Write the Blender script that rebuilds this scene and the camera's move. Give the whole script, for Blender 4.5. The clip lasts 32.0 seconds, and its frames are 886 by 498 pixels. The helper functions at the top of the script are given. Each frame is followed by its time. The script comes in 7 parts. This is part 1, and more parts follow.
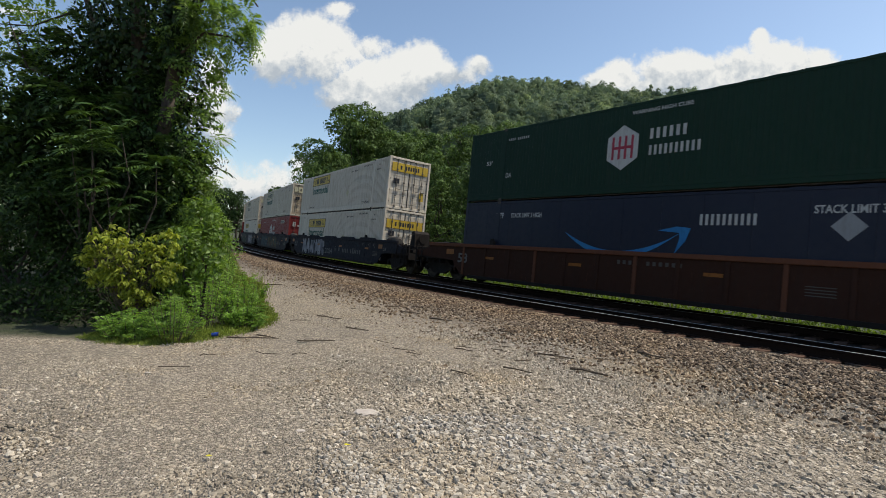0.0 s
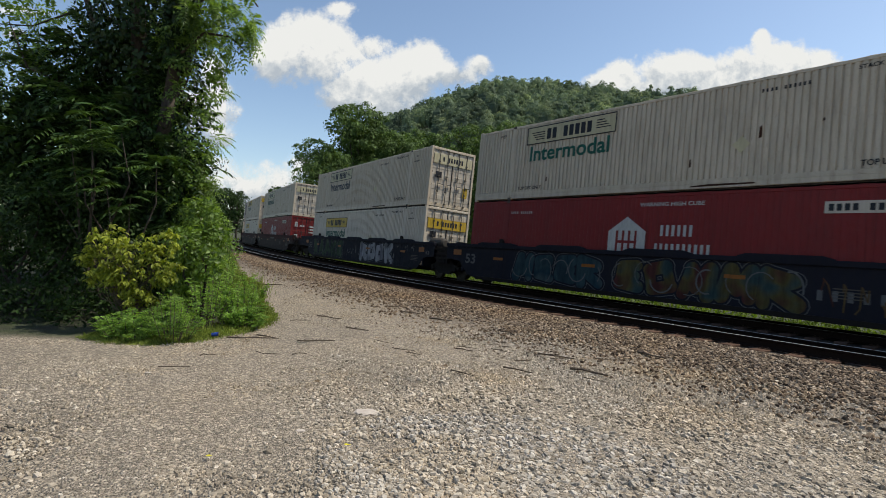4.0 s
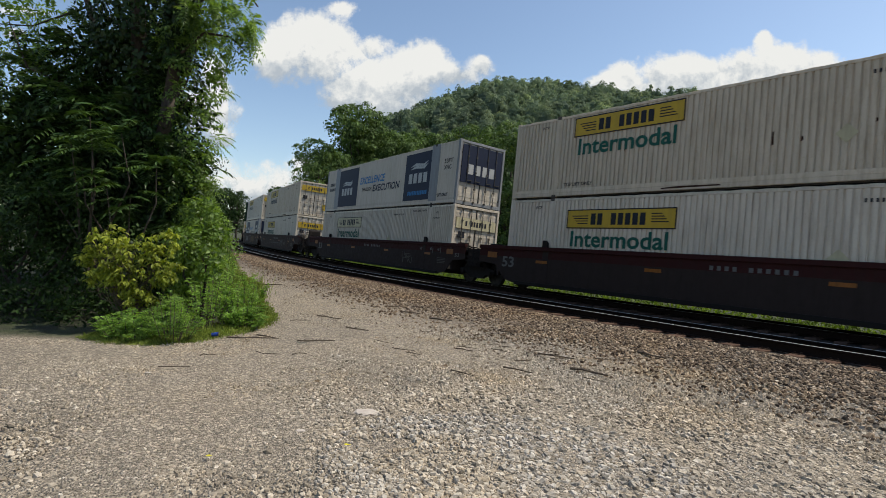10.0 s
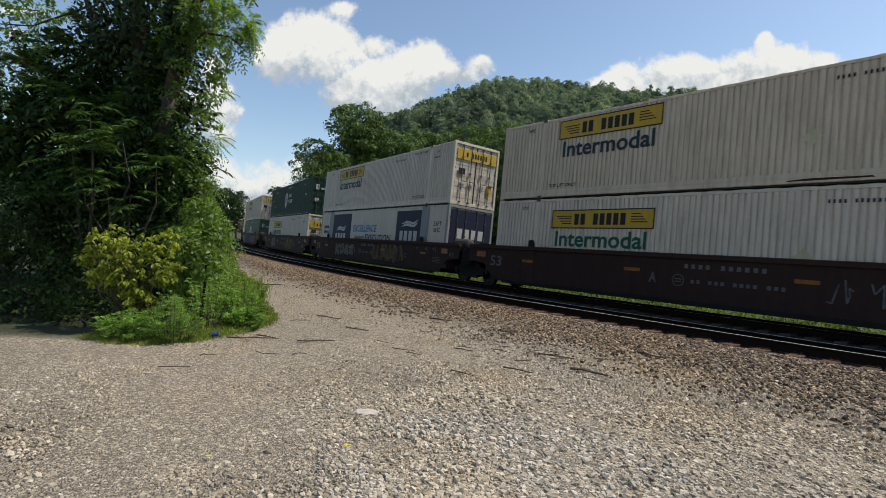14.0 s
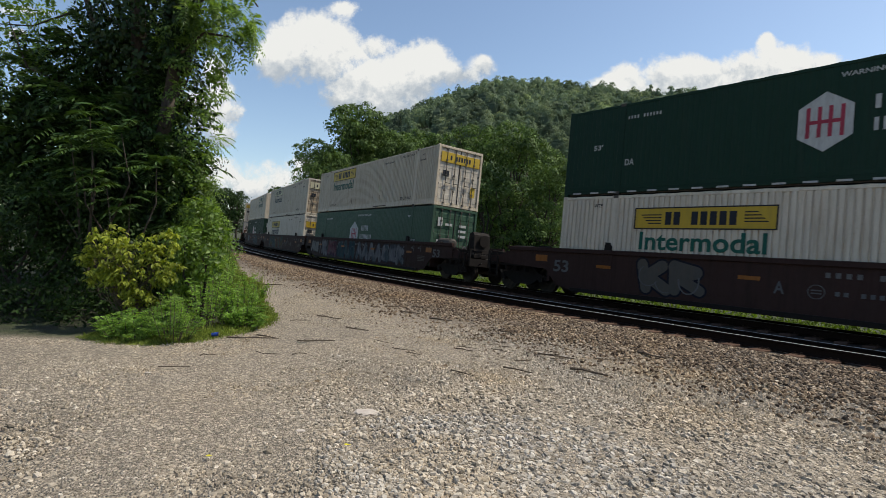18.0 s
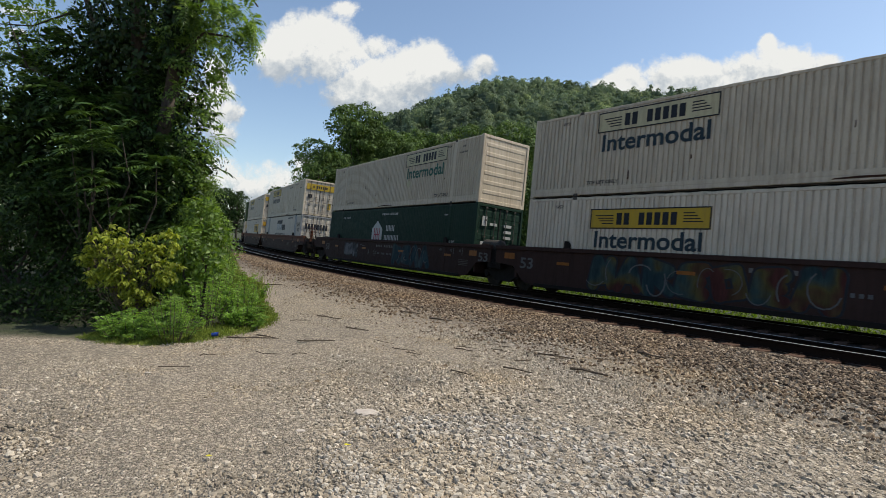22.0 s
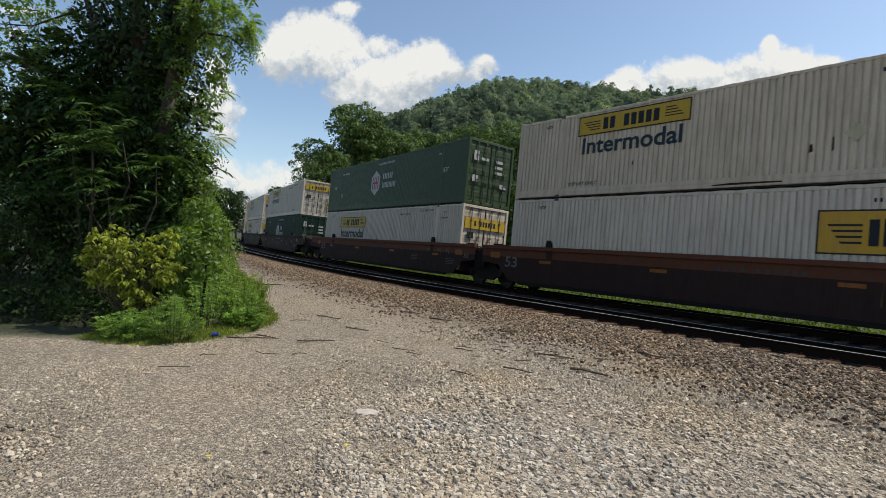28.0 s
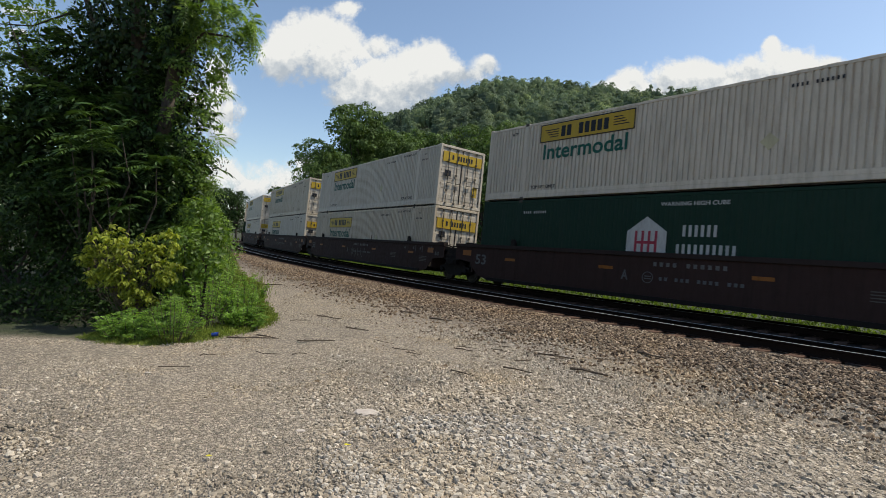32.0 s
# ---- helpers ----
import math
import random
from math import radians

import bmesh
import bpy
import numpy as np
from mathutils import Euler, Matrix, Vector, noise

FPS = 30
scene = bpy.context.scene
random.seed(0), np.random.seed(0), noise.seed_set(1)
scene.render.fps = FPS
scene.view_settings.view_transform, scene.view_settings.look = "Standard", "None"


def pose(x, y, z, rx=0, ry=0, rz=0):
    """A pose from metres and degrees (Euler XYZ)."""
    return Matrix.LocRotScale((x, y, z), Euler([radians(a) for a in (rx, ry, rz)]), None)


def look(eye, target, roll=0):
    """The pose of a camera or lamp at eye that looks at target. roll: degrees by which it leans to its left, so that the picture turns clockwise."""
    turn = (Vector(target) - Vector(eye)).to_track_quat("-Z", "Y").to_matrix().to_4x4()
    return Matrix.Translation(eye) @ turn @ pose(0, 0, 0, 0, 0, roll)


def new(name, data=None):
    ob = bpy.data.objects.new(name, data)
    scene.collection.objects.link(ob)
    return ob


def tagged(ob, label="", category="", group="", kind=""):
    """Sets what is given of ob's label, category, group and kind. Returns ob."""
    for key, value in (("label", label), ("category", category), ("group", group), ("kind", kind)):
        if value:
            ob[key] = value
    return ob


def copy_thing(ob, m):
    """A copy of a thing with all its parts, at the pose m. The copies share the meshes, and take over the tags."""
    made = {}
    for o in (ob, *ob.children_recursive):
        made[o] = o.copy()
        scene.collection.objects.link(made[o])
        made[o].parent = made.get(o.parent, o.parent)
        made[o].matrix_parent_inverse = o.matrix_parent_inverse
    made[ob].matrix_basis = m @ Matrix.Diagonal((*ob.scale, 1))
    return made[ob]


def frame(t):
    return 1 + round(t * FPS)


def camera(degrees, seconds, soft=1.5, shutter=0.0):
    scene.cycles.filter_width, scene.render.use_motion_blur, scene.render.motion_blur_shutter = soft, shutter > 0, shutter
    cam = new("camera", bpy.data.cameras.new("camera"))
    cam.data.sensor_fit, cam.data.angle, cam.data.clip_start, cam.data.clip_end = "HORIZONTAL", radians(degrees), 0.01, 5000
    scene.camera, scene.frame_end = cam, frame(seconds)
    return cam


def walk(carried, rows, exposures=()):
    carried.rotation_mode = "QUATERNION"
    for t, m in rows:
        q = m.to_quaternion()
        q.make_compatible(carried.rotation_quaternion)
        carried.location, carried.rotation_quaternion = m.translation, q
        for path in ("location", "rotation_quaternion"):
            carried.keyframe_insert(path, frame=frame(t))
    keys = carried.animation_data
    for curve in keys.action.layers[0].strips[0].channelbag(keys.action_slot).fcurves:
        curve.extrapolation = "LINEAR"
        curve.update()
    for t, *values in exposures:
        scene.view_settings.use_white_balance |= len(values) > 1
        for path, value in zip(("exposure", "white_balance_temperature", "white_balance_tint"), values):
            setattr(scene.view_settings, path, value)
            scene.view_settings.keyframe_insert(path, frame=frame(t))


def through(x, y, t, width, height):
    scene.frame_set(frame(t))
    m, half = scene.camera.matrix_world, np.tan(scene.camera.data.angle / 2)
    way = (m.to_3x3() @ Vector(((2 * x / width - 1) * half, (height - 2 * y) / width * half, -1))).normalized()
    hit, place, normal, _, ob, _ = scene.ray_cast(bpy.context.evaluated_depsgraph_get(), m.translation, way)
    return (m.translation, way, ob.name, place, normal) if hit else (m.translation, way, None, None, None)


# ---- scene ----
# Camera: it stands still beside the line.
EYE = (0.0, 0.0, 1.75)
cam = camera(83.07, 32.0, soft=0.65, shutter=0.1)
VIEW = look(EYE, (0.0, math.cos(-0.019174), 1.75 + math.sin(-0.019174)), 2.17)
walk(cam, [(0.0, VIEW), (32.0, VIEW)], exposures=[(0.0, 0.14, 6800, 8), (32.0, 0.14, 6800, 8)])

# Daylight: a high sun beyond the line, from the right.
SUN = Vector((0.70, 0.08, 1.0)).normalized()
world = bpy.data.worlds.new("sky")
scene.world = world
world.use_nodes = True
wn, wl = world.node_tree.nodes, world.node_tree.links
sky = wn.new("ShaderNodeTexSky")
sky.sky_type, sky.sun_disc = "NISHITA", False
sky.sun_elevation, sky.sun_rotation = math.asin(SUN.z), math.atan2(SUN.x, SUN.y)
sky.air_density, sky.dust_density, sky.ozone_density, sky.altitude = 1.0, 1.0, 1.7, 200
wn["Background"].inputs["Strength"].default_value = 0.15
wl.new(sky.outputs[0], wn["Background"].inputs["Color"])
sun = new("sun", bpy.data.lights.new("sun", "SUN"))
sun.data.energy, sun.data.angle, sun.data.color = 4.5, radians(0.55), (1.0, 0.94, 0.84)
sun.matrix_world = look(SUN * 200, (0, 0, 0))


# ---- materials ----
class Nodes:
    def __init__(self, name):
        self.m = bpy.data.materials.new(name)
        self.m.use_nodes = True
        self.t = self.m.node_tree
        self.b = self.t.nodes["Principled BSDF"]

    def add(self, kind, **vals):
        n = self.t.nodes.new("ShaderNode" + kind)
        for k, v in vals.items():
            n.inputs[k].default_value = v
        return n

    def link(self, a, b):
        self.t.links.new(a, b)

    def coords(self, scale=(1, 1, 1), space="Object"):
        tc = self.add("TexCoord")
        mp = self.add("Mapping", Scale=scale)
        self.link(tc.outputs[space], mp.inputs["Vector"])
        return mp.outputs[0]

    def noise(self, vec, scale, detail=4.0, rough=0.6):
        n = self.add("TexNoise", Scale=scale, Detail=detail, Roughness=rough)
        self.link(vec, n.inputs["Vector"])
        return n.outputs["Fac"]

    def add_noise_colour(self, vec, scale):
        n = self.add("TexNoise", Scale=scale, Detail=2.0)
        self.link(vec, n.inputs["Vector"])
        return n.outputs["Color"]

    def cell(self, vec, scale):
        """Crushed-stone cells: a random tone for each and the distance from its middle."""
        n = self.add("TexVoronoi", Scale=scale)
        self.link(vec, n.inputs["Vector"])
        sep = self.add("SeparateColor")
        self.link(n.outputs["Color"], sep.inputs[0])
        return sep.outputs[0], n.outputs["Distance"]

    def ramp(self, fac, stops):
        r = self.add("ValToRGB")
        e = r.color_ramp.elements
        while len(e) < len(stops):
            e.new(0.5)
        for k, (pos, col) in enumerate(stops):
            e[k].position, e[k].color = pos, (*col, 1) if len(col) == 3 else col
        self.link(fac, r.inputs[0])
        return r.outputs[0]

    def mix(self, fac, a, b, blend="MIX"):
        n = self.t.nodes.new("ShaderNodeMix")
        n.data_type, n.blend_type = "RGBA", blend
        for sock, v in ((n.inputs[0], fac), (n.inputs[6], a), (n.inputs[7], b)):
            if isinstance(v, bpy.types.NodeSocket):
                self.link(v, sock)
            else:
                sock.default_value = (*v, 1) if isinstance(v, tuple) else v
        return n.outputs[2]

    def bump(self, fac, strength, dist):
        n = self.add("Bump", Strength=strength, Distance=dist)
        self.link(fac, n.inputs["Height"])
        self.link(n.outputs[0], self.b.inputs["Normal"])


def g3(v):
    return (v, v, v)


def painted(name, col, rough=0.55, metal=0.0, dirt=(0.10, 0.08, 0.06), amount=0.5, rust=0.0, streak=(5, 5, 0.5), vary=0.12, gloss=0.22):
    """Weathered paint: blotches, vertical dirt streaks, rust spots, and a change of tone from piece to piece."""
    n = Nodes(name)
    v, vs = n.coords(), n.coords(streak)
    oi = n.add("ObjectInfo")
    c = n.mix(1.0, col, n.ramp(n.noise(v, 0.7, 5), [(0.25, g3(1 - vary)), (0.75, g3(1.0))]), "MULTIPLY")
    c = n.mix(1.0, c, n.ramp(oi.outputs["Random"], [(0.0, g3(1 - vary)), (1.0, g3(1.0))]), "MULTIPLY")
    f = n.ramp(n.noise(vs, 1.6, 6, 0.7), [(0.44, g3(0)), (0.76, g3(amount))])
    c = n.mix(f, c, dirt)
    f2 = n.ramp(n.noise(v, 11, 5, 0.7), [(0.55, g3(0)), (0.8, g3(amount * 0.6))])
    c = n.mix(f2, c, dirt)
    if rust:
        f3 = n.ramp(n.noise(vs, 4.1, 6, 0.75), [(0.70 - rust * 0.25, g3(0)), (0.80 - rust * 0.2, g3(0.9))])
        c = n.mix(f3, c, (0.13, 0.055, 0.028))
    n.link(c, n.b.inputs["Base Color"])
    r = n.ramp(n.noise(v, 6, 4), [(0.3, g3(rough - 0.1)), (0.7, g3(min(1, rough + 0.15)))])
    n.link(r, n.b.inputs["Roughness"])
    n.b.inputs["Metallic"].default_value = metal
    n.b.inputs["Specular IOR Level"].default_value = gloss
    n.bump(n.noise(v, 14, 4), 0.15, 0.01)
    return n.m


def leafy(name, dark, light, trans=0.35, big=0.15, rough=0.65, crowns=False, through=(1.25, 1.3, 0.5), gloss=0.18):
    """Foliage: every leaf has its own green, whole clumps drift in tone, and light comes through."""
    n = Nodes(name)
    geo = n.add("NewGeometry")
    c = n.ramp(geo.outputs["Random Per Island"], [(0.0, dark), (0.75, light), (1.0, tuple(min(1, x * (1.1 if crowns else 1.35)) for x in light))])
    k = n.ramp(n.noise(n.coords(), big, 3), [(0.35, g3(0.62)), (0.65, (1.1, 1.08, 1.0))])
    c = n.mix(1.0, c, k, "MULTIPLY")
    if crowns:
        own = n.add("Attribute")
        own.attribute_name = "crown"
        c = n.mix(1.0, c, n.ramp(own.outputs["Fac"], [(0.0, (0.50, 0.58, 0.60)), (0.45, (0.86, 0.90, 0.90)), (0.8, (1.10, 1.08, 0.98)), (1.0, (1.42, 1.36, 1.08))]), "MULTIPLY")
    n.link(c, n.b.inputs["Base Color"])
    n.b.inputs["Roughness"].default_value = rough
    n.b.inputs["Specular IOR Level"].default_value = gloss
    tr = n.add("BsdfTranslucent")
    n.link(n.mix(1.0, c, through, "MULTIPLY"), tr.inputs["Color"])
    mx = n.add("MixShader", Fac=trans)
    n.link(n.b.outputs[0], mx.inputs[1])
    n.link(tr.outputs[0], mx.inputs[2])
    n.link(mx.outputs[0], n.t.nodes["Material Output"].inputs[0])
    return n.m


def stony(name, stops, rough=0.9):
    """Loose stone: each piece has its own tone, patches of ground drift between grey and tan."""
    n = Nodes(name)
    geo = n.add("NewGeometry")
    c = n.ramp(geo.outputs["Random Per Island"], stops)
    v = n.coords()
    k = n.ramp(n.noise(v, 0.45, 4), [(0.35, (0.90, 0.91, 0.92)), (0.5, (0.97, 0.955, 0.92)), (0.66, (1.0, 0.91, 0.76))])
    c = n.mix(1.0, c, k, "MULTIPLY")
    c = n.mix(1.0, c, n.ramp(n.noise(v, 60, 4), [(0.3, g3(0.75)), (0.7, g3(1.08))]), "MULTIPLY")
    n.link(c, n.b.inputs["Base Color"])
    n.b.inputs["Roughness"].default_value = rough
    n.bump(n.noise(v, 90, 3), 0.3, 0.005)
    return n.m


def earthy(name):
    """The ground sheet: crushed grey stone and tan grit, darker and browner beside the rails, the train's shadow put
    into the track bed's colour, green-brown soil beyond.
    """
    n = Nodes(name)
    v = n.coords()
    base = n.ramp(n.noise(v, 0.5, 6, 0.65), [(0.3, (0.315, 0.265, 0.202)), (0.5, (0.385, 0.323, 0.246)), (0.7, (0.42, 0.342, 0.247))])
    warp = n.mix(0.035, v, n.add_noise_colour(v, 9.0))
    cells, near = n.cell(warp, 30.0)
    cells2, near2 = n.cell(warp, 62.0)
    grit = n.mix(0.45, n.ramp(cells, [(0.0, g3(0.50)), (0.5, g3(0.98)), (1.0, g3(1.6))]), n.ramp(cells2, [(0.0, g3(0.52)), (0.5, g3(0.98)), (1.0, g3(1.55))]))
    # Shade in the crevices between stones is darkened into the colour.
    gap = n.ramp(near, [(0.28, g3(1.05)), (0.62, g3(0.58))])
    grit = n.mix(1.0, grit, gap, "MULTIPLY")
    c = n.mix(1.0, base, grit, "MULTIPLY")
    fine = n.ramp(n.noise(v, 150, 3, 0.8), [(0.3, g3(0.72)), (0.7, g3(1.15))])
    c = n.mix(1.0, c, fine, "MULTIPLY")
    at = n.add("Attribute")
    at.attribute_name = "soil"
    sep = n.add("SeparateColor")
    n.link(at.outputs["Color"], sep.inputs[0])
    track = n.mix(1.0, (0.085, 0.053, 0.031), grit, "MULTIPLY")
    c = n.mix(sep.outputs[0], c, track)
    # Oily track bed, blackened further for the train's shadow over it.
    bed_shade = n.mix(1.0, (0.034, 0.024, 0.017), grit, "MULTIPLY")
    c = n.mix(sep.outputs[2], c, bed_shade)
    green = n.ramp(n.noise(v, 1.3, 6, 0.7), [(0.35, (0.032, 0.028, 0.018)), (0.6, (0.036, 0.05, 0.015))])
    c = n.mix(sep.outputs[1], c, green)
    n.link(c, n.b.inputs["Base Color"])
    n.b.inputs["Roughness"].default_value = 0.95
    up = n.mix(0.5, n.ramp(near, [(0.1, g3(1.0)), (0.7, g3(0.0))]), n.ramp(near2, [(0.1, g3(1.0)), (0.7, g3(0.0))]))
    n.bump(up, 1.0, 0.032)
    return n.m


def bark(name, col):
    n = Nodes(name)
    v = n.coords((6, 6, 1.2))
    f = n.noise(v, 3, 6, 0.7)
    n.link(n.ramp(f, [(0.3, tuple(x * 0.45 for x in col)), (0.7, col)]), n.b.inputs["Base Color"])
    n.b.inputs["Roughness"].default_value = 0.95
    n.bump(f, 0.8, 0.04)
    return n.m


def flat(name, col, rough=0.6, metal=0.0):
    n = Nodes(name)
    c = n.mix(1.0, col, n.ramp(n.noise(n.coords((4, 4, 1)), 3, 5, 0.7), [(0.3, g3(0.72)), (0.6, g3(1.0))]), "MULTIPLY")
    n.link(c, n.b.inputs["Base Color"])
    n.b.inputs["Roughness"].default_value, n.b.inputs["Metallic"].default_value = rough, metal
    n.b.inputs["Specular IOR Level"].default_value = 0.2
    return n.m


def sprayed(name, a, b, c, d):
    """Sprayed paint on a dirty car side: soft patches of several colours that run into one another."""
    n = Nodes(name)
    v = n.coords()
    warp = n.mix(0.25, v, n.add_noise_colour(v, 1.7))
    col = n.ramp(n.noise(warp, 1.5, 2, 0.4), [(0.34, a), (0.44, b), (0.54, c), (0.64, d)])
    col = n.mix(1.0, col, n.ramp(n.noise(n.coords((4, 4, 0.6)), 2.5, 5, 0.7), [(0.35, g3(0.55)), (0.65, g3(1.0))]), "MULTIPLY")
    n.link(col, n.b.inputs["Base Color"])
    n.b.inputs["Roughness"].default_value = 0.75
    n.b.inputs["Specular IOR Level"].default_value = 0.12
    return n.m


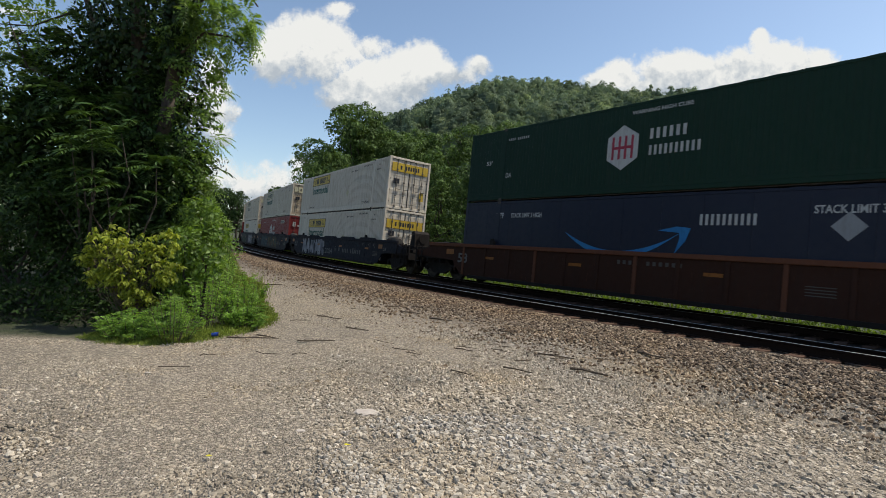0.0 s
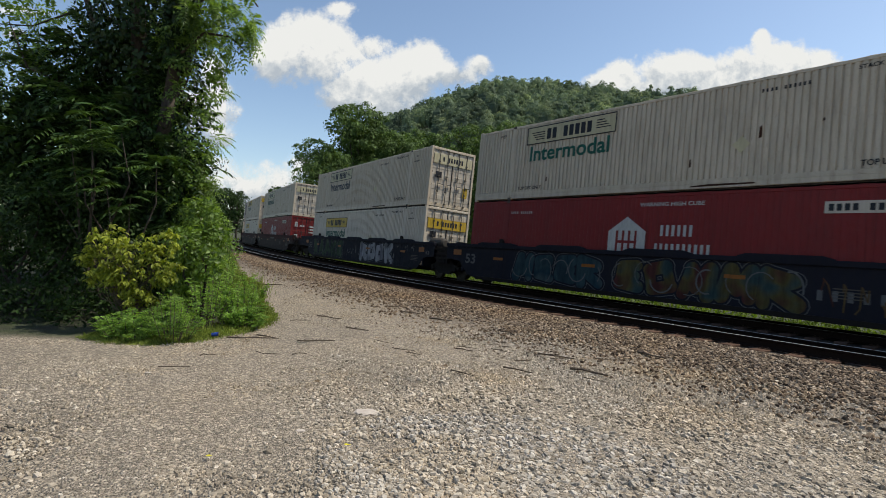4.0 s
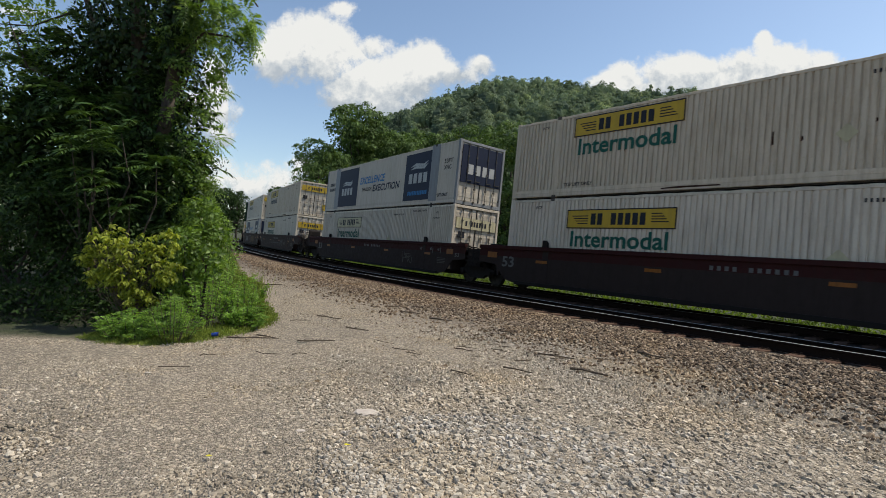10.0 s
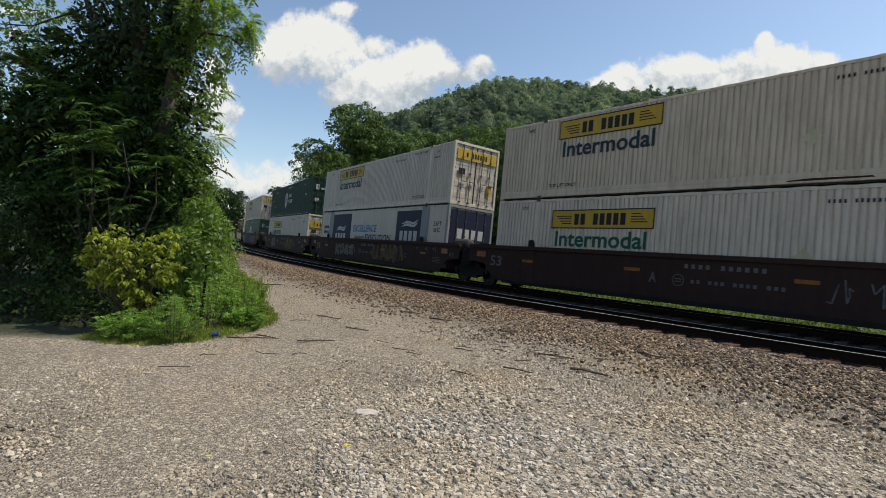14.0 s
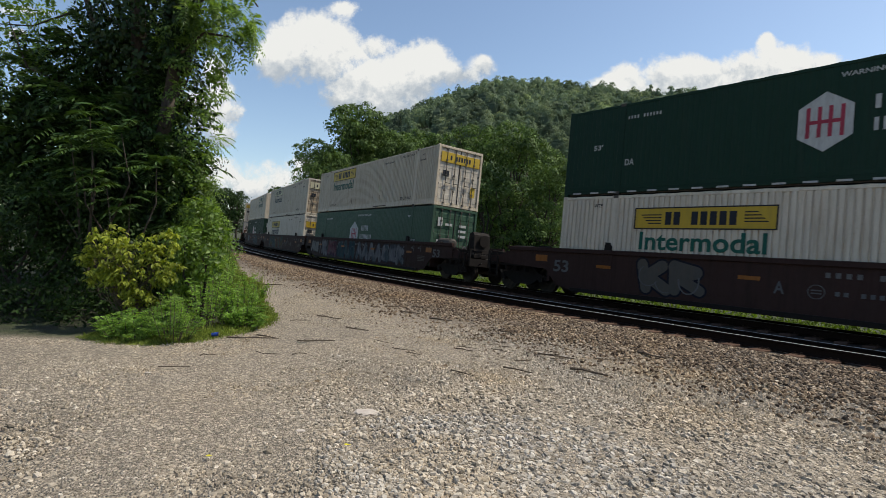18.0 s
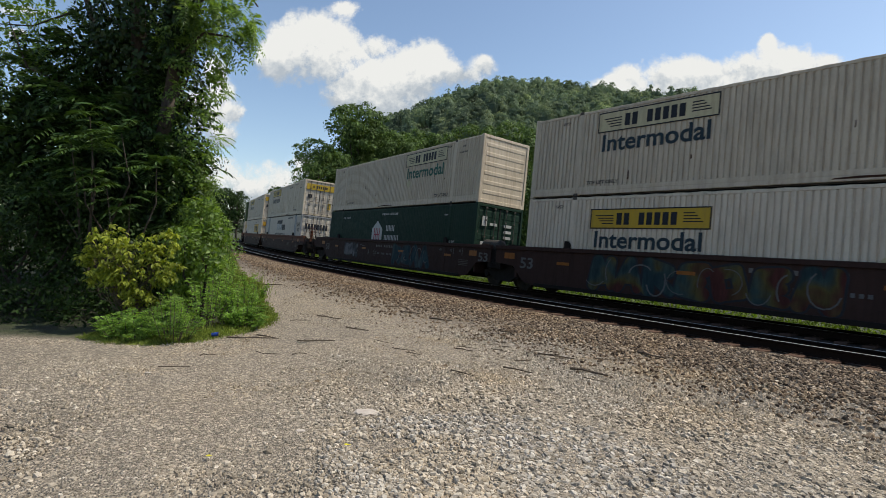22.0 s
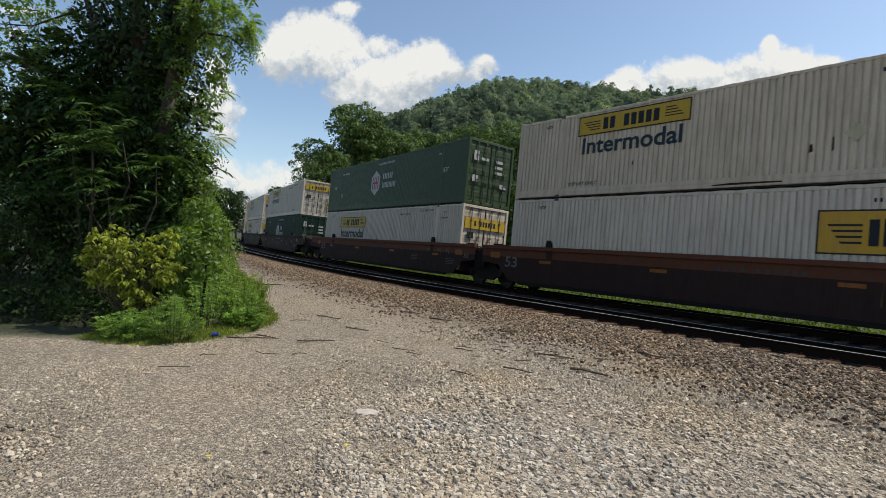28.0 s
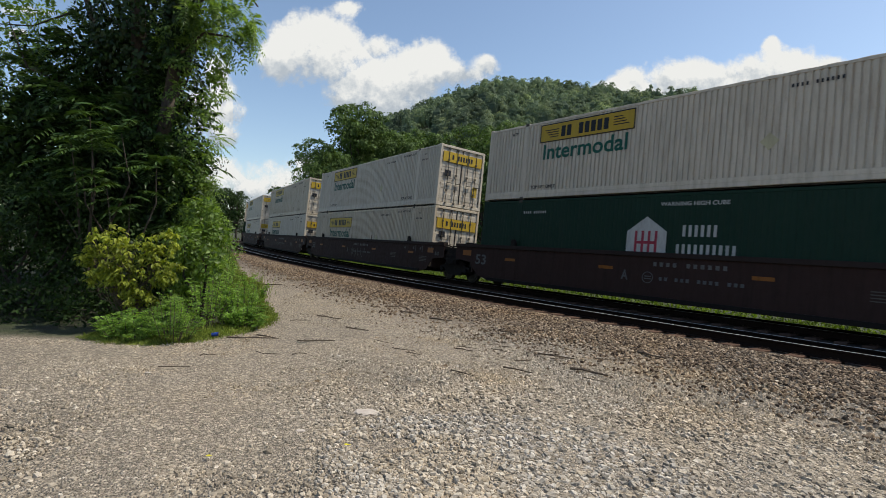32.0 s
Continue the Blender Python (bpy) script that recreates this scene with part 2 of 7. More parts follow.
M = {
    "white": painted("white_container_paint", (0.60, 0.53, 0.43), 0.55, amount=0.5, rust=0.1, dirt=(0.17, 0.12, 0.08)),
    "cream": painted("aged_white_paint", (0.575, 0.49, 0.375), 0.6, amount=0.58, rust=0.24, dirt=(0.2, 0.14, 0.08)),
    "worn": painted("worn_white_paint", (0.53, 0.46, 0.36), 0.6, amount=0.55, rust=0.32, dirt=(0.16, 0.12, 0.08)),
    "doorwhite": painted("grimy_door_paint", (0.52, 0.465, 0.385), 0.6, amount=0.7, rust=0.36, dirt=(0.17, 0.12, 0.08), streak=(7, 7, 0.6)),
    "doorrust": painted("rust_streaked_door_paint", (0.42, 0.345, 0.245), 0.7, amount=0.85, rust=0.75, dirt=(0.14, 0.08, 0.045), streak=(7, 7, 0.5)),
    "clean": painted("clean_white_paint", (0.56, 0.50, 0.415), 0.6, amount=0.4, dirt=(0.24, 0.19, 0.14), gloss=0.05),
    "hubgreen": painted("dark_green_paint", (0.012, 0.035, 0.023), 0.6, amount=0.25, dirt=(0.03, 0.032, 0.026), gloss=0.1),
    "olive": painted("olive_green_paint", (0.038, 0.068, 0.028), 0.5, amount=0.3, dirt=(0.05, 0.055, 0.035)),
    "midgreen": painted("faded_green_paint", (0.034, 0.080, 0.047), 0.55, amount=0.35, dirt=(0.05, 0.055, 0.04)),
    "red": painted("red_container_paint", (0.18, 0.017, 0.017), 0.55, amount=0.4, dirt=(0.05, 0.018, 0.015)),
    "navy": painted("navy_blue_paint", (0.010, 0.014, 0.030), 0.5, amount=0.2, dirt=(0.022, 0.022, 0.026)),
    "steelgrey": painted("grey_post_paint", (0.24, 0.25, 0.26), 0.55, amount=0.4),
    "yellow": painted("yellow_sign", (0.48, 0.32, 0.03), 0.5, amount=0.3),
    "oldsign": painted("faded_sign", (0.50, 0.45, 0.29), 0.6, amount=0.45),
    "goldsign": painted("gold_sign", (0.50, 0.29, 0.03), 0.5, amount=0.35),
    "ink": flat("dark_lettering", (0.016, 0.018, 0.024)),
    "teal": flat("green_lettering", (0.008, 0.085, 0.062)),
    "slate": flat("blue_grey_lettering", (0.018, 0.034, 0.046)),
    "pale": flat("white_lettering", (0.40, 0.40, 0.385)),
    "logored": flat("red_mark", (0.30, 0.035, 0.06)),
    "sky_blue": flat("light_blue_mark", (0.02, 0.16, 0.36)),
    "panelblue": flat("dark_blue_panel", (0.008, 0.014, 0.036), 0.6),
    "rod": painted("galvanised_rod", (0.085, 0.078, 0.07), 0.6, 0.3, amount=0.6, rust=0.3),
    "casting": painted("dark_casting", (0.055, 0.05, 0.045), 0.7, amount=0.5, rust=0.3),
    "carblack": painted("black_car_paint", (0.036, 0.025, 0.022), 0.75, amount=0.5, dirt=(0.020, 0.014, 0.011), rust=0.05, gloss=0.1),
    "carblue": painted("blue_black_car_paint", (0.013, 0.0135, 0.021), 0.7, amount=0.5, dirt=(0.020, 0.017, 0.016), gloss=0.1),
    "carbrown": painted("brown_car_paint", (0.043, 0.0235, 0.020), 0.7, amount=0.6, dirt=(0.016, 0.011, 0.009), rust=0.05, gloss=0.1),
    "carrust": painted("rusty_brown_car_paint", (0.045, 0.019, 0.012), 0.75, amount=0.5, dirt=(0.022, 0.015, 0.012), rust=0.3, gloss=0.1),
    "chordrust": painted("rust_orange_paint", (0.12, 0.042, 0.020), 0.75, amount=0.4, dirt=(0.06, 0.03, 0.02), rust=0.3),
    "chordred": painted("dull_red_car_paint", (0.045, 0.013, 0.012), 0.75, amount=0.5, dirt=(0.022, 0.014, 0.012), rust=0.1, gloss=0.1),
    "under": painted("greasy_black_steel", (0.018, 0.015, 0.0135), 0.75, amount=0.5, dirt=(0.016, 0.012, 0.010), gloss=0.1),
    "wheel": painted("wheel_steel", (0.03, 0.026, 0.023), 0.6, 0.5, amount=0.5),
    "orange": flat("orange_reflector", (0.23, 0.08, 0.013), 0.5),
    "hose": flat("black_rubber", (0.012, 0.012, 0.012), 0.7),
    "dim": flat("dull_stencil", (0.12, 0.115, 0.11)),
    "ink_green": sprayed("green_spray_paint", (0.02, 0.035, 0.02), (0.03, 0.05, 0.026), (0.05, 0.075, 0.04), (0.02, 0.03, 0.03)),
    "ink_grey": sprayed("grey_spray_paint", (0.05, 0.05, 0.06), (0.13, 0.13, 0.14), (0.17, 0.165, 0.17), (0.06, 0.075, 0.085)),
    "ink_blue": sprayed("teal_spray_paint", (0.018, 0.036, 0.046), (0.03, 0.06, 0.068), (0.015, 0.04, 0.055), (0.05, 0.075, 0.08)),
    "ink_pink": sprayed("pink_spray_paint", (0.06, 0.02, 0.03), (0.11, 0.035, 0.045), (0.13, 0.07, 0.08), (0.05, 0.02, 0.04)),
    "ink_gold": sprayed("tan_spray_paint", (0.045, 0.03, 0.018), (0.10, 0.065, 0.028), (0.13, 0.085, 0.03), (0.07, 0.025, 0.018)),
    "ink_mixed": sprayed("many_coloured_spray_paint", (0.02, 0.042, 0.05), (0.035, 0.062, 0.062), (0.085, 0.07, 0.025), (0.07, 0.022, 0.02)),
    "ink_white": sprayed("white_spray_paint", (0.12, 0.12, 0.13), (0.28, 0.28, 0.29), (0.33, 0.32, 0.33), (0.15, 0.15, 0.17)),
    "ink_line": flat("pale_spray_line", (0.105, 0.105, 0.105), 0.8),
    "railhead": flat("polished_rail_head", (0.62, 0.60, 0.57), 0.36, 0.5),
    "railweb": painted("rusty_rail", (0.022, 0.014, 0.011), 0.9, amount=0.5, dirt=(0.02, 0.013, 0.01), gloss=0.03),
    "tie": painted("weathered_tie", (0.105, 0.066, 0.050), 0.95, amount=0.6, dirt=(0.05, 0.032, 0.024), streak=(1, 9, 9), gloss=0.03),
    "plate": painted("rusty_plate", (0.05, 0.029, 0.02), 0.9, amount=0.4, gloss=0.05),
    "ground": earthy("gravel_ground"),
    "gravel": stony("grey_gravel", [(0.0, (0.17, 0.142, 0.108)), (0.35, (0.31, 0.262, 0.202)), (0.8, (0.43, 0.368, 0.288)), (1.0, (0.60, 0.53, 0.44))]),
    "bluegravel": stony("blue_grey_gravel", [(0.0, (0.16, 0.142, 0.118)), (0.5, (0.34, 0.305, 0.26)), (1.0, (0.54, 0.495, 0.435))]),
    "ballast": stony("brown_ballast", [(0.0, (0.04, 0.026, 0.016)), (0.35, (0.125, 0.083, 0.050)), (0.75, (0.245, 0.18, 0.12)), (1.0, (0.43, 0.34, 0.25))]),
    # Oily stones, also darkened to carry the train's shadow.
    "bed_shade": stony("oily_shaded_ballast", [(0.0, (0.015, 0.011, 0.008)), (0.5, (0.045, 0.032, 0.022)), (1.0, (0.10, 0.075, 0.055))]),
    # Crown shade and sun are put into these greens: darker within, lighter outside.
    "leaf_shaded": leafy("shaded_leaves", (0.010, 0.022, 0.006), (0.033, 0.068, 0.015), 0.2, 0.5),
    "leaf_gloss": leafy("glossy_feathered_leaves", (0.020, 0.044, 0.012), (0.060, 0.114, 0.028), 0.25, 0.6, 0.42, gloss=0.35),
    "leaf_sunlit": leafy("sunlit_leaves", (0.070, 0.130, 0.028), (0.180, 0.285, 0.066), 0.5, 0.6, 0.45, gloss=0.4),
    "leaf_yellow": leafy("yellow_green_leaves", (0.13, 0.18, 0.028), (0.32, 0.36, 0.06), 0.5, 2.5, 0.5),
    "leaf_weed": leafy("feathery_weed", (0.11, 0.21, 0.045), (0.24, 0.39, 0.095), 0.5, 1.5),
    "grass": leafy("grass_blades", (0.10, 0.15, 0.030), (0.22, 0.27, 0.065), 0.35, 1.5),
    "ivy": leafy("ivy_leaves", (0.010, 0.026, 0.008), (0.026, 0.055, 0.014), 0.15, 1.0, 0.35),
    "leaf_mid": leafy("broad_tree_leaves", (0.044, 0.083, 0.026), (0.112, 0.180, 0.054), 0.25, 0.35),
    # Ridge greens are paler and greyer, with the distance haze mixed in.
    "leaf_hazed": leafy("wooded_hill", (0.155, 0.206, 0.145), (0.238, 0.293, 0.196), 0.4, 0.03, 0.9, True, (1.05, 1.15, 0.9)),
    "leaf_pale": leafy("pale_green_leaves", (0.15, 0.19, 0.115), (0.44, 0.49, 0.36), 0.3, 0.6),
    "leaf_scrub": leafy("bright_scrub", (0.050, 0.092, 0.016), (0.120, 0.180, 0.032), 0.45, 0.7),
    "bark": bark("grey_bark", (0.062, 0.047, 0.035)),
    "twig": bark("dead_wood", (0.12, 0.09, 0.065)),
    "greytwig": bark("grey_dead_twigs", (0.24, 0.22, 0.20)),
    "white_rock": painted("pale_rock", (0.50, 0.44, 0.385), 0.9, amount=0.3),
    "can": flat("blue_can", (0.03, 0.07, 0.30), 0.4, 0.3),
    "yleaf": flat("fallen_yellow_leaf", (0.5, 0.45, 0.03), 0.7),
}


# ---- mesh tools ----
class B:
    """Collects vertices and faces of one part."""

    def __init__(self):
        self.v, self.f = [], []

    def put(self, verts, faces):
        k = len(self.v)
        self.v += verts
        self.f += [tuple(i + k for i in q) for q in faces]
        return self

    def box(self, x0, y0, z0, x1, y1, z1, c=0.0):
        if c <= 0:
            return self.put([(x, y, z) for x in (x0, x1) for y in (y0, y1) for z in (z0, z1)],
                            [(0, 1, 3, 2), (4, 6, 7, 5), (0, 4, 5, 1), (2, 3, 7, 6), (0, 2, 6, 4), (1, 5, 7, 3)])
        bm = bmesh.new()
        bmesh.ops.create_cube(bm, size=1, matrix=Matrix.LocRotScale(((x0 + x1) / 2, (y0 + y1) / 2, (z0 + z1) / 2), None, (abs(x1 - x0), abs(y1 - y0), abs(z1 - z0))))
        bmesh.ops.bevel(bm, geom=bm.edges[:], offset=c, segments=1, affect="EDGES")
        bm.verts.index_update()
        self.put([tuple(q.co) for q in bm.verts], [tuple(q.index for q in face.verts) for face in bm.faces])
        bm.free()
        return self

    def tube(self, a, b, r, n=8, r2=None):
        a, b = Vector(a), Vector(b)
        r2 = r if r2 is None else r2
        w = (b - a).normalized()
        u = w.orthogonal().normalized()
        t = w.cross(u)
        ring = [(u * math.cos(2 * math.pi * i / n) + t * math.sin(2 * math.pi * i / n)) for i in range(n)]
        vs = [tuple(a + q * r) for q in ring] + [tuple(b + q * r2) for q in ring]
        fs = [(i, (i + 1) % n, n + (i + 1) % n, n + i) for i in range(n)]
        return self.put(vs, fs + [tuple(range(n - 1, -1, -1)), tuple(range(n, 2 * n))])

    def path(self, pts, r, n=6, taper=1.0):
        for i in range(len(pts) - 1):
            k0 = 1 + (taper - 1) * i / (len(pts) - 1)
            k1 = 1 + (taper - 1) * (i + 1) / (len(pts) - 1)
            self.tube(pts[i], pts[i + 1], r * k0, n, r * k1)
        return self

    def slab(self, outline, y0, y1):
        """An outline in x and z, thick from y0 to y1."""
        n = len(outline)
        vs = [(x, y0, z) for x, z in outline] + [(x, y1, z) for x, z in outline]
        fs = [tuple(range(n)), tuple(range(2 * n - 1, n - 1, -1))]
        return self.put(vs, fs + [(i, n + i, n + (i + 1) % n, (i + 1) % n) for i in range(n)])

    def mesh(self, name, smooth=False):
        me = bpy.data.meshes.new(name)
        me.from_pydata(self.v, [], self.f)
        bm = bmesh.new()
        bm.from_mesh(me)
        bmesh.ops.recalc_face_normals(bm, faces=bm.faces)
        bm.to_mesh(me)
        bm.free()
        if smooth:
            me.polygons.foreach_set("use_smooth", [True] * len(me.polygons))
        return me


CACHE = {}


def part(name, shape, material, parent=None, label="", key=None, smooth=False):
    """Links one mesh object under a thing or a part. Alike pieces share a mesh by their key; shape may be a function that fills a B."""
    k = (key, material) if key else None
    if k and k in CACHE:
        me = CACHE[k]
    else:
        if callable(shape):
            b = B()
            shape(b)
            shape = b
        me = shape if isinstance(shape, bpy.types.Mesh) else shape.mesh(name, smooth)
        if material:
            me.materials.append(M[material])
        if k:
            CACHE[k] = me
    ob = new(name, me)
    ob.parent = parent
    if name in ("stencil", "sign_lettering", "lettering", "spray_outline", "data_stencil", "sign_wing", "door_stencil", "monogram", "spray_paint", "dash_strip"):
        tagged(ob, kind="stuff")
    return tagged(ob, label)


def empty(name, label, category, group="", kind=""):
    return tagged(new(name), label, category, group, kind)


def raw(name, verts, faces, material, quads=True):
    """A large mesh straight from arrays."""
    n = 4 if quads else 3
    me = bpy.data.meshes.new(name)
    me.vertices.add(len(verts))
    me.vertices.foreach_set("co", np.ascontiguousarray(verts, dtype=np.float32).ravel())
    me.loops.add(len(faces) * n)
    me.loops.foreach_set("vertex_index", np.ascontiguousarray(faces, dtype=np.int32).ravel())
    me.polygons.add(len(faces))
    me.polygons.foreach_set("loop_start", np.arange(0, len(faces) * n, n, dtype=np.int32))
    me.polygons.foreach_set("use_smooth", [False] * len(faces))
    me.update(calc_edges=True)
    me.validate()
    me.materials.append(M[material])
    return me


GLYPHS = {}


def lettering(text):
    """The outline mesh of a word in a unit box: x and z from 0 to 1."""
    if text not in GLYPHS:
        cu = bpy.data.curves.new("word", "FONT")
        cu.body, cu.resolution_u, cu.offset = text, 3, 0.022
        ob = new("word", cu)
        dg = bpy.context.evaluated_depsgraph_get()
        me = bpy.data.meshes.new_from_object(ob.evaluated_get(dg))
        co = np.array([q.co for q in me.vertices])
        lo, hi = co.min(0), co.max(0)
        co = (co - lo) / np.maximum(hi - lo, 1e-6)
        GLYPHS[text] = (co, [tuple(q.vertices) for q in me.polygons])
        bpy.data.objects.remove(ob)
        bpy.data.meshes.remove(me)
        bpy.data.curves.remove(cu)
    return GLYPHS[text]


def word(text, x0, x1, z0, z1, y=-1.294, slant=0.0):
    co, fs = lettering(text)
    b = B()
    return b.put([(x0 + (x1 - x0) * c[0] + slant * c[1] * (z1 - z0), y, z0 + (z1 - z0) * c[1]) for c in co], fs)


def bars(x0, x1, z0, z1, n, y=-1.294, gap=0.3, skip=()):
    """A row of plain upright bars, one for each character of writing that is not reproduced."""
    b = B()
    w = (x1 - x0) / n
    for i in range(n):
        if i not in skip:
            b.box(x0 + i * w, y - 0.002, z0, x0 + (i + 1 - gap) * w, y + 0.002, z1)
    return b


# ---- the line of the two tracks ----
RAIL_Z = -0.0986          # rail top of the far track, on its centre line
SPACING, NEAR_Z = 3.577, 0.029
CANT, NEAR_CANT = 0.0748, 0.0829


def bend(s):
    if s < -200:
        return 0.0
    if s < -118:
        return -0.006
    if s < -60:
        return 0.0085
    if s > 30:
        return 0.0035
    return 0.005328 + 7.0e-5 * s - 0.5e-6 * s * s


STEP = 0.25
LINE = {}


def lay_line():
    """Integrates the centre line of the far track both ways from its reference point."""
    for way in (1, -1):
        x, y, th, s = 1.801973, 22.047867, -0.939317, 0.0
        LINE[0] = (x, y, th)
        for i in range(1, 1800):
            d = STEP * way
            tm = th + bend(s + d / 4) * d / 2
            x, y = x + math.cos(tm) * d, y + math.sin(tm) * d
            th += bend(s + d / 2) * d
            s += d
            LINE[i * way] = (x, y, th)


lay_line()


def along(s):
    k = s / STEP
    i = math.floor(k)
    u = k - i
    a, b = LINE[i], LINE[i + 1]
    return tuple(a[j] + (b[j] - a[j]) * u for j in range(3))


def beside(s, lat, z=0.0):
    """A point at the line: s metres on, lat metres towards the camera's side, z over the far track's rail plane."""
    x, y, th = along(s)
    return (x + math.sin(th) * lat, y - math.cos(th) * lat, RAIL_Z + z)


def rail_plane(lat):
    """Height of the rail plane of whichever track is near."""
    far, near = RAIL_Z + CANT * lat, NEAR_Z + NEAR_CANT * (lat - SPACING)
    u = min(1, max(0, (lat - 1.3) / (SPACING - 2.6)))
    return far + (near - far) * u


LINE_S = np.arange(-440, 440) * 1.0
LINE_XY = np.array([along(s) for s in LINE_S])


def nearest(x, y):
    """Signed distance from the far track's centre line, positive on the camera's side, and the place along it."""
    x, y = np.atleast_1d(x), np.atleast_1d(y)
    lat, at = np.empty(len(x)), np.empty(len(x))
    for k in range(0, len(x), 4000):
        dx = x[k:k + 4000, None] - LINE_XY[None, :, 0]
        dy = y[k:k + 4000, None] - LINE_XY[None, :, 1]
        i = (dx * dx + dy * dy).argmin(1)
        j = np.arange(len(i))
        th = LINE_XY[i, 2]
        lat[k:k + 4000] = np.sin(th) * dx[j, i] - np.cos(th) * dy[j, i]
        at[k:k + 4000] = LINE_S[i]
    return lat, at


RIDGE = [(-180, 0.02), (-60, 0.03), (-30, 0.05), (-16.3, 0.105), (-12.2, 0.165), (-6.6, 0.222), (-3.5, 0.250), (0.3, 0.282), (4.8, 0.300), (9.9, 0.289), (13, 0.277), (18.9, 0.270), (24.4, 0.268),
         (29.6, 0.249), (32.9, 0.232), (35.1, 0.229), (37.1, 0.234), (40.9, 0.238), (48, 0.25), (60, 0.24), (90, 0.16), (130, 0.06), (180, 0.02)]
RIDGE_A, RIDGE_E = np.array([q[0] for q in RIDGE]), np.array([q[1] for q in RIDGE])


def smooth01(u):
    u = np.clip(u, 0, 1)
    return u * u * (3 - 2 * u)


def ground_z(x, y):
    """Height of the ground: the gravel yard, the ballast, the bank beyond and the wooded ridge."""
    x, y = np.atleast_1d(np.asarray(x, float)), np.atleast_1d(np.asarray(y, float))
    lat, at = nearest(x, y)
    far = RAIL_Z + CANT * lat
    nr = NEAR_Z + NEAR_CANT * (lat - SPACING)
    u = np.clip((lat - 1.3) / (SPACING - 2.6), 0, 1)
    bed = far + (nr - far) * u - 0.215
    edge = NEAR_Z + NEAR_CANT * 1.7 - 0.215
    yard = edge + (0.0 - edge) * smooth01((lat - SPACING - 1.7) / 3.0)
    z = np.where(lat > SPACING + 1.7, yard, bed)
    low = RAIL_Z - CANT * 1.9 - 0.215
    z = np.where(lat < -1.9, low - 0.9 * smooth01((-1.9 - lat) / 3.5), z)
    r = np.hypot(x, y)
    az = np.degrees(np.arctan2(x, y))
    e = np.interp(az, RIDGE_A, RIDGE_E)
    far_side = smooth01((-lat - 25) / 30)
    hill = e * 314 * smooth01((r - 85) / 250) * far_side
    hill += far_side * np.sin(x * 0.031 + y * 0.017) * np.sin(y * 0.027 - x * 0.012) * 5 * smooth01((r - 110) / 100)
    return z + hill


def veg_edge(s):
    """How far from the line the undergrowth begins."""
    return np.interp(s, [-90, -36, -20, -1, 6, 9, 12], [5.4, 5.6, 7.0, 9.6, 11.2, 11.9, 12.6])


def build_ground():
    """One sheet, fine by the camera and coarse towards the horizon."""
    rs = np.concatenate([np.linspace(0.0, 30, 121), 30 * (1800 / 30) ** (np.arange(1, 90) / 89)])
    an = np.radians(np.concatenate([np.arange(-52, 52, 0.7), np.arange(52, 308, 4.0)]))
    R, A = np.meshgrid(rs, an, indexing="ij")
    x, y = (R * np.sin(A)).ravel(), (R * np.cos(A)).ravel()
    z = ground_z(x, y)
    lat, at = nearest(x, y)
    rough = np.array([noise.noise((a * 0.7, b * 0.7, 0.3)) * 0.03 + noise.noise((a * 2.7, b * 2.7, 1.3)) * 0.012 for a, b in zip(x, y)])
    z = z + rough * smooth01((lat - SPACING - 1.6) / 1.5)
    nr, na = len(rs), len(an)
    i, j = np.meshgrid(np.arange(nr - 1), np.arange(na), indexing="ij")
    a, b = (i * na + j).ravel(), (i * na + (j + 1) % na).ravel()
    faces = np.stack([a, b, b + na, a + na], 1)
    me = raw("ground", np.stack([x, y, z], 1), faces, "ground")
    ballast = smooth01((SPACING + 5.8 - lat) / 3.4) * smooth01((lat + 4.5) / 1.5)
    wild = np.maximum(smooth01((-3.2 - lat) / 1.5), smooth01((-3.6 - x) / 0.8) * smooth01((y - 7.5) / 0.6) * smooth01((lat - veg_edge(at)) / 0.8))
    wild = np.maximum(wild, smooth01((-5.3 - x) / 0.5) * smooth01((y - 7.75) / 0.25) * smooth01((12.5 - y) / 1.5))
    # Painted shadow of the train: the mask ends where the shadow does.
    bed_shade = smooth01((SPACING + 1.65 - lat) / 0.3) * smooth01((lat + 4.6) / 1.0)
    col = me.color_attributes.new("soil", "FLOAT_COLOR", "POINT")
    col.data.foreach_set("color", np.stack([ballast, wild, bed_shade, wild * 0 + 1], 1).astype(np.float32).ravel())
    me.polygons.foreach_set("use_smooth", [True] * len(me.polygons))
    tagged(new("ground", me), "grey gravel yard, brown ballast and green bank", "ground", kind="structure")


build_ground()

RAIL_PROFILE = [(-0.037, 0.0), (-0.033, 0.0015), (0.033, 0.0015), (0.037, 0.0), (0.036, -0.036), (0.009, -0.048), (0.009, -0.14), (0.072, -0.166), (0.072, -0.178), (-0.072, -0.178),
                (-0.072, -0.166), (-0.009, -0.14), (-0.009, -0.048), (-0.036, -0.036)]


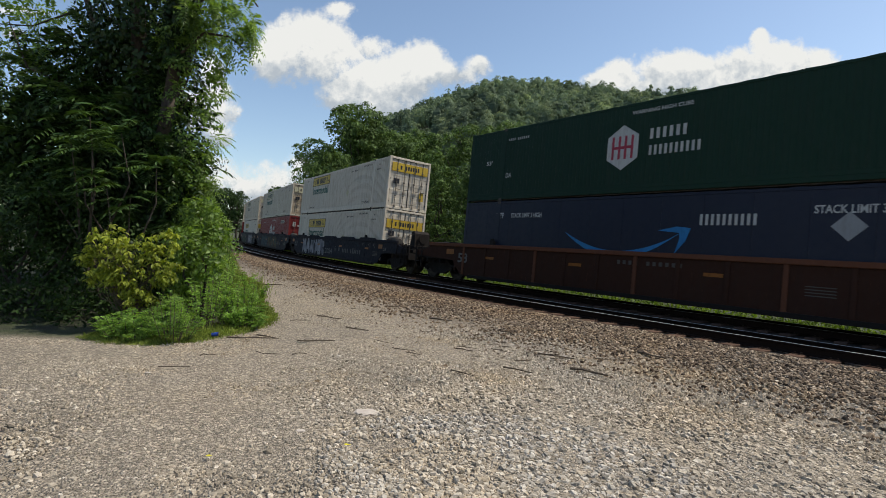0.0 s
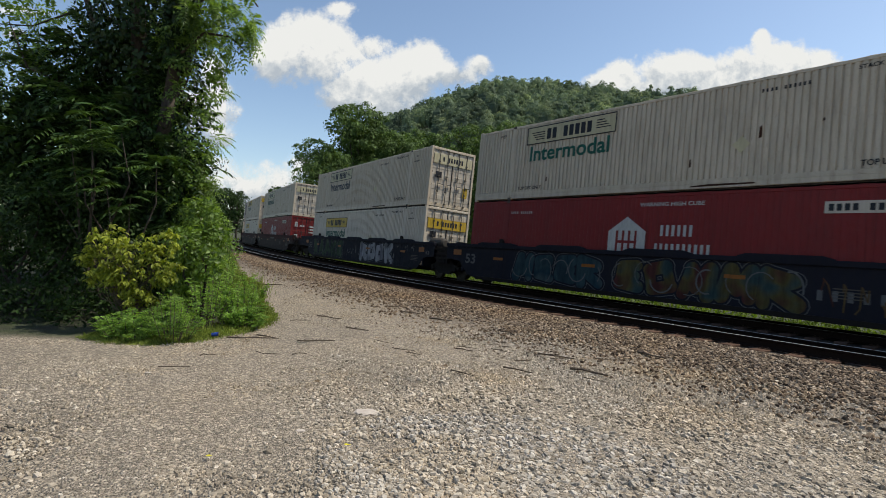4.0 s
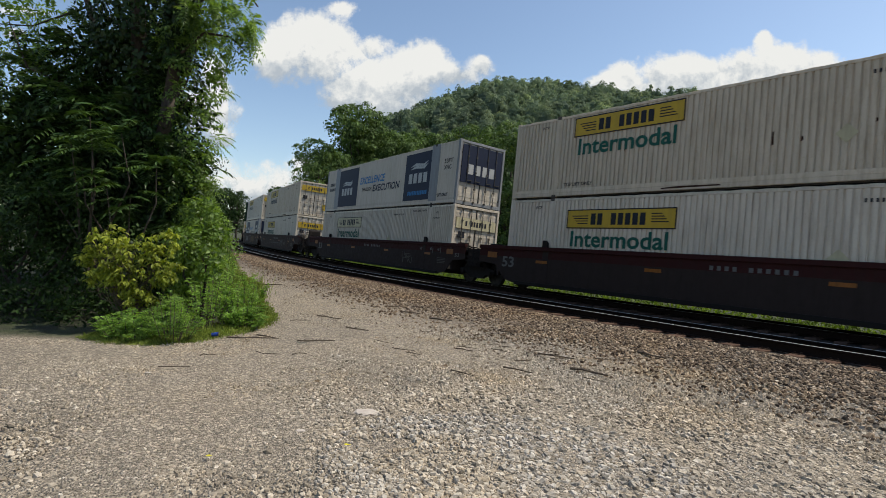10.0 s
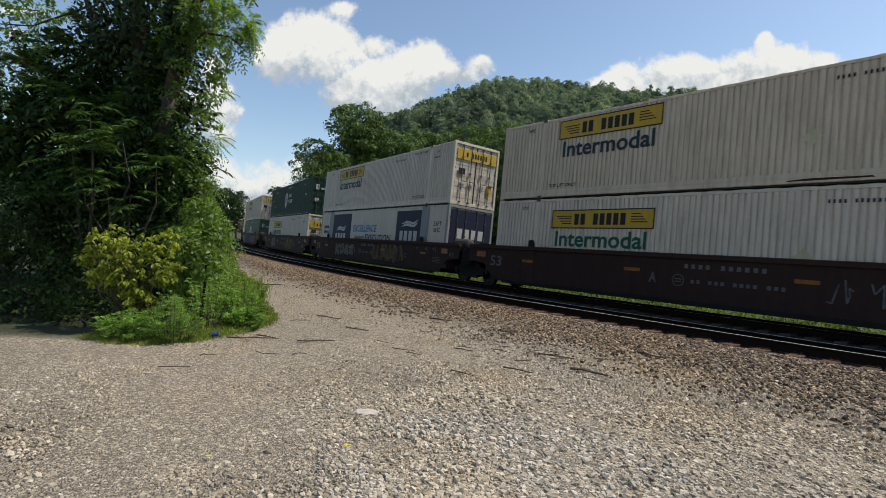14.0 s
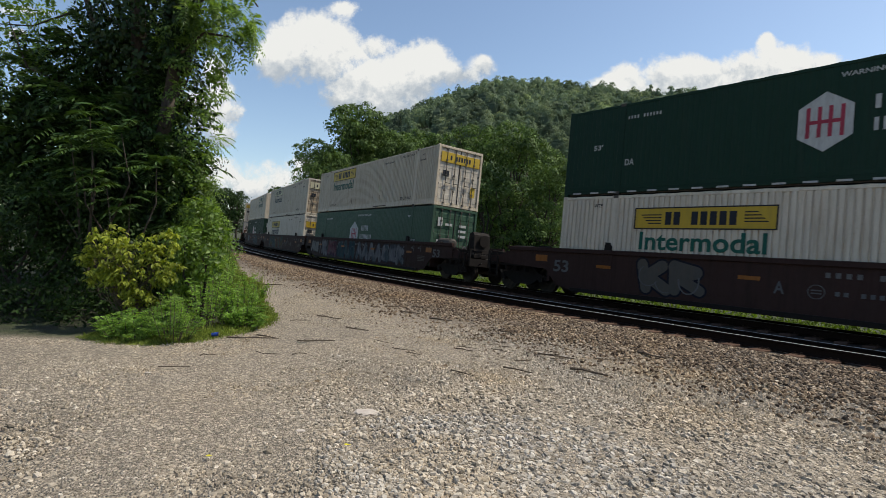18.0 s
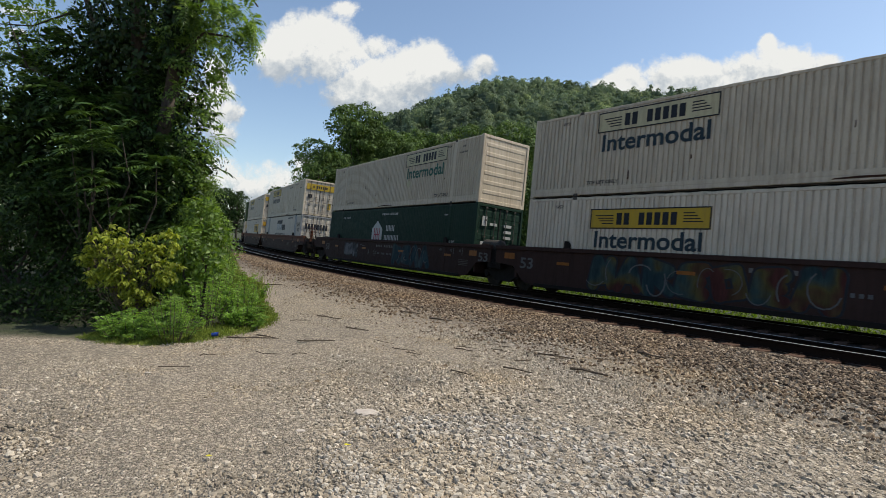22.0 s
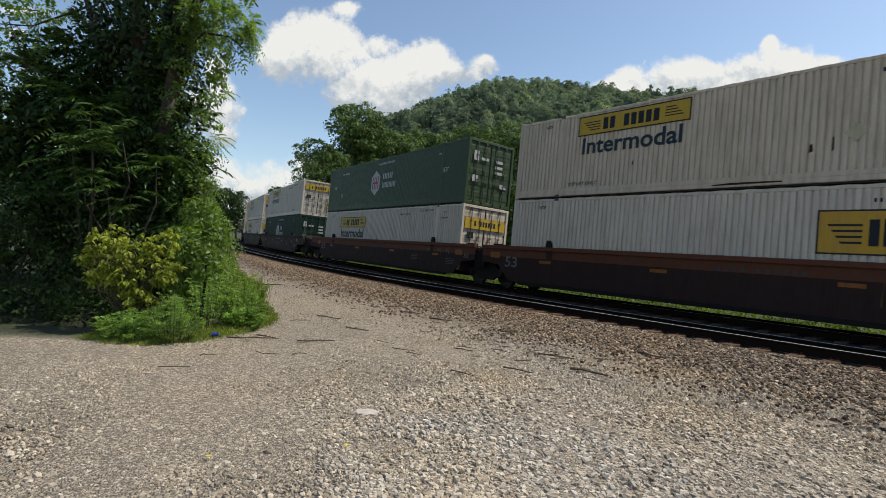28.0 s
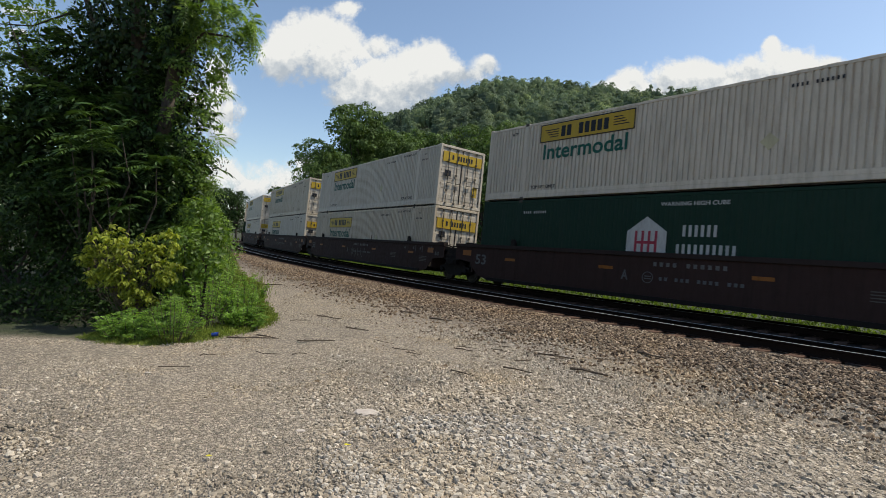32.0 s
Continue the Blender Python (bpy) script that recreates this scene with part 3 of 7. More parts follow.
def railway(title, lat0, z0, cant):
    track = empty("railway_track", "steel rails on wooden ties in brown ballast, " + title, "railway track", kind="structure")
    ss = np.concatenate([np.arange(-430, -90, 4.0), np.arange(-90, 40, 1.0), np.arange(40, 420, 4.0)])

    def sweep(prof, g):
        v, f = [], []
        n = len(prof)
        for s in ss:
            for a, b in prof:
                d = lat0 + g + a
                v.append(beside(s, d, z0 - RAIL_Z + cant * (g + a) + b))
        for i in range(len(ss) - 1):
            for k in range(n):
                f.append((i * n + k, i * n + (k + 1) % n, (i + 1) * n + (k + 1) % n, (i + 1) * n + k))
        b = B()
        return b.put(v, f)

    for g in (-0.755, 0.755):
        part("rail", sweep(RAIL_PROFILE, g), "railweb", track, "rusty steel rail")
        part("rail_head", sweep([(-0.026, 0.0045), (0.032, 0.0045), (0.0365, 0.001), (0.0365, -0.008), (-0.028, -0.006), (-0.028, 0.002)], g), "railhead", track, "polished bright running surface")
    tie = B()
    tie.box(-0.115, -1.36, -0.17, 0.115, 1.36, 0.012, 0.012)
    tie = tie.mesh("tie")
    tie.materials.append(M["tie"])
    plates = B()
    rnd = random.Random(3)
    for i, s in enumerate(np.arange(-88, 34, 0.51)):
        x, y, th = along(s)
        p = beside(s, lat0, z0 - RAIL_Z - 0.185)
        ob = new("tie", tie)
        ob.parent = track
        ob.matrix_basis = Matrix.Translation(p) @ Matrix.Rotation(th + rnd.uniform(-0.02, 0.02), 4, "Z") @ Matrix.Rotation(-cant, 4, "X") @ Matrix.Translation((0, rnd.uniform(-0.05, 0.05), rnd.uniform(-0.01, 0.006)))
        for g in (-0.755, 0.755):
            c = Vector(beside(s, lat0 + g, z0 - RAIL_Z + cant * g - 0.18))
            q = B().box(-0.09, -0.19, -0.005, 0.09, 0.19, 0.014)
            for sx in (-0.05, 0.05):
                for sy in (-0.1, 0.1, 0.15):
                    q.box(sx - 0.012, sy - 0.012, 0.0, sx + 0.012, sy + 0.012, 0.045)
            m = Matrix.Translation(c) @ Matrix.Rotation(th, 4, "Z") @ Matrix.Rotation(-cant, 4, "X")
            plates.put([tuple(m @ Vector(w)) for w in q.v], q.f)
    tagged(part("tie_plates", plates, "plate", track, "rusty tie plates and spikes"), kind="stuff")
    return track


railway("the train's track", 0.0, RAIL_Z, CANT)
railway("the empty track", SPACING, NEAR_Z, NEAR_CANT)


# ---- containers ----
LEN, WID, TALL = 16.15, 2.59, 2.896
HX, HY = LEN / 2, WID / 2


def wall_profile(kind):
    """Points (x, depth) along a side wall between the corner posts."""
    pts, x = [], -HX + 0.14
    end = HX - 0.14
    if kind == "flat":
        while x < end - 0.02:
            pts += [(x, 0.0), (min(x + 1.195, end), 0.0), (min(x + 1.2, end), 0.006), (min(x + 1.215, end), 0.006)]
            x += 1.22
        return [q for q in pts if q[0] < end] + [(end, 0.0)]
    pitch, deep = (0.155, 0.036) if kind == "corrugated" else (0.15, 0.008)
    n = round((end - x) / pitch)
    pitch = (end - x) / n
    for i in range(n):
        a = x + i * pitch
        pts += [(a, 0), (a + pitch * 0.62, 0), (a + pitch * 0.70, deep), (a + pitch * 0.93, deep)]
    return pts + [(end, 0)]


def side_wall(b, kind, side):
    y = side * (HY - 0.012)
    prof = wall_profile(kind)
    n = len(prof)
    v = []
    for z in (0.15, 2.80):
        v += [(x, y - side * d, z) for x, d in prof]
    v += [(prof[0][0], y - side * 0.07, 0.15), (prof[-1][0], y - side * 0.07, 0.15), (prof[0][0], y - side * 0.07, 2.80), (prof[-1][0], y - side * 0.07, 2.80)]
    f = [(i, i + 1, n + i + 1, n + i) for i in range(n - 1)]
    k = 2 * n
    f += [(k, k + 2, k + 3, k + 1), (0, n, k + 2, k), (n - 1, k + 1, k + 3, 2 * n - 1)]
    b.put(v, f)


def door_leaf(b, side):
    y0, y1 = (0.012, HY - 0.10) if side > 0 else (-HY + 0.10, -0.012)
    x = HX - 0.05
    b.box(x - 0.05, y0, 0.17, x, y1, 2.76, 0.012)
    for i in range(5):
        z = 0.30 + i * 0.50
        b.slab([(x - 0.005, z), (x + 0.009, z + 0.06), (x + 0.009, z + 0.27), (x - 0.005, z + 0.33)], y0 + 0.07, y1 - 0.07)


def end_plain(b, x, way):
    b.box(x - 0.05, -HY + 0.1, 0.16, x + 0.05, HY - 0.1, 2.80)
    for i in range(6):
        z = 0.32 + i * 0.40
        b.slab([(x + way * 0.03, z), (x + way * 0.062, z + 0.10), (x + way * 0.062, z + 0.22), (x + way * 0.03, z + 0.32)], -HY + 0.22, HY - 0.22)


def rod(b, y):
    x = HX + 0.012
    b.tube((x, y, 0.12), (x, y, 2.78), 0.017, 6)
    for z in (0.16, 0.75, 1.5, 2.2, 2.73):
        b.box(x - 0.03, y - 0.045, z - 0.035, x + 0.022, y + 0.045, z + 0.035)
    b.box(x - 0.01, y - 0.02, 1.10, x + 0.03, y + 0.28, 1.13)


def seal_marks(c, spec):
    """Small stencilled notices that every box carries."""
    col = spec.get("marks", "ink")
    part("stencil", word("TOP LIFT ONLY", 4.6, 5.78, 0.37, 0.51), col, c, key=("tlo",))
    part("stencil", word("TOP LIFT ONLY", -5.7, -4.55, 0.38, 0.50), col, c, key=("tlo2",))
    part("stencil", word("STACK LIMIT 3 HIGH", 4.45, 5.75, 2.60, 2.70), col, c, key=("stk",))
    part("stencil", bars(2.5, 3.6, 2.46, 2.55, 11, gap=0.55, skip=(4,)), col, c, key=("num",))
    part("stencil", word("WTP", 6.6, 6.82, 2.48, 2.57), col, c, key=("wtp",))
    part("stencil", bars(6.4, 7.0, 2.24, 2.31, 9, gap=0.55), col, c, key=("num2",))
    part("stencil", word("WTP", -6.85, -6.55, 2.5, 2.62), col, c, key=("wtp2",))


def sign_plate(c, x0, x1, z0, z1, plate, frame_mat, ink):
    part("sign_plate", B().box(x0, -HY - 0.004, z0, x1, -HY + 0.03, z1, 0.006), plate, c, "framed sign with dark lettering bars", key=("plate", x0, z0))
    t = 0.035
    rim = B()
    for a, b_, e, g in ((x0, z0, x1, z0 + t), (x0, z1 - t, x1, z1), (x0, z0 + t, x0 + t, z1 - t), (x1 - t, z0 + t, x1, z1 - t)):
        rim.box(a, -HY - 0.009, b_, e, -HY - 0.003, g)
    part("sign_frame", rim, frame_mat, c, key=("rim", x0, z0))
    w, h = x1 - x0, z1 - z0
    part("sign_lettering", bars(x0 + 0.25 * w, x0 + 0.77 * w, z0 + 0.20 * h, z0 + 0.78 * h, 8, -HY - 0.007, 0.28, (2,)), ink, c, key=("bars", x0, z0))
    wing = B()
    for i in range(4):
        z = z0 + h * (0.24 + 0.13 * i)
        k = 0.05 * w * (3 - i) * 0.4
        wing.slab([(x0 + 0.06 * w + k, z), (x0 + 0.22 * w, z), (x0 + 0.22 * w, z + 0.05 * h), (x0 + 0.05 * w + k, z + 0.05 * h)], -HY - 0.007, -HY - 0.003)
        z = z1 - h * (0.24 + 0.13 * i)
        wing.slab([(x1 - 0.06 * w - k, z), (x1 - 0.20 * w, z), (x1 - 0.20 * w, z - 0.05 * h), (x1 - 0.05 * w - k, z - 0.05 * h)], -HY - 0.007, -HY - 0.003)
    part("sign_wing", wing, ink, c, key=("wing", x0, z0))


def end_sign(c, plate, z0, ink):
    x = HX + 0.004
    part("door_sign", B().box(x - 0.03, -HY + 0.17, z0, x, HY - 0.17, z0 + 0.48), plate, c, "sign across the doors", key=("esign", z0))
    b = B()
    for i in range(8):
        if i != 1:
            y = -0.62 + i * 0.155
            b.box(x, y, z0 + 0.13, x + 0.004, y + 0.10, z0 + 0.35)
    part("sign_lettering", b, ink, c, key=("ebars", z0))


def hexagon(cx, cz, r, squash=0.86):
    return [(cx + r * squash * math.sin(k * math.pi / 3), cz + r * math.cos(k * math.pi / 3)) for k in range(6)]


def monogram(x, z, h, y=-1.300):
    b = B()
    w = h * 0.9
    for k in (-0.5, -0.16, 0.16, 0.5):
        b.slab([(x + k * w - 0.055 * h, z - h / 2), (x + k * w + 0.055 * h, z - h / 2), (x + k * w + 0.055 * h, z + h / 2), (x + k * w - 0.055 * h, z + h / 2)], y - 0.002, y + 0.002)
    b.slab([(x - 0.5 * w, z - 0.06 * h), (x + 0.5 * w, z - 0.06 * h), (x + 0.5 * w, z + 0.06 * h), (x - 0.5 * w, z + 0.06 * h)], y - 0.003, y + 0.001)
    return b


def livery_hunt(c, spec):
    up = spec["level"]
    if spec.get("sign") == "black":
        sign_plate(c, 1.5, 5.3, 1.28, 2.30, "goldsign", "ink", "ink")
        seal_marks(c, spec)
        end_sign(c, "goldsign", 2.1, "ink")
        return
    z0, z1 = (2.06, 2.72) if up else (1.82, 2.46)
    xs = 7.07 if spec.get("end") == "plain" else 0.0
    plate = spec.get("plate", "yellow")
    sign_plate(c, -5.42 + xs, -1.65 + xs, z0, z1, plate, "ink", "ink" if spec.get("ink") is None else spec["ink"])
    za, zb = (1.42, 1.98) if up else (1.20, 1.74)
    part("lettering", word("Intermodal", -5.22 + xs, -1.85 + xs, za, zb), spec.get("word", "teal"), c, key=("inter", up, xs))
    seal_marks(c, spec)
    if spec.get("end") != "plain":
        end_sign(c, plate, 2.1 if up else 1.85, "ink")
        b = B()
        b.box(HX + 0.002, 0.72, 0.62, HX + 0.006, 0.98, 1.12)
        part("notice", b, "yellow", c, key=("enote",))
        b = B()
        b.box(HX + 0.002, -0.98, 1.42, HX + 0.006, -0.62, 1.70)
        part("notice", b, "ink", c, key=("enote2",))
    for x in (2.1,):
        b = B()
        b.slab([(x, 0.94), (x + 0.22, 1.17), (x, 1.40), (x - 0.22, 1.17)], -1.297, -1.293)
        part("placard_holder", b, "oldsign", c, "square metal placard holder set on its corner", key=("diamond", x))


def livery_hub(c, spec):
    up = spec["level"]
    ink = "pale"
    if up:
        part("mark", B().slab(hexagon(-0.85, 1.50, 0.72), -1.298, -1.294), ink, c, "white six-sided mark", key=("hex",))
        part("monogram", monogram(-0.85, 1.50, 0.74), "logored", c, key=("hexm",))
        part("lettering", bars(0.05, 1.25, 1.66, 1.98, 6, gap=0.5), ink, c, key=("hub1",))
        part("lettering", bars(0.05, 1.65, 1.16, 1.46, 10, gap=0.5), ink, c, key=("hub2",))
    else:
        part("mark", B().slab([(-1.6, 1.0), (-0.35, 1.0), (-0.35, 1.75), (-0.98, 2.2), (-1.6, 1.75)], -1.298, -1.294), ink, c, "white house-shaped mark", key=("house",))
        part("monogram", monogram(-0.98, 1.42, 0.70), "logored" if spec["paint"] != "red" else "red", c, key=("housem",))
        part("lettering", bars(0.1, 1.1, 1.62, 1.94, 6, gap=0.5), ink, c, key=("hub3",))
        part("lettering", bars(-0.05, 1.6, 1.1, 1.4, 10, gap=0.5), ink, c, key=("hub4",))
        if spec["paint"] == "red":
            part("number_plate", B().box(4.0, -1.296, 2.22, 5.75, -1.29, 2.50), "clean", c, key=("rnum",))
            part("stencil", bars(4.08, 5.7, 2.28, 2.44, 11, -1.299, 0.35, (4,)), "ink", c, key=("rnumb",))
    part("stencil", word("53'", -7.05, -6.72, 1.48 if up else 0.95, 1.65 if up else 1.12), ink, c, key=("l53", up))
    part("stencil", word("53'", 6.2, 6.62, 1.5 if up else 1.04, 1.71 if up else 1.25), ink, c, key=("r53", up))
    part("stencil", word("WARNING HIGH CUBE", -0.6, 1.3, 2.50, 2.62), ink, c, key=("whc",))
    part("stencil", word("WTP", 5.7, 5.95, 2.34, 2.44), ink, c, key=("hwtp",))
    part("stencil", word("DA", -5.9, -5.6, 0.9, 1.1), ink, c, key=("da",))
    part("stencil", bars(-5.9, -4.8, 2.36, 2.46, 11, gap=0.55, skip=(4,)), ink, c, key=("hnum",))
    if spec.get("dashes"):
        b = B()
        for i in range(24):
            x = -7.7 + i * 0.65
            b.box(x, -HY - 0.008, 0.05, x + 0.30, -HY - 0.002, 0.10)
        part("dash_strip", b, ink, c, key=("dash",))
    marks = B()
    for y0, z0, w, h in ((-0.98, 1.95, 0.26, 0.42), (-0.55, 2.0, 0.4, 0.12), (0.25, 2.0, 0.42, 0.12), (0.25, 1.75, 0.42, 0.12), (0.25, 1.5, 0.42, 0.12), (-0.98, 1.0, 0.3, 0.3), (0.6, 0.9, 0.36, 0.2)):
        marks.box(HX + 0.002, y0, z0, HX + 0.006, y0 + w, z0 + h)
    part("door_stencil", marks, ink, c, "white stencil blocks on the doors", key=("hdoor",))


def livery_smile(c, spec):
    """Dark blue box with a light blue curved arrow and a row of white bars."""
    out, inn = [], []
    for i in range(17):
        u = i / 16
        x = -2.75 + 3.9 * u
        sag = 4 * (u * 0.92 + 0.04) * (1 - u * 0.92 - 0.04)
        zc = 1.80 - 0.78 * sag
        w = 0.02 + 0.20 * math.sin(math.pi * min(1, u * 1.05)) ** 0.8
        out.append((x, zc - w * 0.5))
        inn.append((x, zc + w * 0.5))
    part("curved_mark", B().slab(out + inn[::-1], -1.298, -1.294), "sky_blue", c, "light blue curved arrow")
    part("arrow_tip", B().slab([(0.55, 1.78), (1.1, 1.90), (1.5, 1.86), (1.38, 1.5), (1.08, 1.12), (1.2, 1.55), (1.18, 1.72)], -1.299, -1.295), "sky_blue", c)
    part("lettering", bars(1.72, 3.2, 1.94, 2.24, 10, gap=0.5), "pale", c)
    part("stencil", word("STACK LIMIT 3 HIGH", 4.33, 6.2, 2.22, 2.42), "pale", c)
    part("stencil", word("STACK LIMIT 3 HIGH", -5.4, -3.9, 2.22, 2.40), "pale", c)
    part("stencil", word("WTP", -6.2, -5.8, 2.2, 2.42), "pale", c)
    for x in (5.0, 6.0):
        part("placard_holder", B().slab([(x, 1.58), (x + 0.34, 1.92), (x, 2.26), (x - 0.34, 1.92)], -1.296, -1.292), "steelgrey", c, key=("smd", x))


def horse(x, z, w):
    """A running animal drawn as two plain swooshes."""
    b = B()
    for k in range(2):
        dz = -0.16 * k * w / 2
        b.slab([(x - w * 0.5, z + dz), (x - w * 0.2, z + dz + 0.10 * w), (x + w * 0.25, z + dz + 0.05 * w), (x + w * 0.5, z + dz + 0.13 * w), (x + w * 0.3, z + dz - 0.02 * w), (x - w * 0.15, z + dz + 0.02 * w)], -1.303, -1.299)
    return b


def livery_excel(c, spec):
    part("panel", B().box(-5.9, -1.296, 0.28, -2.75, -1.29, 2.68), "panelblue", c, "dark blue panel", key=("xp1",))
    part("panel", B().box(3.25, -1.296, 0.28, 6.05, -1.29, 2.68), "panelblue", c, "dark blue panel", key=("xp2",))
    part("lettering", bars(-5.2, -3.4, 1.0, 1.45, 4, -1.300), "pale", c, key=("xb1",))
    part("lettering", bars(3.7, 5.6, 1.15, 1.65, 4, -1.300), "pale", c, key=("xb2",))
    part("lettering", bars(3.7, 5.6, 0.55, 0.75, 12, -1.300), "sky_blue", c, key=("xb3",))
    part("mark", horse(-4.3, 1.75, 1.6), "pale", c, key=("xh1",))
    part("mark", horse(4.65, 2.0, 1.7), "pale", c, key=("xh2",))
    part("lettering", word("EXCELLENCE", -2.4, 0.85, 1.55, 1.98, slant=0.15), "sky_blue", c, key=("xe",))
    part("lettering", word("THROUGH", -2.1, -0.75, 1.10, 1.32, slant=0.15), "ink", c, key=("xt",))
    part("lettering", word("EXECUTION", -0.55, 2.65, 1.02, 1.42, slant=0.15), "panelblue", c, key=("xx",))
    part("stencil", bars(-7.4, -6.5, 1.75, 1.95, 4), "ink", c, key=("xn1",))
    part("stencil", bars(-7.4, -6.4, 1.4, 1.6, 6), "ink", c, key=("xn2",))
    part("stencil", word("53FT", 6.9, 7.6, 1.9, 2.1), "ink", c, key=("xf",))
    part("stencil", word("XHC", 6.9, 7.5, 1.6, 1.8), "ink", c, key=("xf2",))
    part("stencil", word("TOP LIFT ONLY", 6.15, 7.4, 0.36, 0.52), "ink", c, key=("xtl",))
    x = HX + 0.004
    part("door_panel", B().box(x - 0.03, -HY + 0.16, 1.0, x, HY - 0.16, 2.70), "panelblue", c, "dark blue door panel", key=("xdp",))
    b = B()
    for i in range(4):
        b.box(x, -0.75 + i * 0.4, 1.4, x + 0.004, -0.47 + i * 0.4, 1.85)
    part("lettering", b, "pale", c, key=("xdb",))


def livery_first(c, spec):
    """White box with black shaded block lettering drawn as bars."""
    part("lettering_shadow", bars(-1.78, 0.55, 1.66, 2.52, 5, -1.296, 0.06), "ink", c, "black lettering bars", key=("fs",))
    part("lettering", bars(-1.68, 0.6, 1.58, 2.2, 5, -1.300, 0.30), "pale", c, key=("fb",))
    part("lettering", bars(0.72, 2.0, 1.58, 2.1, 4, -1.300, 0.25), "ink", c, key=("fb2",))
    part("lettering", word("INTERMODAL", -2.45, 2.55, 0.92, 1.32), "ink", c, key=("fi",))
    part("stencil", word("53FT", 6.75, 7.7, 1.9, 2.22), "ink", c, key=("f5",))
    part("stencil", word("XHC", 6.8, 7.6, 1.48, 1.8), "ink", c, key=("f6",))
    part("stencil", bars(3.0, 4.9, 2.62, 2.72, 12), "ink", c, key=("f7",))
    b = B()
    for i in range(8):
        y = -0.95 + i * 0.24
        b.box(HX + 0.02, y, 1.75, HX + 0.024, y + 0.16, 2.2)
    b.box(HX + 0.02, -1.0, 0.5, HX + 0.024, -0.6, 0.6)
    b.box(HX + 0.02, -1.0, 0.3, HX + 0.024, -0.55, 0.4)
    part("lettering", b, "ink", c, key=("f8",))


LIVERY = {"hunt": livery_hunt, "hub": livery_hub, "smile": livery_smile, "excel": livery_excel, "first": livery_first}


def container(spec):
    """A 53-foot box: walls, roof, rails, posts, castings, doors with locking rods, and its livery."""
    paint = spec["paint"]
    wall = spec.get("wall", "corrugated")
    trim = spec.get("trim", paint)
    c = empty("shipping_container", spec["label"], "container", "containers on the train")
    for side in (-1, 1):
        part("side_wall", lambda b: side_wall(b, wall, side), paint, c, key=("wall", wall, side))
        part("top_rail", lambda b: b.box(-HX + 0.1, side * HY - 0.06 if side > 0 else -HY, 2.78, HX - 0.1, side * HY if side > 0 else -HY + 0.06, TALL - 0.035, 0.008), paint, c, key=("tr", side))
        part("bottom_rail", lambda b: b.box(-HX + 0.1, side * HY - 0.07 if side > 0 else -HY - 0.004, 0.05, HX - 0.1, side * HY + 0.004 if side > 0 else -HY + 0.07, 0.185, 0.01), paint, c, key=("br", side))
        part("rail_plate", lambda b: b.box(-HX + 0.15, side * HY - 0.06 if side > 0 else -HY + 0.006, 0.185, HX - 0.15, side * HY - 0.006 if side > 0 else -HY + 0.06, 0.315, 0.012), paint, c, key=("brp", side))
        for x in (-HX + 0.08, HX - 0.08):
            part("corner_post", lambda b: b.box(x - 0.08, side * HY - side * 0.12, 0.0, x + 0.08, side * (HY + 0.002), TALL, 0.012), trim, c, key=("cp", x, side))
        for x in (-6.1, 6.1):
            w = 0.36 if trim == "steelgrey" else 0.10
            part("lift_post", lambda b: b.box(x - w, side * HY - side * 0.09, 0.02, x + w, side * (HY + 0.003), TALL - 0.004, 0.012), trim, c, key=("lp", x, side, w))
            for z in (0.0, TALL - 0.11):
                part("casting", lambda b: b.box(x - 0.09, side * HY - side * 0.15, z, x + 0.09, side * (HY + 0.008), z + 0.11, 0.012), "casting", c, key=("ca", x, side, z))
    part("roof", lambda b: roof_sheet(b), paint, c, key=("roof",))
    part("floor", lambda b: b.box(-HX + 0.12, -HY + 0.1, 0.02, HX - 0.12, HY - 0.1, 0.15), "casting", c, key=("floor",))
    part("end_wall", lambda b: end_plain(b, -HX + 0.06, -1), paint, c, key=("ew", -1))
    part("header", lambda b: b.box(HX - 0.14, -HY + 0.1, 2.77, HX - 0.005, HY - 0.1, TALL - 0.01, 0.01), trim, c, key=("hd",))
    part("sill", lambda b: b.box(HX - 0.14, -HY + 0.1, 0.01, HX - 0.005, HY - 0.1, 0.16, 0.01), trim, c, key=("sl",))
    if spec.get("end") == "plain":
        part("end_wall", lambda b: end_plain(b, HX - 0.08, 1), paint, c, key=("ew", 1))
    else:
        for side in (-1, 1):
            part("door", lambda b: door_leaf(b, side), spec.get("doorpaint", "doorwhite" if paint in ("white", "cream", "worn") else paint), c, key=("door", side))
            for i in range(4):
                z, ye = 0.40 + i * 0.64, side * (HY - 0.115)
                part("hinge", lambda b: (b.box(HX - 0.053, ye - 0.06, z - 0.045, HX - 0.028, ye + 0.05, z + 0.045, 0.006), b.tube((HX - 0.03, ye + side * 0.05, z - 0.07), (HX - 0.03, ye + side * 0.05, z + 0.07), 0.018, 6)), "casting", c, "dark door hinge", key=("hinge", side, i))
        for y in (-0.80, -0.32, 0.32, 0.80):
            part("locking_rod", lambda b: rod(b, y), "rod", c, "galvanised locking rod", key=("rod", y))
        part("door_gasket", lambda b: b.box(HX - 0.055, -0.02, 0.18, HX - 0.03, 0.02, 2.75), "hose", c, key=("gask",))
    LIVERY[spec["livery"]](c, spec)
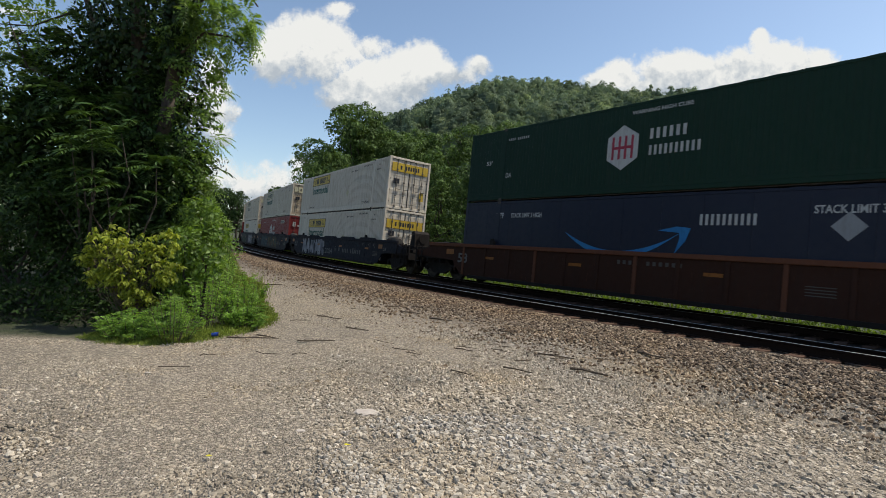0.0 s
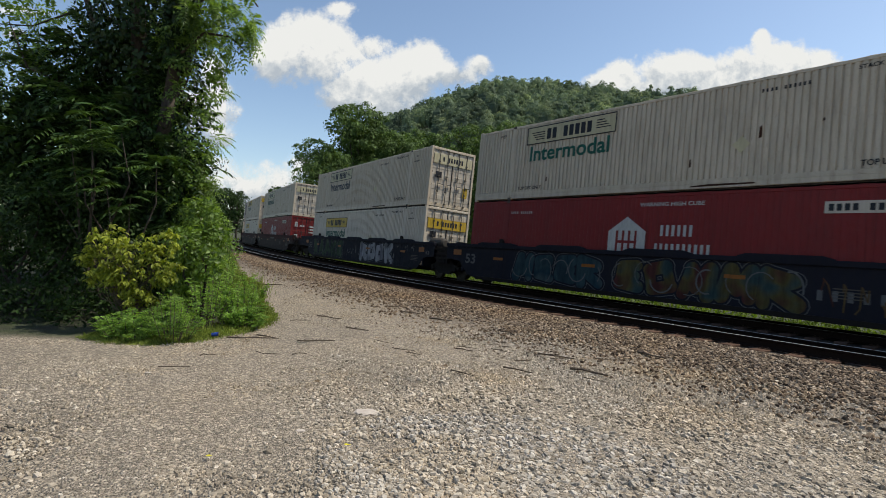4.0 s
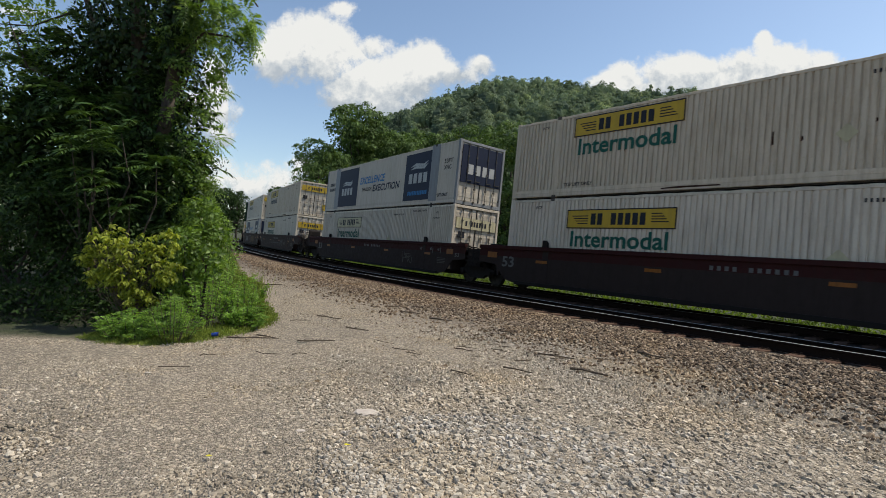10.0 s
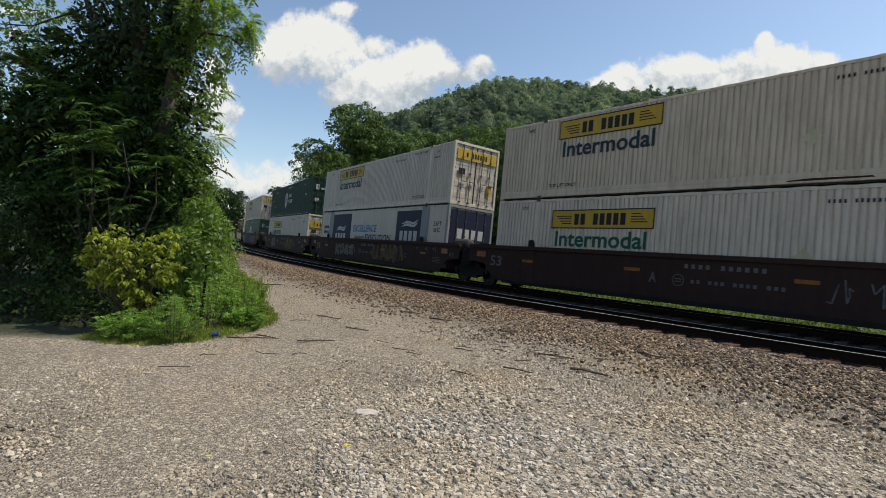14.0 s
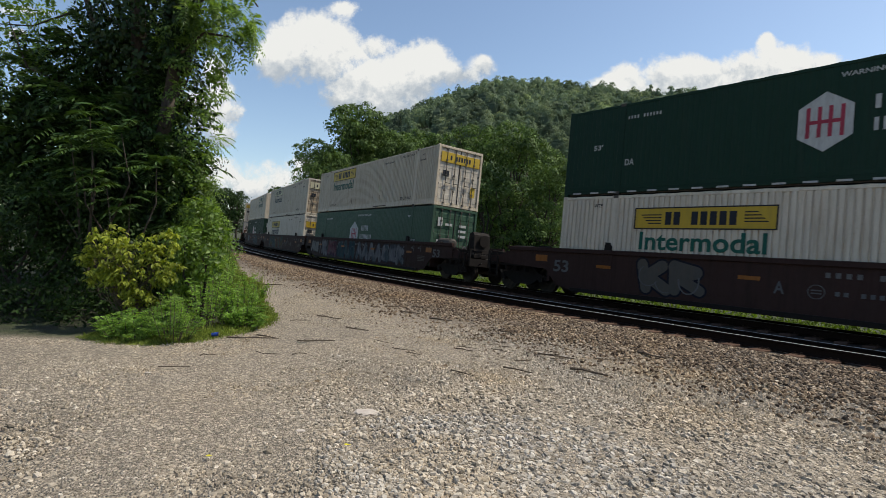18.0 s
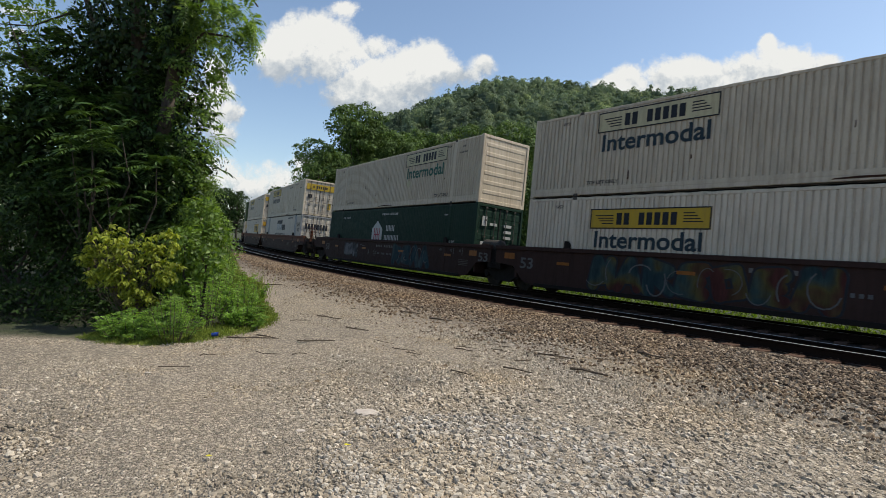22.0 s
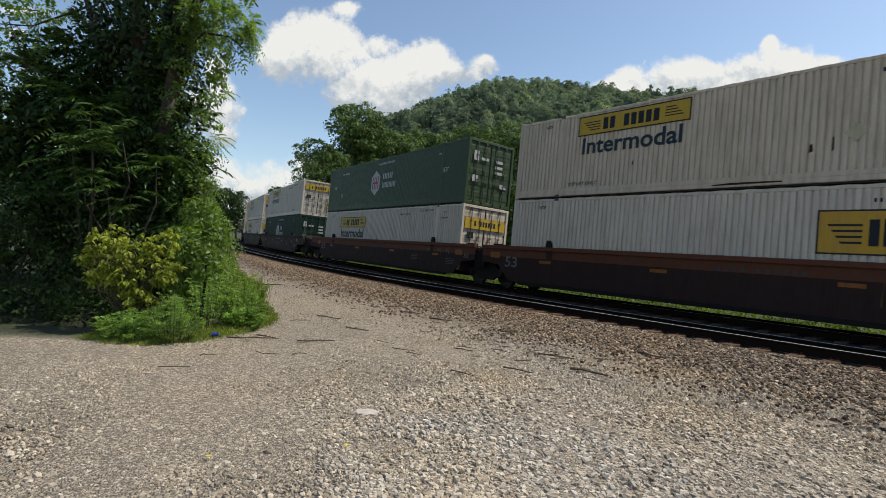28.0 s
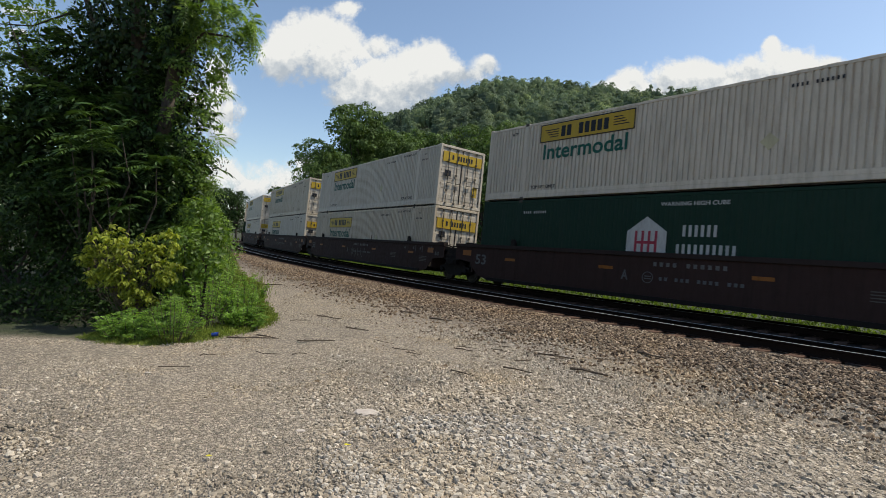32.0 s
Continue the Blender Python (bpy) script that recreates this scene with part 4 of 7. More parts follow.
    if paint in ("worn", "cream"):
        rnd = random.Random(spec["seed"])
        for k in range(5):
            x, z = rnd.uniform(-4.5, 6.8), rnd.uniform(0.35, 1.6)
            b = B()
            h = rnd.uniform(0.08, 0.4)
            w = rnd.uniform(0.012, 0.04)
            b.slab([(x - w, z), (x + w, z + 0.03), (x + w * 0.6, z + h), (x - w * 0.8, z + h * 0.9)], -1.290, -1.286)
            part("rust_patch", b, "carrust", c, "rusty scar")
        x, z = rnd.uniform(-3, 2), 0.10
        b = B().slab([(x, z), (x + 1.7, z + 0.012), (x + 1.65, z + 0.05), (x + 0.5, z + 0.06), (x + 0.05, z + 0.03)], -HY - 0.0085, -HY - 0.003)
        part("rust_patch", b, "carrust", c, "long rusty scrape on the bottom rail")
    return c


def roof_sheet(b):
    n = 48
    v, f = [], []
    for i in range(n + 1):
        x = -HX + 0.1 + (LEN - 0.2) * i / n
        z = TALL - 0.006 - (0.018 if i % 2 else 0.0)
        v += [(x, -HY + 0.05, z), (x, HY - 0.05, z), (x, HY - 0.05, z - 0.06), (x, -HY + 0.05, z - 0.06)]
    for i in range(n):
        for k in range(4):
            f.append((4 * i + k, 4 * i + (k + 1) % 4, 4 * i + 4 + (k + 1) % 4, 4 * i + 4 + k))
    f += [(0, 1, 2, 3), (4 * n, 4 * n + 3, 4 * n + 2, 4 * n + 1)]
    b.put(v, f)


# ---- well cars ----
FLOOR_Z = 0.476          # underside of the lower container over the rail
SIDE_TOP, SIDE_LOW = 1.60, 0.22
WHEEL_R = 0.457


GLYPH_STROKES = [[((0.1, 0), (0.1, 1)), ((0.1, 0.95), (0.8, 0.75)), ((0.8, 0.75), (0.25, 0.5)), ((0.25, 0.5), (0.9, 0.05))],
                 [((0.15, 0.05), (0.3, 0.95)), ((0.3, 0.95), (0.55, 0.3)), ((0.55, 0.3), (0.85, 0.95)), ((0.85, 0.95), (0.9, 0.05))],
                 [((0.8, 0.9), (0.25, 0.85)), ((0.25, 0.85), (0.15, 0.2)), ((0.15, 0.2), (0.85, 0.1)), ((0.4, 0.5), (0.75, 0.5))],
                 [((0.1, 0.02), (0.45, 0.98)), ((0.45, 0.98), (0.9, 0.02)), ((0.3, 0.4), (0.7, 0.4))],
                 [((0.15, 1.0), (0.2, 0.0)), ((0.85, 0.95), (0.2, 0.45)), ((0.3, 0.5), (0.9, 0.0))],
                 [((0.2, 0.1), (0.12, 0.8)), ((0.12, 0.8), (0.7, 0.95)), ((0.7, 0.95), (0.85, 0.25)), ((0.85, 0.25), (0.2, 0.1))]]


def scrawl(seed, x0, x1, z0, z1, y, grow=0.0, fat=0.15):
    """Sprayed shapes in the manner of swollen letters, nothing readable: round-ended strokes side by side."""
    rnd = random.Random(seed)
    b = B()
    h = z1 - z0
    n = max(2, round((x1 - x0) / (h * 0.85)))
    w = (x1 - x0) / n
    r0, lay = fat * h, 0
    for i in range(n):
        lean, dz = rnd.uniform(-0.12, 0.12), rnd.uniform(-0.03, 0.03)
        for a, c in rnd.choice(GLYPH_STROKES):
            r = r0 * rnd.uniform(0.85, 1.2) + grow
            ends = [(x0 + (i + 0.06 + 0.88 * q[0] + lean * (q[1] - 0.5)) * w, z0 + r0 + q[1] * (h - 2 * r0) + dz) for q in (a, c)]
            way = math.atan2(ends[1][1] - ends[0][1], ends[1][0] - ends[0][0])
            pts = [(ends[k][0] + r * math.cos(way + q), ends[k][1] + r * math.sin(way + q)) for k, q in
                   [(0, math.pi * (0.5 + j / 6)) for j in range(7)] + [(1, math.pi * (-0.5 + j / 6)) for j in range(7)]]
            lay += 1
            b.slab(pts, y - 0.0010 - 0.0002 * (lay % 7), y + 0.001)
    return b


def arcs(seed, x0, x1, z0, z1, y):
    """Thin pale sprayed curves that edge the shapes."""
    rnd = random.Random(seed + 3)
    b = B()
    n = max(3, int((x1 - x0) / 0.6))
    for i in range(n):
        cx, cz = x0 + (i + rnd.uniform(0.3, 0.7)) * (x1 - x0) / n, (z0 + z1) / 2 + rnd.uniform(-0.1, 0.1)
        rx, rz = (x1 - x0) / n * rnd.uniform(0.35, 0.6), (z1 - z0) * rnd.uniform(0.3, 0.48)
        a0, span, w = rnd.uniform(0, 6.28), rnd.uniform(1.6, 4.0), rnd.uniform(0.010, 0.022)
        for k in range(9):
            p, q = a0 + span * k / 9, a0 + span * (k + 1) / 9
            o = [(cx + (rx + e) * math.cos(t), cz + (rz + e) * math.sin(t)) for t, e in ((p, -w), (q, -w), (q, w), (p, w))]
            b.slab(o, y - 0.001, y + 0.001)
    return b


def ring_mark(cx, cz, r, y):
    """A round stencil with two short rows inside."""
    b = B()
    n = 20
    for k in range(n):
        p, q = 2 * math.pi * k / n, 2 * math.pi * (k + 1) / n
        b.slab([(cx + e * math.cos(t), cz + e * math.sin(t)) for t, e in ((p, r - 0.02), (q, r - 0.02), (q, r), (p, r))], y - 0.002, y + 0.001)
    for z in (-0.05, 0.02):
        b.box(cx - 0.6 * r, y - 0.002, cz + z, cx + 0.6 * r, y + 0.001, cz + z + 0.03)
    return b


def strokes(seed, x0, x1, z0, z1, y, n=5, w=0.035):
    rnd = random.Random(seed)
    b = B()
    for i in range(n):
        x = x0 + (i + rnd.uniform(0, 0.5)) * (x1 - x0) / n
        px, pz = x, rnd.uniform(z0, z1)
        for k in range(4):
            qx, qz = px + rnd.uniform(-0.05, 0.3) * (x1 - x0) / n * 1.5, rnd.uniform(z0, z1)
            d = math.hypot(qx - px, qz - pz) or 1
            nx, nz = -(qz - pz) / d * w / 2, (qx - px) / d * w / 2
            b.slab([(px - nx, pz - nz), (qx - nx, qz - nz), (qx + nx, qz + nz), (px + nx, pz + nz)], y - 0.006 - 0.001 * k, y - 0.003)
            px, pz = qx, qz
    return b


def bogie(car, x, colour):
    t = part("bogie", lambda b: (b.box(-0.2, -0.95, 0.50, 0.2, 0.95, 0.78, 0.03), b.tube((0, 0, 0.70), (0, 0, 0.95), 0.2, 12)), "under", car, "greasy black two-axle bogie", key=("bolster",))
    t.location = (x, 0, 0)
    for side in (-1, 1):
        def frame_shape(b):
            y0, y1 = (side * 1.05 - 0.07, side * 1.05 + 0.07)
            b.slab([(-1.12, 0.42), (-1.12, 0.60), (-0.75, 0.66), (-0.45, 0.88), (0.45, 0.88), (0.75, 0.66), (1.12, 0.60), (1.12, 0.42), (0.70, 0.42), (0.38, 0.24), (-0.38, 0.24), (-0.70, 0.42)], y0, y1)
            for k in (-0.14, 0.0, 0.14):
                b.tube((k, side * 1.05, 0.34), (k, side * 1.05, 0.62), 0.055, 8)
            for k in (-0.89, 0.89):
                b.tube((k, side * 1.06, WHEEL_R), (k, side * 1.20, WHEEL_R), 0.10, 10)
        part("side_frame", frame_shape, "under", t, key=("sf", side))
    wheels = []
    for k in (-0.89, 0.89):
        def wheel_shape(b):
            for side in (-1, 1):
                b.tube((0, side * 0.79, 0), (0, side * 0.69, 0), WHEEL_R, 28)
                b.tube((0, side * 0.69, 0), (0, side * 0.665, 0), WHEEL_R + 0.028, 28)
                b.tube((0, side * 0.80, 0), (0, side * 0.785, 0), WHEEL_R - 0.07, 24, WHEEL_R - 0.02)
                b.tube((0, side * 0.87, 0), (0, side * 0.66, 0), 0.12, 12)
                for q in range(5):
                    a = q * 2 * math.pi / 5
                    b.box(math.cos(a) * 0.25 - 0.035, side * 0.80 - 0.012, math.sin(a) * 0.25 - 0.035, math.cos(a) * 0.25 + 0.035, side * 0.80 + 0.012, math.sin(a) * 0.25 + 0.035)
            b.tube((0, -1.1, 0), (0, 1.1, 0), 0.075, 10)
        w = part("wheelset", wheel_shape, "wheel", t, "steel wheels on one axle", key=("ws",))
        w.location = (k, 0, WHEEL_R)
        wheels.append((w, k))
    return wheels


def end_gear(c, way, kind, reach):
    """Brake gear, pipes and boxes that crowd the platform at a car's end."""
    rnd = random.Random(7 if way > 0 else 8)

    def pipes(b):
        for i in range(5):
            y, z = -1.25 + 0.3 * i, 1.40 + rnd.uniform(0, 0.12)
            b.path([(way * 8.5, y, z), (way * 9.0, y + 0.05, z + 0.05), (way * 9.4, y + rnd.uniform(-0.1, 0.2), z - 0.03), (way * (reach - 0.3), y * 0.6, 1.25)], 0.022, 6)
        b.path([(way * 8.5, -1.36, 1.2), (way * 9.2, -1.36, 1.05), (way * (reach - 0.2), -1.1, 1.0)], 0.03, 6)
    part("brake_pipe", pipes, "under", c, "bent black brake pipes", key=("pipes", way, kind))
    part("valve_box", lambda b: b.box(min(way * 8.6, way * 9.0), -1.3, 1.36, max(way * 8.6, way * 9.0), -0.98, 1.66, 0.02), "under", c, "black valve box", key=("vbox", way))
    if kind == "coupler":
        def steps(b):
            for i in range(3):
                z = 0.42 + 0.27 * i
                b.box(min(way * 10.75, way * 11.15), -1.46, z, max(way * 10.75, way * 11.15), -1.30, z + 0.03)
            for x in (10.75, 11.15):
                b.box(way * x - 0.02, -1.46, 0.40, way * x + 0.02, -1.42, 1.20)
        part("step", steps, "under", c, "black sill steps", key=("sillstep", way))
        part("cut_lever", lambda b: b.path([(way * 11.3, -1.35, 1.02), (way * 11.32, -0.9, 0.92), (way * 11.32, -0.3, 1.05), (way * 11.42, 0, 1.1)], 0.014, 5), "casting", c, "thin bent uncoupling lever", key=("lever", way))
        part("walkway", lambda b: [b.box(min(way * 10.3, way * 11.1), -1.0 + 0.13 * i, 1.205, max(way * 10.3, way * 11.1), -0.97 + 0.13 * i, 1.235) for i in range(16)], "casting", c, "slatted steel walkway", key=("walk", way))
    else:
        part("joint_casting", lambda b: (b.box(min(way * 9.3, way * reach), -0.42, 0.70, max(way * 9.3, way * reach), 0.42, 1.02, 0.05), b.tube((way * reach, -0.3, 0.92), (way * reach, 0.3, 0.92), 0.16, 10)), "casting", c, "rusty connector casting", key=("joint", way))
    def bars_of_platform(b):
        for y in (-1.32, -0.7, 0.5, 1.3):
            for z in (1.28, 1.05, 0.88):
                b.box(min(way * 9.3, way * (reach + 0.1)), y - 0.03, z, max(way * 9.3, way * (reach + 0.1)), y + 0.03, z + 0.07)
        for i in range(5):
            x = 9.5 + i * (reach - 9.4) / 4
            b.box(way * x - 0.035, -1.34, 0.70, way * x + 0.035, 1.32, 1.02)
            b.box(way * x - 0.03, -1.345, 0.95, way * x + 0.03, -1.29, 1.42)
    part("platform_frame", bars_of_platform, "under", c, "open black steel platform frame", key=("plat", way, kind))
    part("hose", lambda b: b.path([(way * (reach - 0.5), -0.9, 1.1), (way * (reach - 0.2), -0.95, 0.8), (way * (reach + 0.05), -0.9, 0.72), (way * (reach + 0.25), -0.8, 0.85)], 0.028, 6), "hose", c, "looped rubber hose", key=("lhose", way, kind))


def well_car(spec):
    """One unit of an articulated well car: deep sides, floor bearers, end decks, bogies, couplers, rails and stencils."""
    paint, chord = spec["paint"], spec["chord"]
    c = empty("well_car", spec["label"], "rail car", "well cars of the train")
    wheels = []
    xf, xr = (10.2 if spec["front"] == "coupler" else 9.4), (10.2 if spec["rear"] == "coupler" else 9.4)
    for side in (-1, 1):
        y = side * 1.42
        def sheet(b):
            o = [(-8.5, 0.86), (-8.0, SIDE_LOW + 0.12), (-7.4, SIDE_LOW), (7.4, SIDE_LOW), (8.0, SIDE_LOW + 0.12), (8.5, 0.86), (xf, 0.95), (xf, SIDE_TOP - 0.10), (-xr, SIDE_TOP - 0.10), (-xr, 0.95)]
            b.slab(o, y - 0.012, y + 0.012)
        part("side_sheet", sheet, paint, c, key=("sheet", side, xf, xr))
        part("top_chord", lambda b: b.box(-xr, y - 0.075, SIDE_TOP - 0.14, xf, y + 0.075, SIDE_TOP, 0.012), chord, c, key=("chord", side, xf, xr))
        part("bottom_sill", lambda b: b.box(-7.4, y - 0.09, SIDE_LOW - 0.03, 7.4, y + 0.05, SIDE_LOW + 0.10, 0.012), "under", c, key=("sill", side))
        if spec.get("pads"):
            for x in (-6.4, -3.35, 0.1, 3.3, 6.4):
                part("chord_pad", lambda b: b.slab([(x - 1.05, SIDE_TOP - 0.10), (x + 1.05, SIDE_TOP - 0.10), (x + 1.0, SIDE_TOP + 0.03), (x + 0.8, SIDE_TOP + 0.09), (x - 0.8, SIDE_TOP + 0.09), (x - 1.0, SIDE_TOP + 0.03)], y - 0.085, y + 0.085), chord, c, key=("pad", x, side))
        if spec.get("band"):
            part("side_band", lambda b: b.box(-xr, y - 0.0145, SIDE_TOP - 0.42, xf, y + 0.0145, SIDE_TOP - 0.14), spec["band"], c, key=("band", side, xf, xr))
        if spec.get("ribs"):
            for i in range(13):
                x = -7.8 + i * 1.3
                part("rib", lambda b: b.box(x - 0.06, y + side * 0.01 - 0.035, SIDE_LOW + 0.09, x + 0.06, y + side * 0.01 + 0.035, SIDE_TOP - 0.13, 0.01), chord if i % 3 == 0 else paint, c, key=("rib", i, side))
        else:
            for x in (-6.1, 6.1):
                part("side_post", lambda b: b.box(x - 0.13, y + side * 0.005 - 0.02, SIDE_LOW + 0.1, x + 0.13, y + side * 0.005 + 0.02, SIDE_TOP - 0.14, 0.008), paint, c, key=("spost", x, side))
        for x in (-6.15, 6.15):
            part("guide", lambda b: b.slab([(x - 0.11, SIDE_TOP - 0.005), (x + 0.11, SIDE_TOP - 0.005), (x + 0.10, SIDE_TOP + 0.14), (x + 0.03, SIDE_TOP + 0.24), (x - 0.08, SIDE_TOP + 0.24)], y - 0.06, y + 0.05), "under", c, "black steel container guide", key=("guide", x, side))
    for x in (-6.1, -3.0, 0.0, 3.0, 6.1):
        part("floor_bearer", lambda b: b.box(x - 0.16, -1.40, SIDE_LOW + 0.02, x + 0.16, 1.40, FLOOR_Z - 0.004, 0.01), "under", c, key=("fb", x))
    for way in (-1, 1):
        part("bulkhead", lambda b: b.box(min(way * 8.32, way * 8.42), -1.40, 0.45, max(way * 8.32, way * 8.42), 1.40, SIDE_TOP - 0.15), paint, c, key=("bh", way))
        kind = spec["front"] if way > 0 else spec["rear"]
        reach = 11.25 if kind == "coupler" else 9.78
        def deck(b):
            b.box(min(way * 8.42, way * 9.5), -1.38, 1.28, max(way * 8.42, way * 9.5), 1.38, 1.36, 0.01)
            b.box(min(way * 9.5, way * reach), -1.05 if kind == "coupler" else -0.6, 1.06, max(way * 9.5, way * reach), 1.05 if kind == "coupler" else 0.6, 1.20, 0.01)
            b.slab([(way * 8.42, 0.62), (way * 8.42, 1.28), (way * reach, 1.06), (way * reach, 0.86)], -0.28, 0.28)
        part("end_deck", deck, "under" if paint != "carrust" else "carbrown", c, key=("deck", way, kind))
        for side in (-1, 1):
            def wing(b):
                b.slab([(way * 10.2, 0.96), (way * (reach - 0.05), 0.98), (way * (reach - 0.05), 1.22), (way * 10.7, 1.26), (way * 10.2, SIDE_TOP - 0.16)], side * 1.37 - 0.015, side * 1.37 + 0.015)
            if kind == "coupler":
                part("end_side", wing, paint, c, key=("wing", way, side))
        if kind == "coupler":
            wheels += bogie(c, way * 9.75, paint)
            def coupler(b):
                b.box(min(way * 11.1, way * 11.45), -0.10, 0.72, max(way * 11.1, way * 11.45), 0.10, 0.98, 0.02)
                b.slab([(way * 11.42, 0.68), (way * 11.42, 1.02), (way * 11.66, 1.02), (way * 11.72, 0.86), (way * 11.66, 0.68)], -0.16, 0.19)
            part("coupler", coupler, "wheel", c, "steel coupler head", key=("coup", way))
            def rails(b):
                x = way * 11.2
                for yy in (-1.3, -0.75):
                    b.tube((x, yy, 0.9), (x, yy, 1.95), 0.011, 6)
                b.tube((x, -1.3, 1.95), (x, -0.75, 1.95), 0.011, 6)
                b.tube((x, -1.3, 1.4), (x, 1.3, 1.4), 0.011, 6)
                for i in range(4):
                    b.tube((way * 10.85, -1.40, 0.6 + 0.28 * i), (way * 11.2, -1.40, 0.6 + 0.28 * i), 0.013, 5)
                b.tube((way * 10.85, -1.40, 0.5), (way * 10.85, -1.40, 1.5), 0.014, 5)
                b.tube((way * 11.2, -1.40, 0.5), (way * 11.2, -1.40, 1.5), 0.014, 5)
            part("handrail", rails, "under", c, "thin steel grab irons", key=("hrail", way))
            part("air_hose", lambda b: b.path([(way * 11.3, 0.3, 0.85), (way * 11.5, 0.32, 0.55), (way * 11.65, 0.3, 0.42), (way * 11.8, 0.2, 0.5)], 0.03, 6), "hose", c, key=("hose", way))
            if way > 0 and spec.get("wheel"):
                def brake_wheel(b):
                    ring = [Vector((10.62, -0.95 + 0.27 * math.cos(q * math.pi / 8), 2.02 + 0.27 * math.sin(q * math.pi / 8))) for q in range(17)]
                    b.path(ring, 0.022, 6)
                    for q in range(0, 16, 4):
                        b.tube(ring[q], (10.60, -0.95, 2.02), 0.016, 5)
                    b.tube((10.5, -0.95, 2.02), (10.66, -0.95, 2.02), 0.05, 8)
                    b.box(10.44, -1.05, 1.2, 10.52, -0.85, 2.10, 0.015)
                part("brake_wheel", brake_wheel, "chordrust", c, "rusty spoked hand-brake wheel", key=("bwheel",))
            if way > 0 and spec.get("posts"):
                for x, top in ((10.35, 2.4), (10.78, 2.05)):
                    part("end_post", B().box(x - 0.035, -1.44, 1.0, x + 0.035, -1.385, top, 0.008), "rod", c, "tall thin steel post", key=("epost", x))
                part("end_ramp", B().slab([(9.3, 1.36), (9.3, 1.72), (10.9, 1.30), (10.9, 1.22)], -1.1, 1.1), "under", c, "sloping black end plate", key=("eramp",))
            if way > 0 and spec.get("stand"):
                part("brake_stand", lambda b: (b.slab([(10.25, 1.2), (10.85, 1.2), (10.75, 2.05), (10.62, 2.18), (10.4, 2.1), (10.38, 1.75)], -0.75, 0.1), b.tube((10.84, -0.3, 1.8), (10.90, -0.3, 1.8), 0.25, 16)), "under", c, "hand brake stand", key=("bstand",))
            if way < 0:
                part("air_tank", lambda b: b.tube((-10.6, -0.7, 1.45), (-9.6, -0.7, 1.45), 0.22, 14), "under", c, key=("tank",))
        elif way > 0:
            wheels += bogie(c, 9.85, paint)
            part("pivot", lambda b: b.tube((9.85, 0, 0.9), (9.85, 0, 1.24), 0.34, 14), "under", c, key=("piv",))
        end_gear(c, way, kind, reach)
        if way > 0 and spec.get("stand"):
            part("air_tank", lambda b: (b.tube((8.5, -0.95, 1.62), (9.45, -0.95, 1.60), 0.23, 14), b.tube((8.44, -0.95, 1.62), (8.5, -0.95, 1.62), 0.14, 14, 0.23), b.tube((9.45, -0.95, 1.60), (9.51, -0.95, 1.60), 0.23, 14, 0.14), b.box(8.62, -1.15, 1.34, 8.72, -0.75, 1.5), b.box(9.2, -1.15, 1.34, 9.3, -0.75, 1.5)), "casting", c, "dark steel air tank on the deck", key=("dtank",), smooth=False)
    y = -1.437
    ym = -1.4355
    for x in (8.35, -8.6):
        part("reflector", B().box(x - 0.35, ym - 0.004, 1.12, x + 0.15, ym + 0.002, 1.34), "orange", c, "orange reflector", key=("rf", x))
    for x in (6.2, 2.0, -2.4, -6.5):
        part("reflector", B().box(x, ym - 0.016, 1.02, x + 0.5, ym - 0.010, 1.12), "orange", c, "orange reflector", key=("rfs", x))
    big = num = spec.get("ink", "dim")
    lx, rx = (1.9, 1.35) if spec.get("wide") else (-1.6, -0.75)
    if spec.get("ink"):
        part("stencil", word(spec.get("letter", "A"), lx, lx + 0.22, 0.74, 1.04, y), big, c, key=("unit", lx, big))
        part("stencil", ring_mark(rx, 0.86, 0.17, y), big, c, key=("ring", rx, big))
    for x, tx in ((5.7, "40"), (6.55, "45"), (7.2, "48"), (8.0, "53")):
        part("stencil", word(tx, x + 0.05, x + 0.22, 1.22, 1.35, y), num, c, key=("len", tx))
        part("stencil", B().box(x + 0.30, y - 0.002, 1.12, x + 0.33, y + 0.001, 1.40), num, c, key=("lenb", tx))
    part("stencil", word("53", 8.62, 9.22, 0.92, 1.28, y) if spec.get("bold") else word("53", 8.65, 8.98, 1.02, 1.18, y), num, c, key=("big53", spec.get("bold", False)))
    part("stencil", word("53", -8.15, -7.55, 0.80, 1.20, y), num, c, key=("big53b", num))
    if spec.get("ink") and not spec.get("wide"):
        part("stencil", bars(-0.4, 1.9, 0.80, 0.90, 15, y, 0.45, (2, 6, 11)), num, c, key=("limit", num))
    part("stencil", bars(-0.6, 1.5, 1.20, 1.32, 11, y, 0.5, (4,)) if not spec.get("wide") else bars(2.6, 5.7, 0.68, 0.92, 11, y, 0.62, (4,)), spec.get("numcol", "dim"), c, key=("carno", spec.get("wide"), spec.get("numcol", "dim")))
    rows = B()
    for i in range(4):
        rows.box(7.3, y - 0.002, 0.90 - 0.07 * i, 7.95, y + 0.001, 0.925 - 0.07 * i)
        rows.box(4.3, y - 0.002, 0.96 - 0.07 * i, 4.9, y + 0.001, 0.985 - 0.07 * i)
    part("data_stencil", rows, "rod", c, "rows of small lettering", key=("datas",))
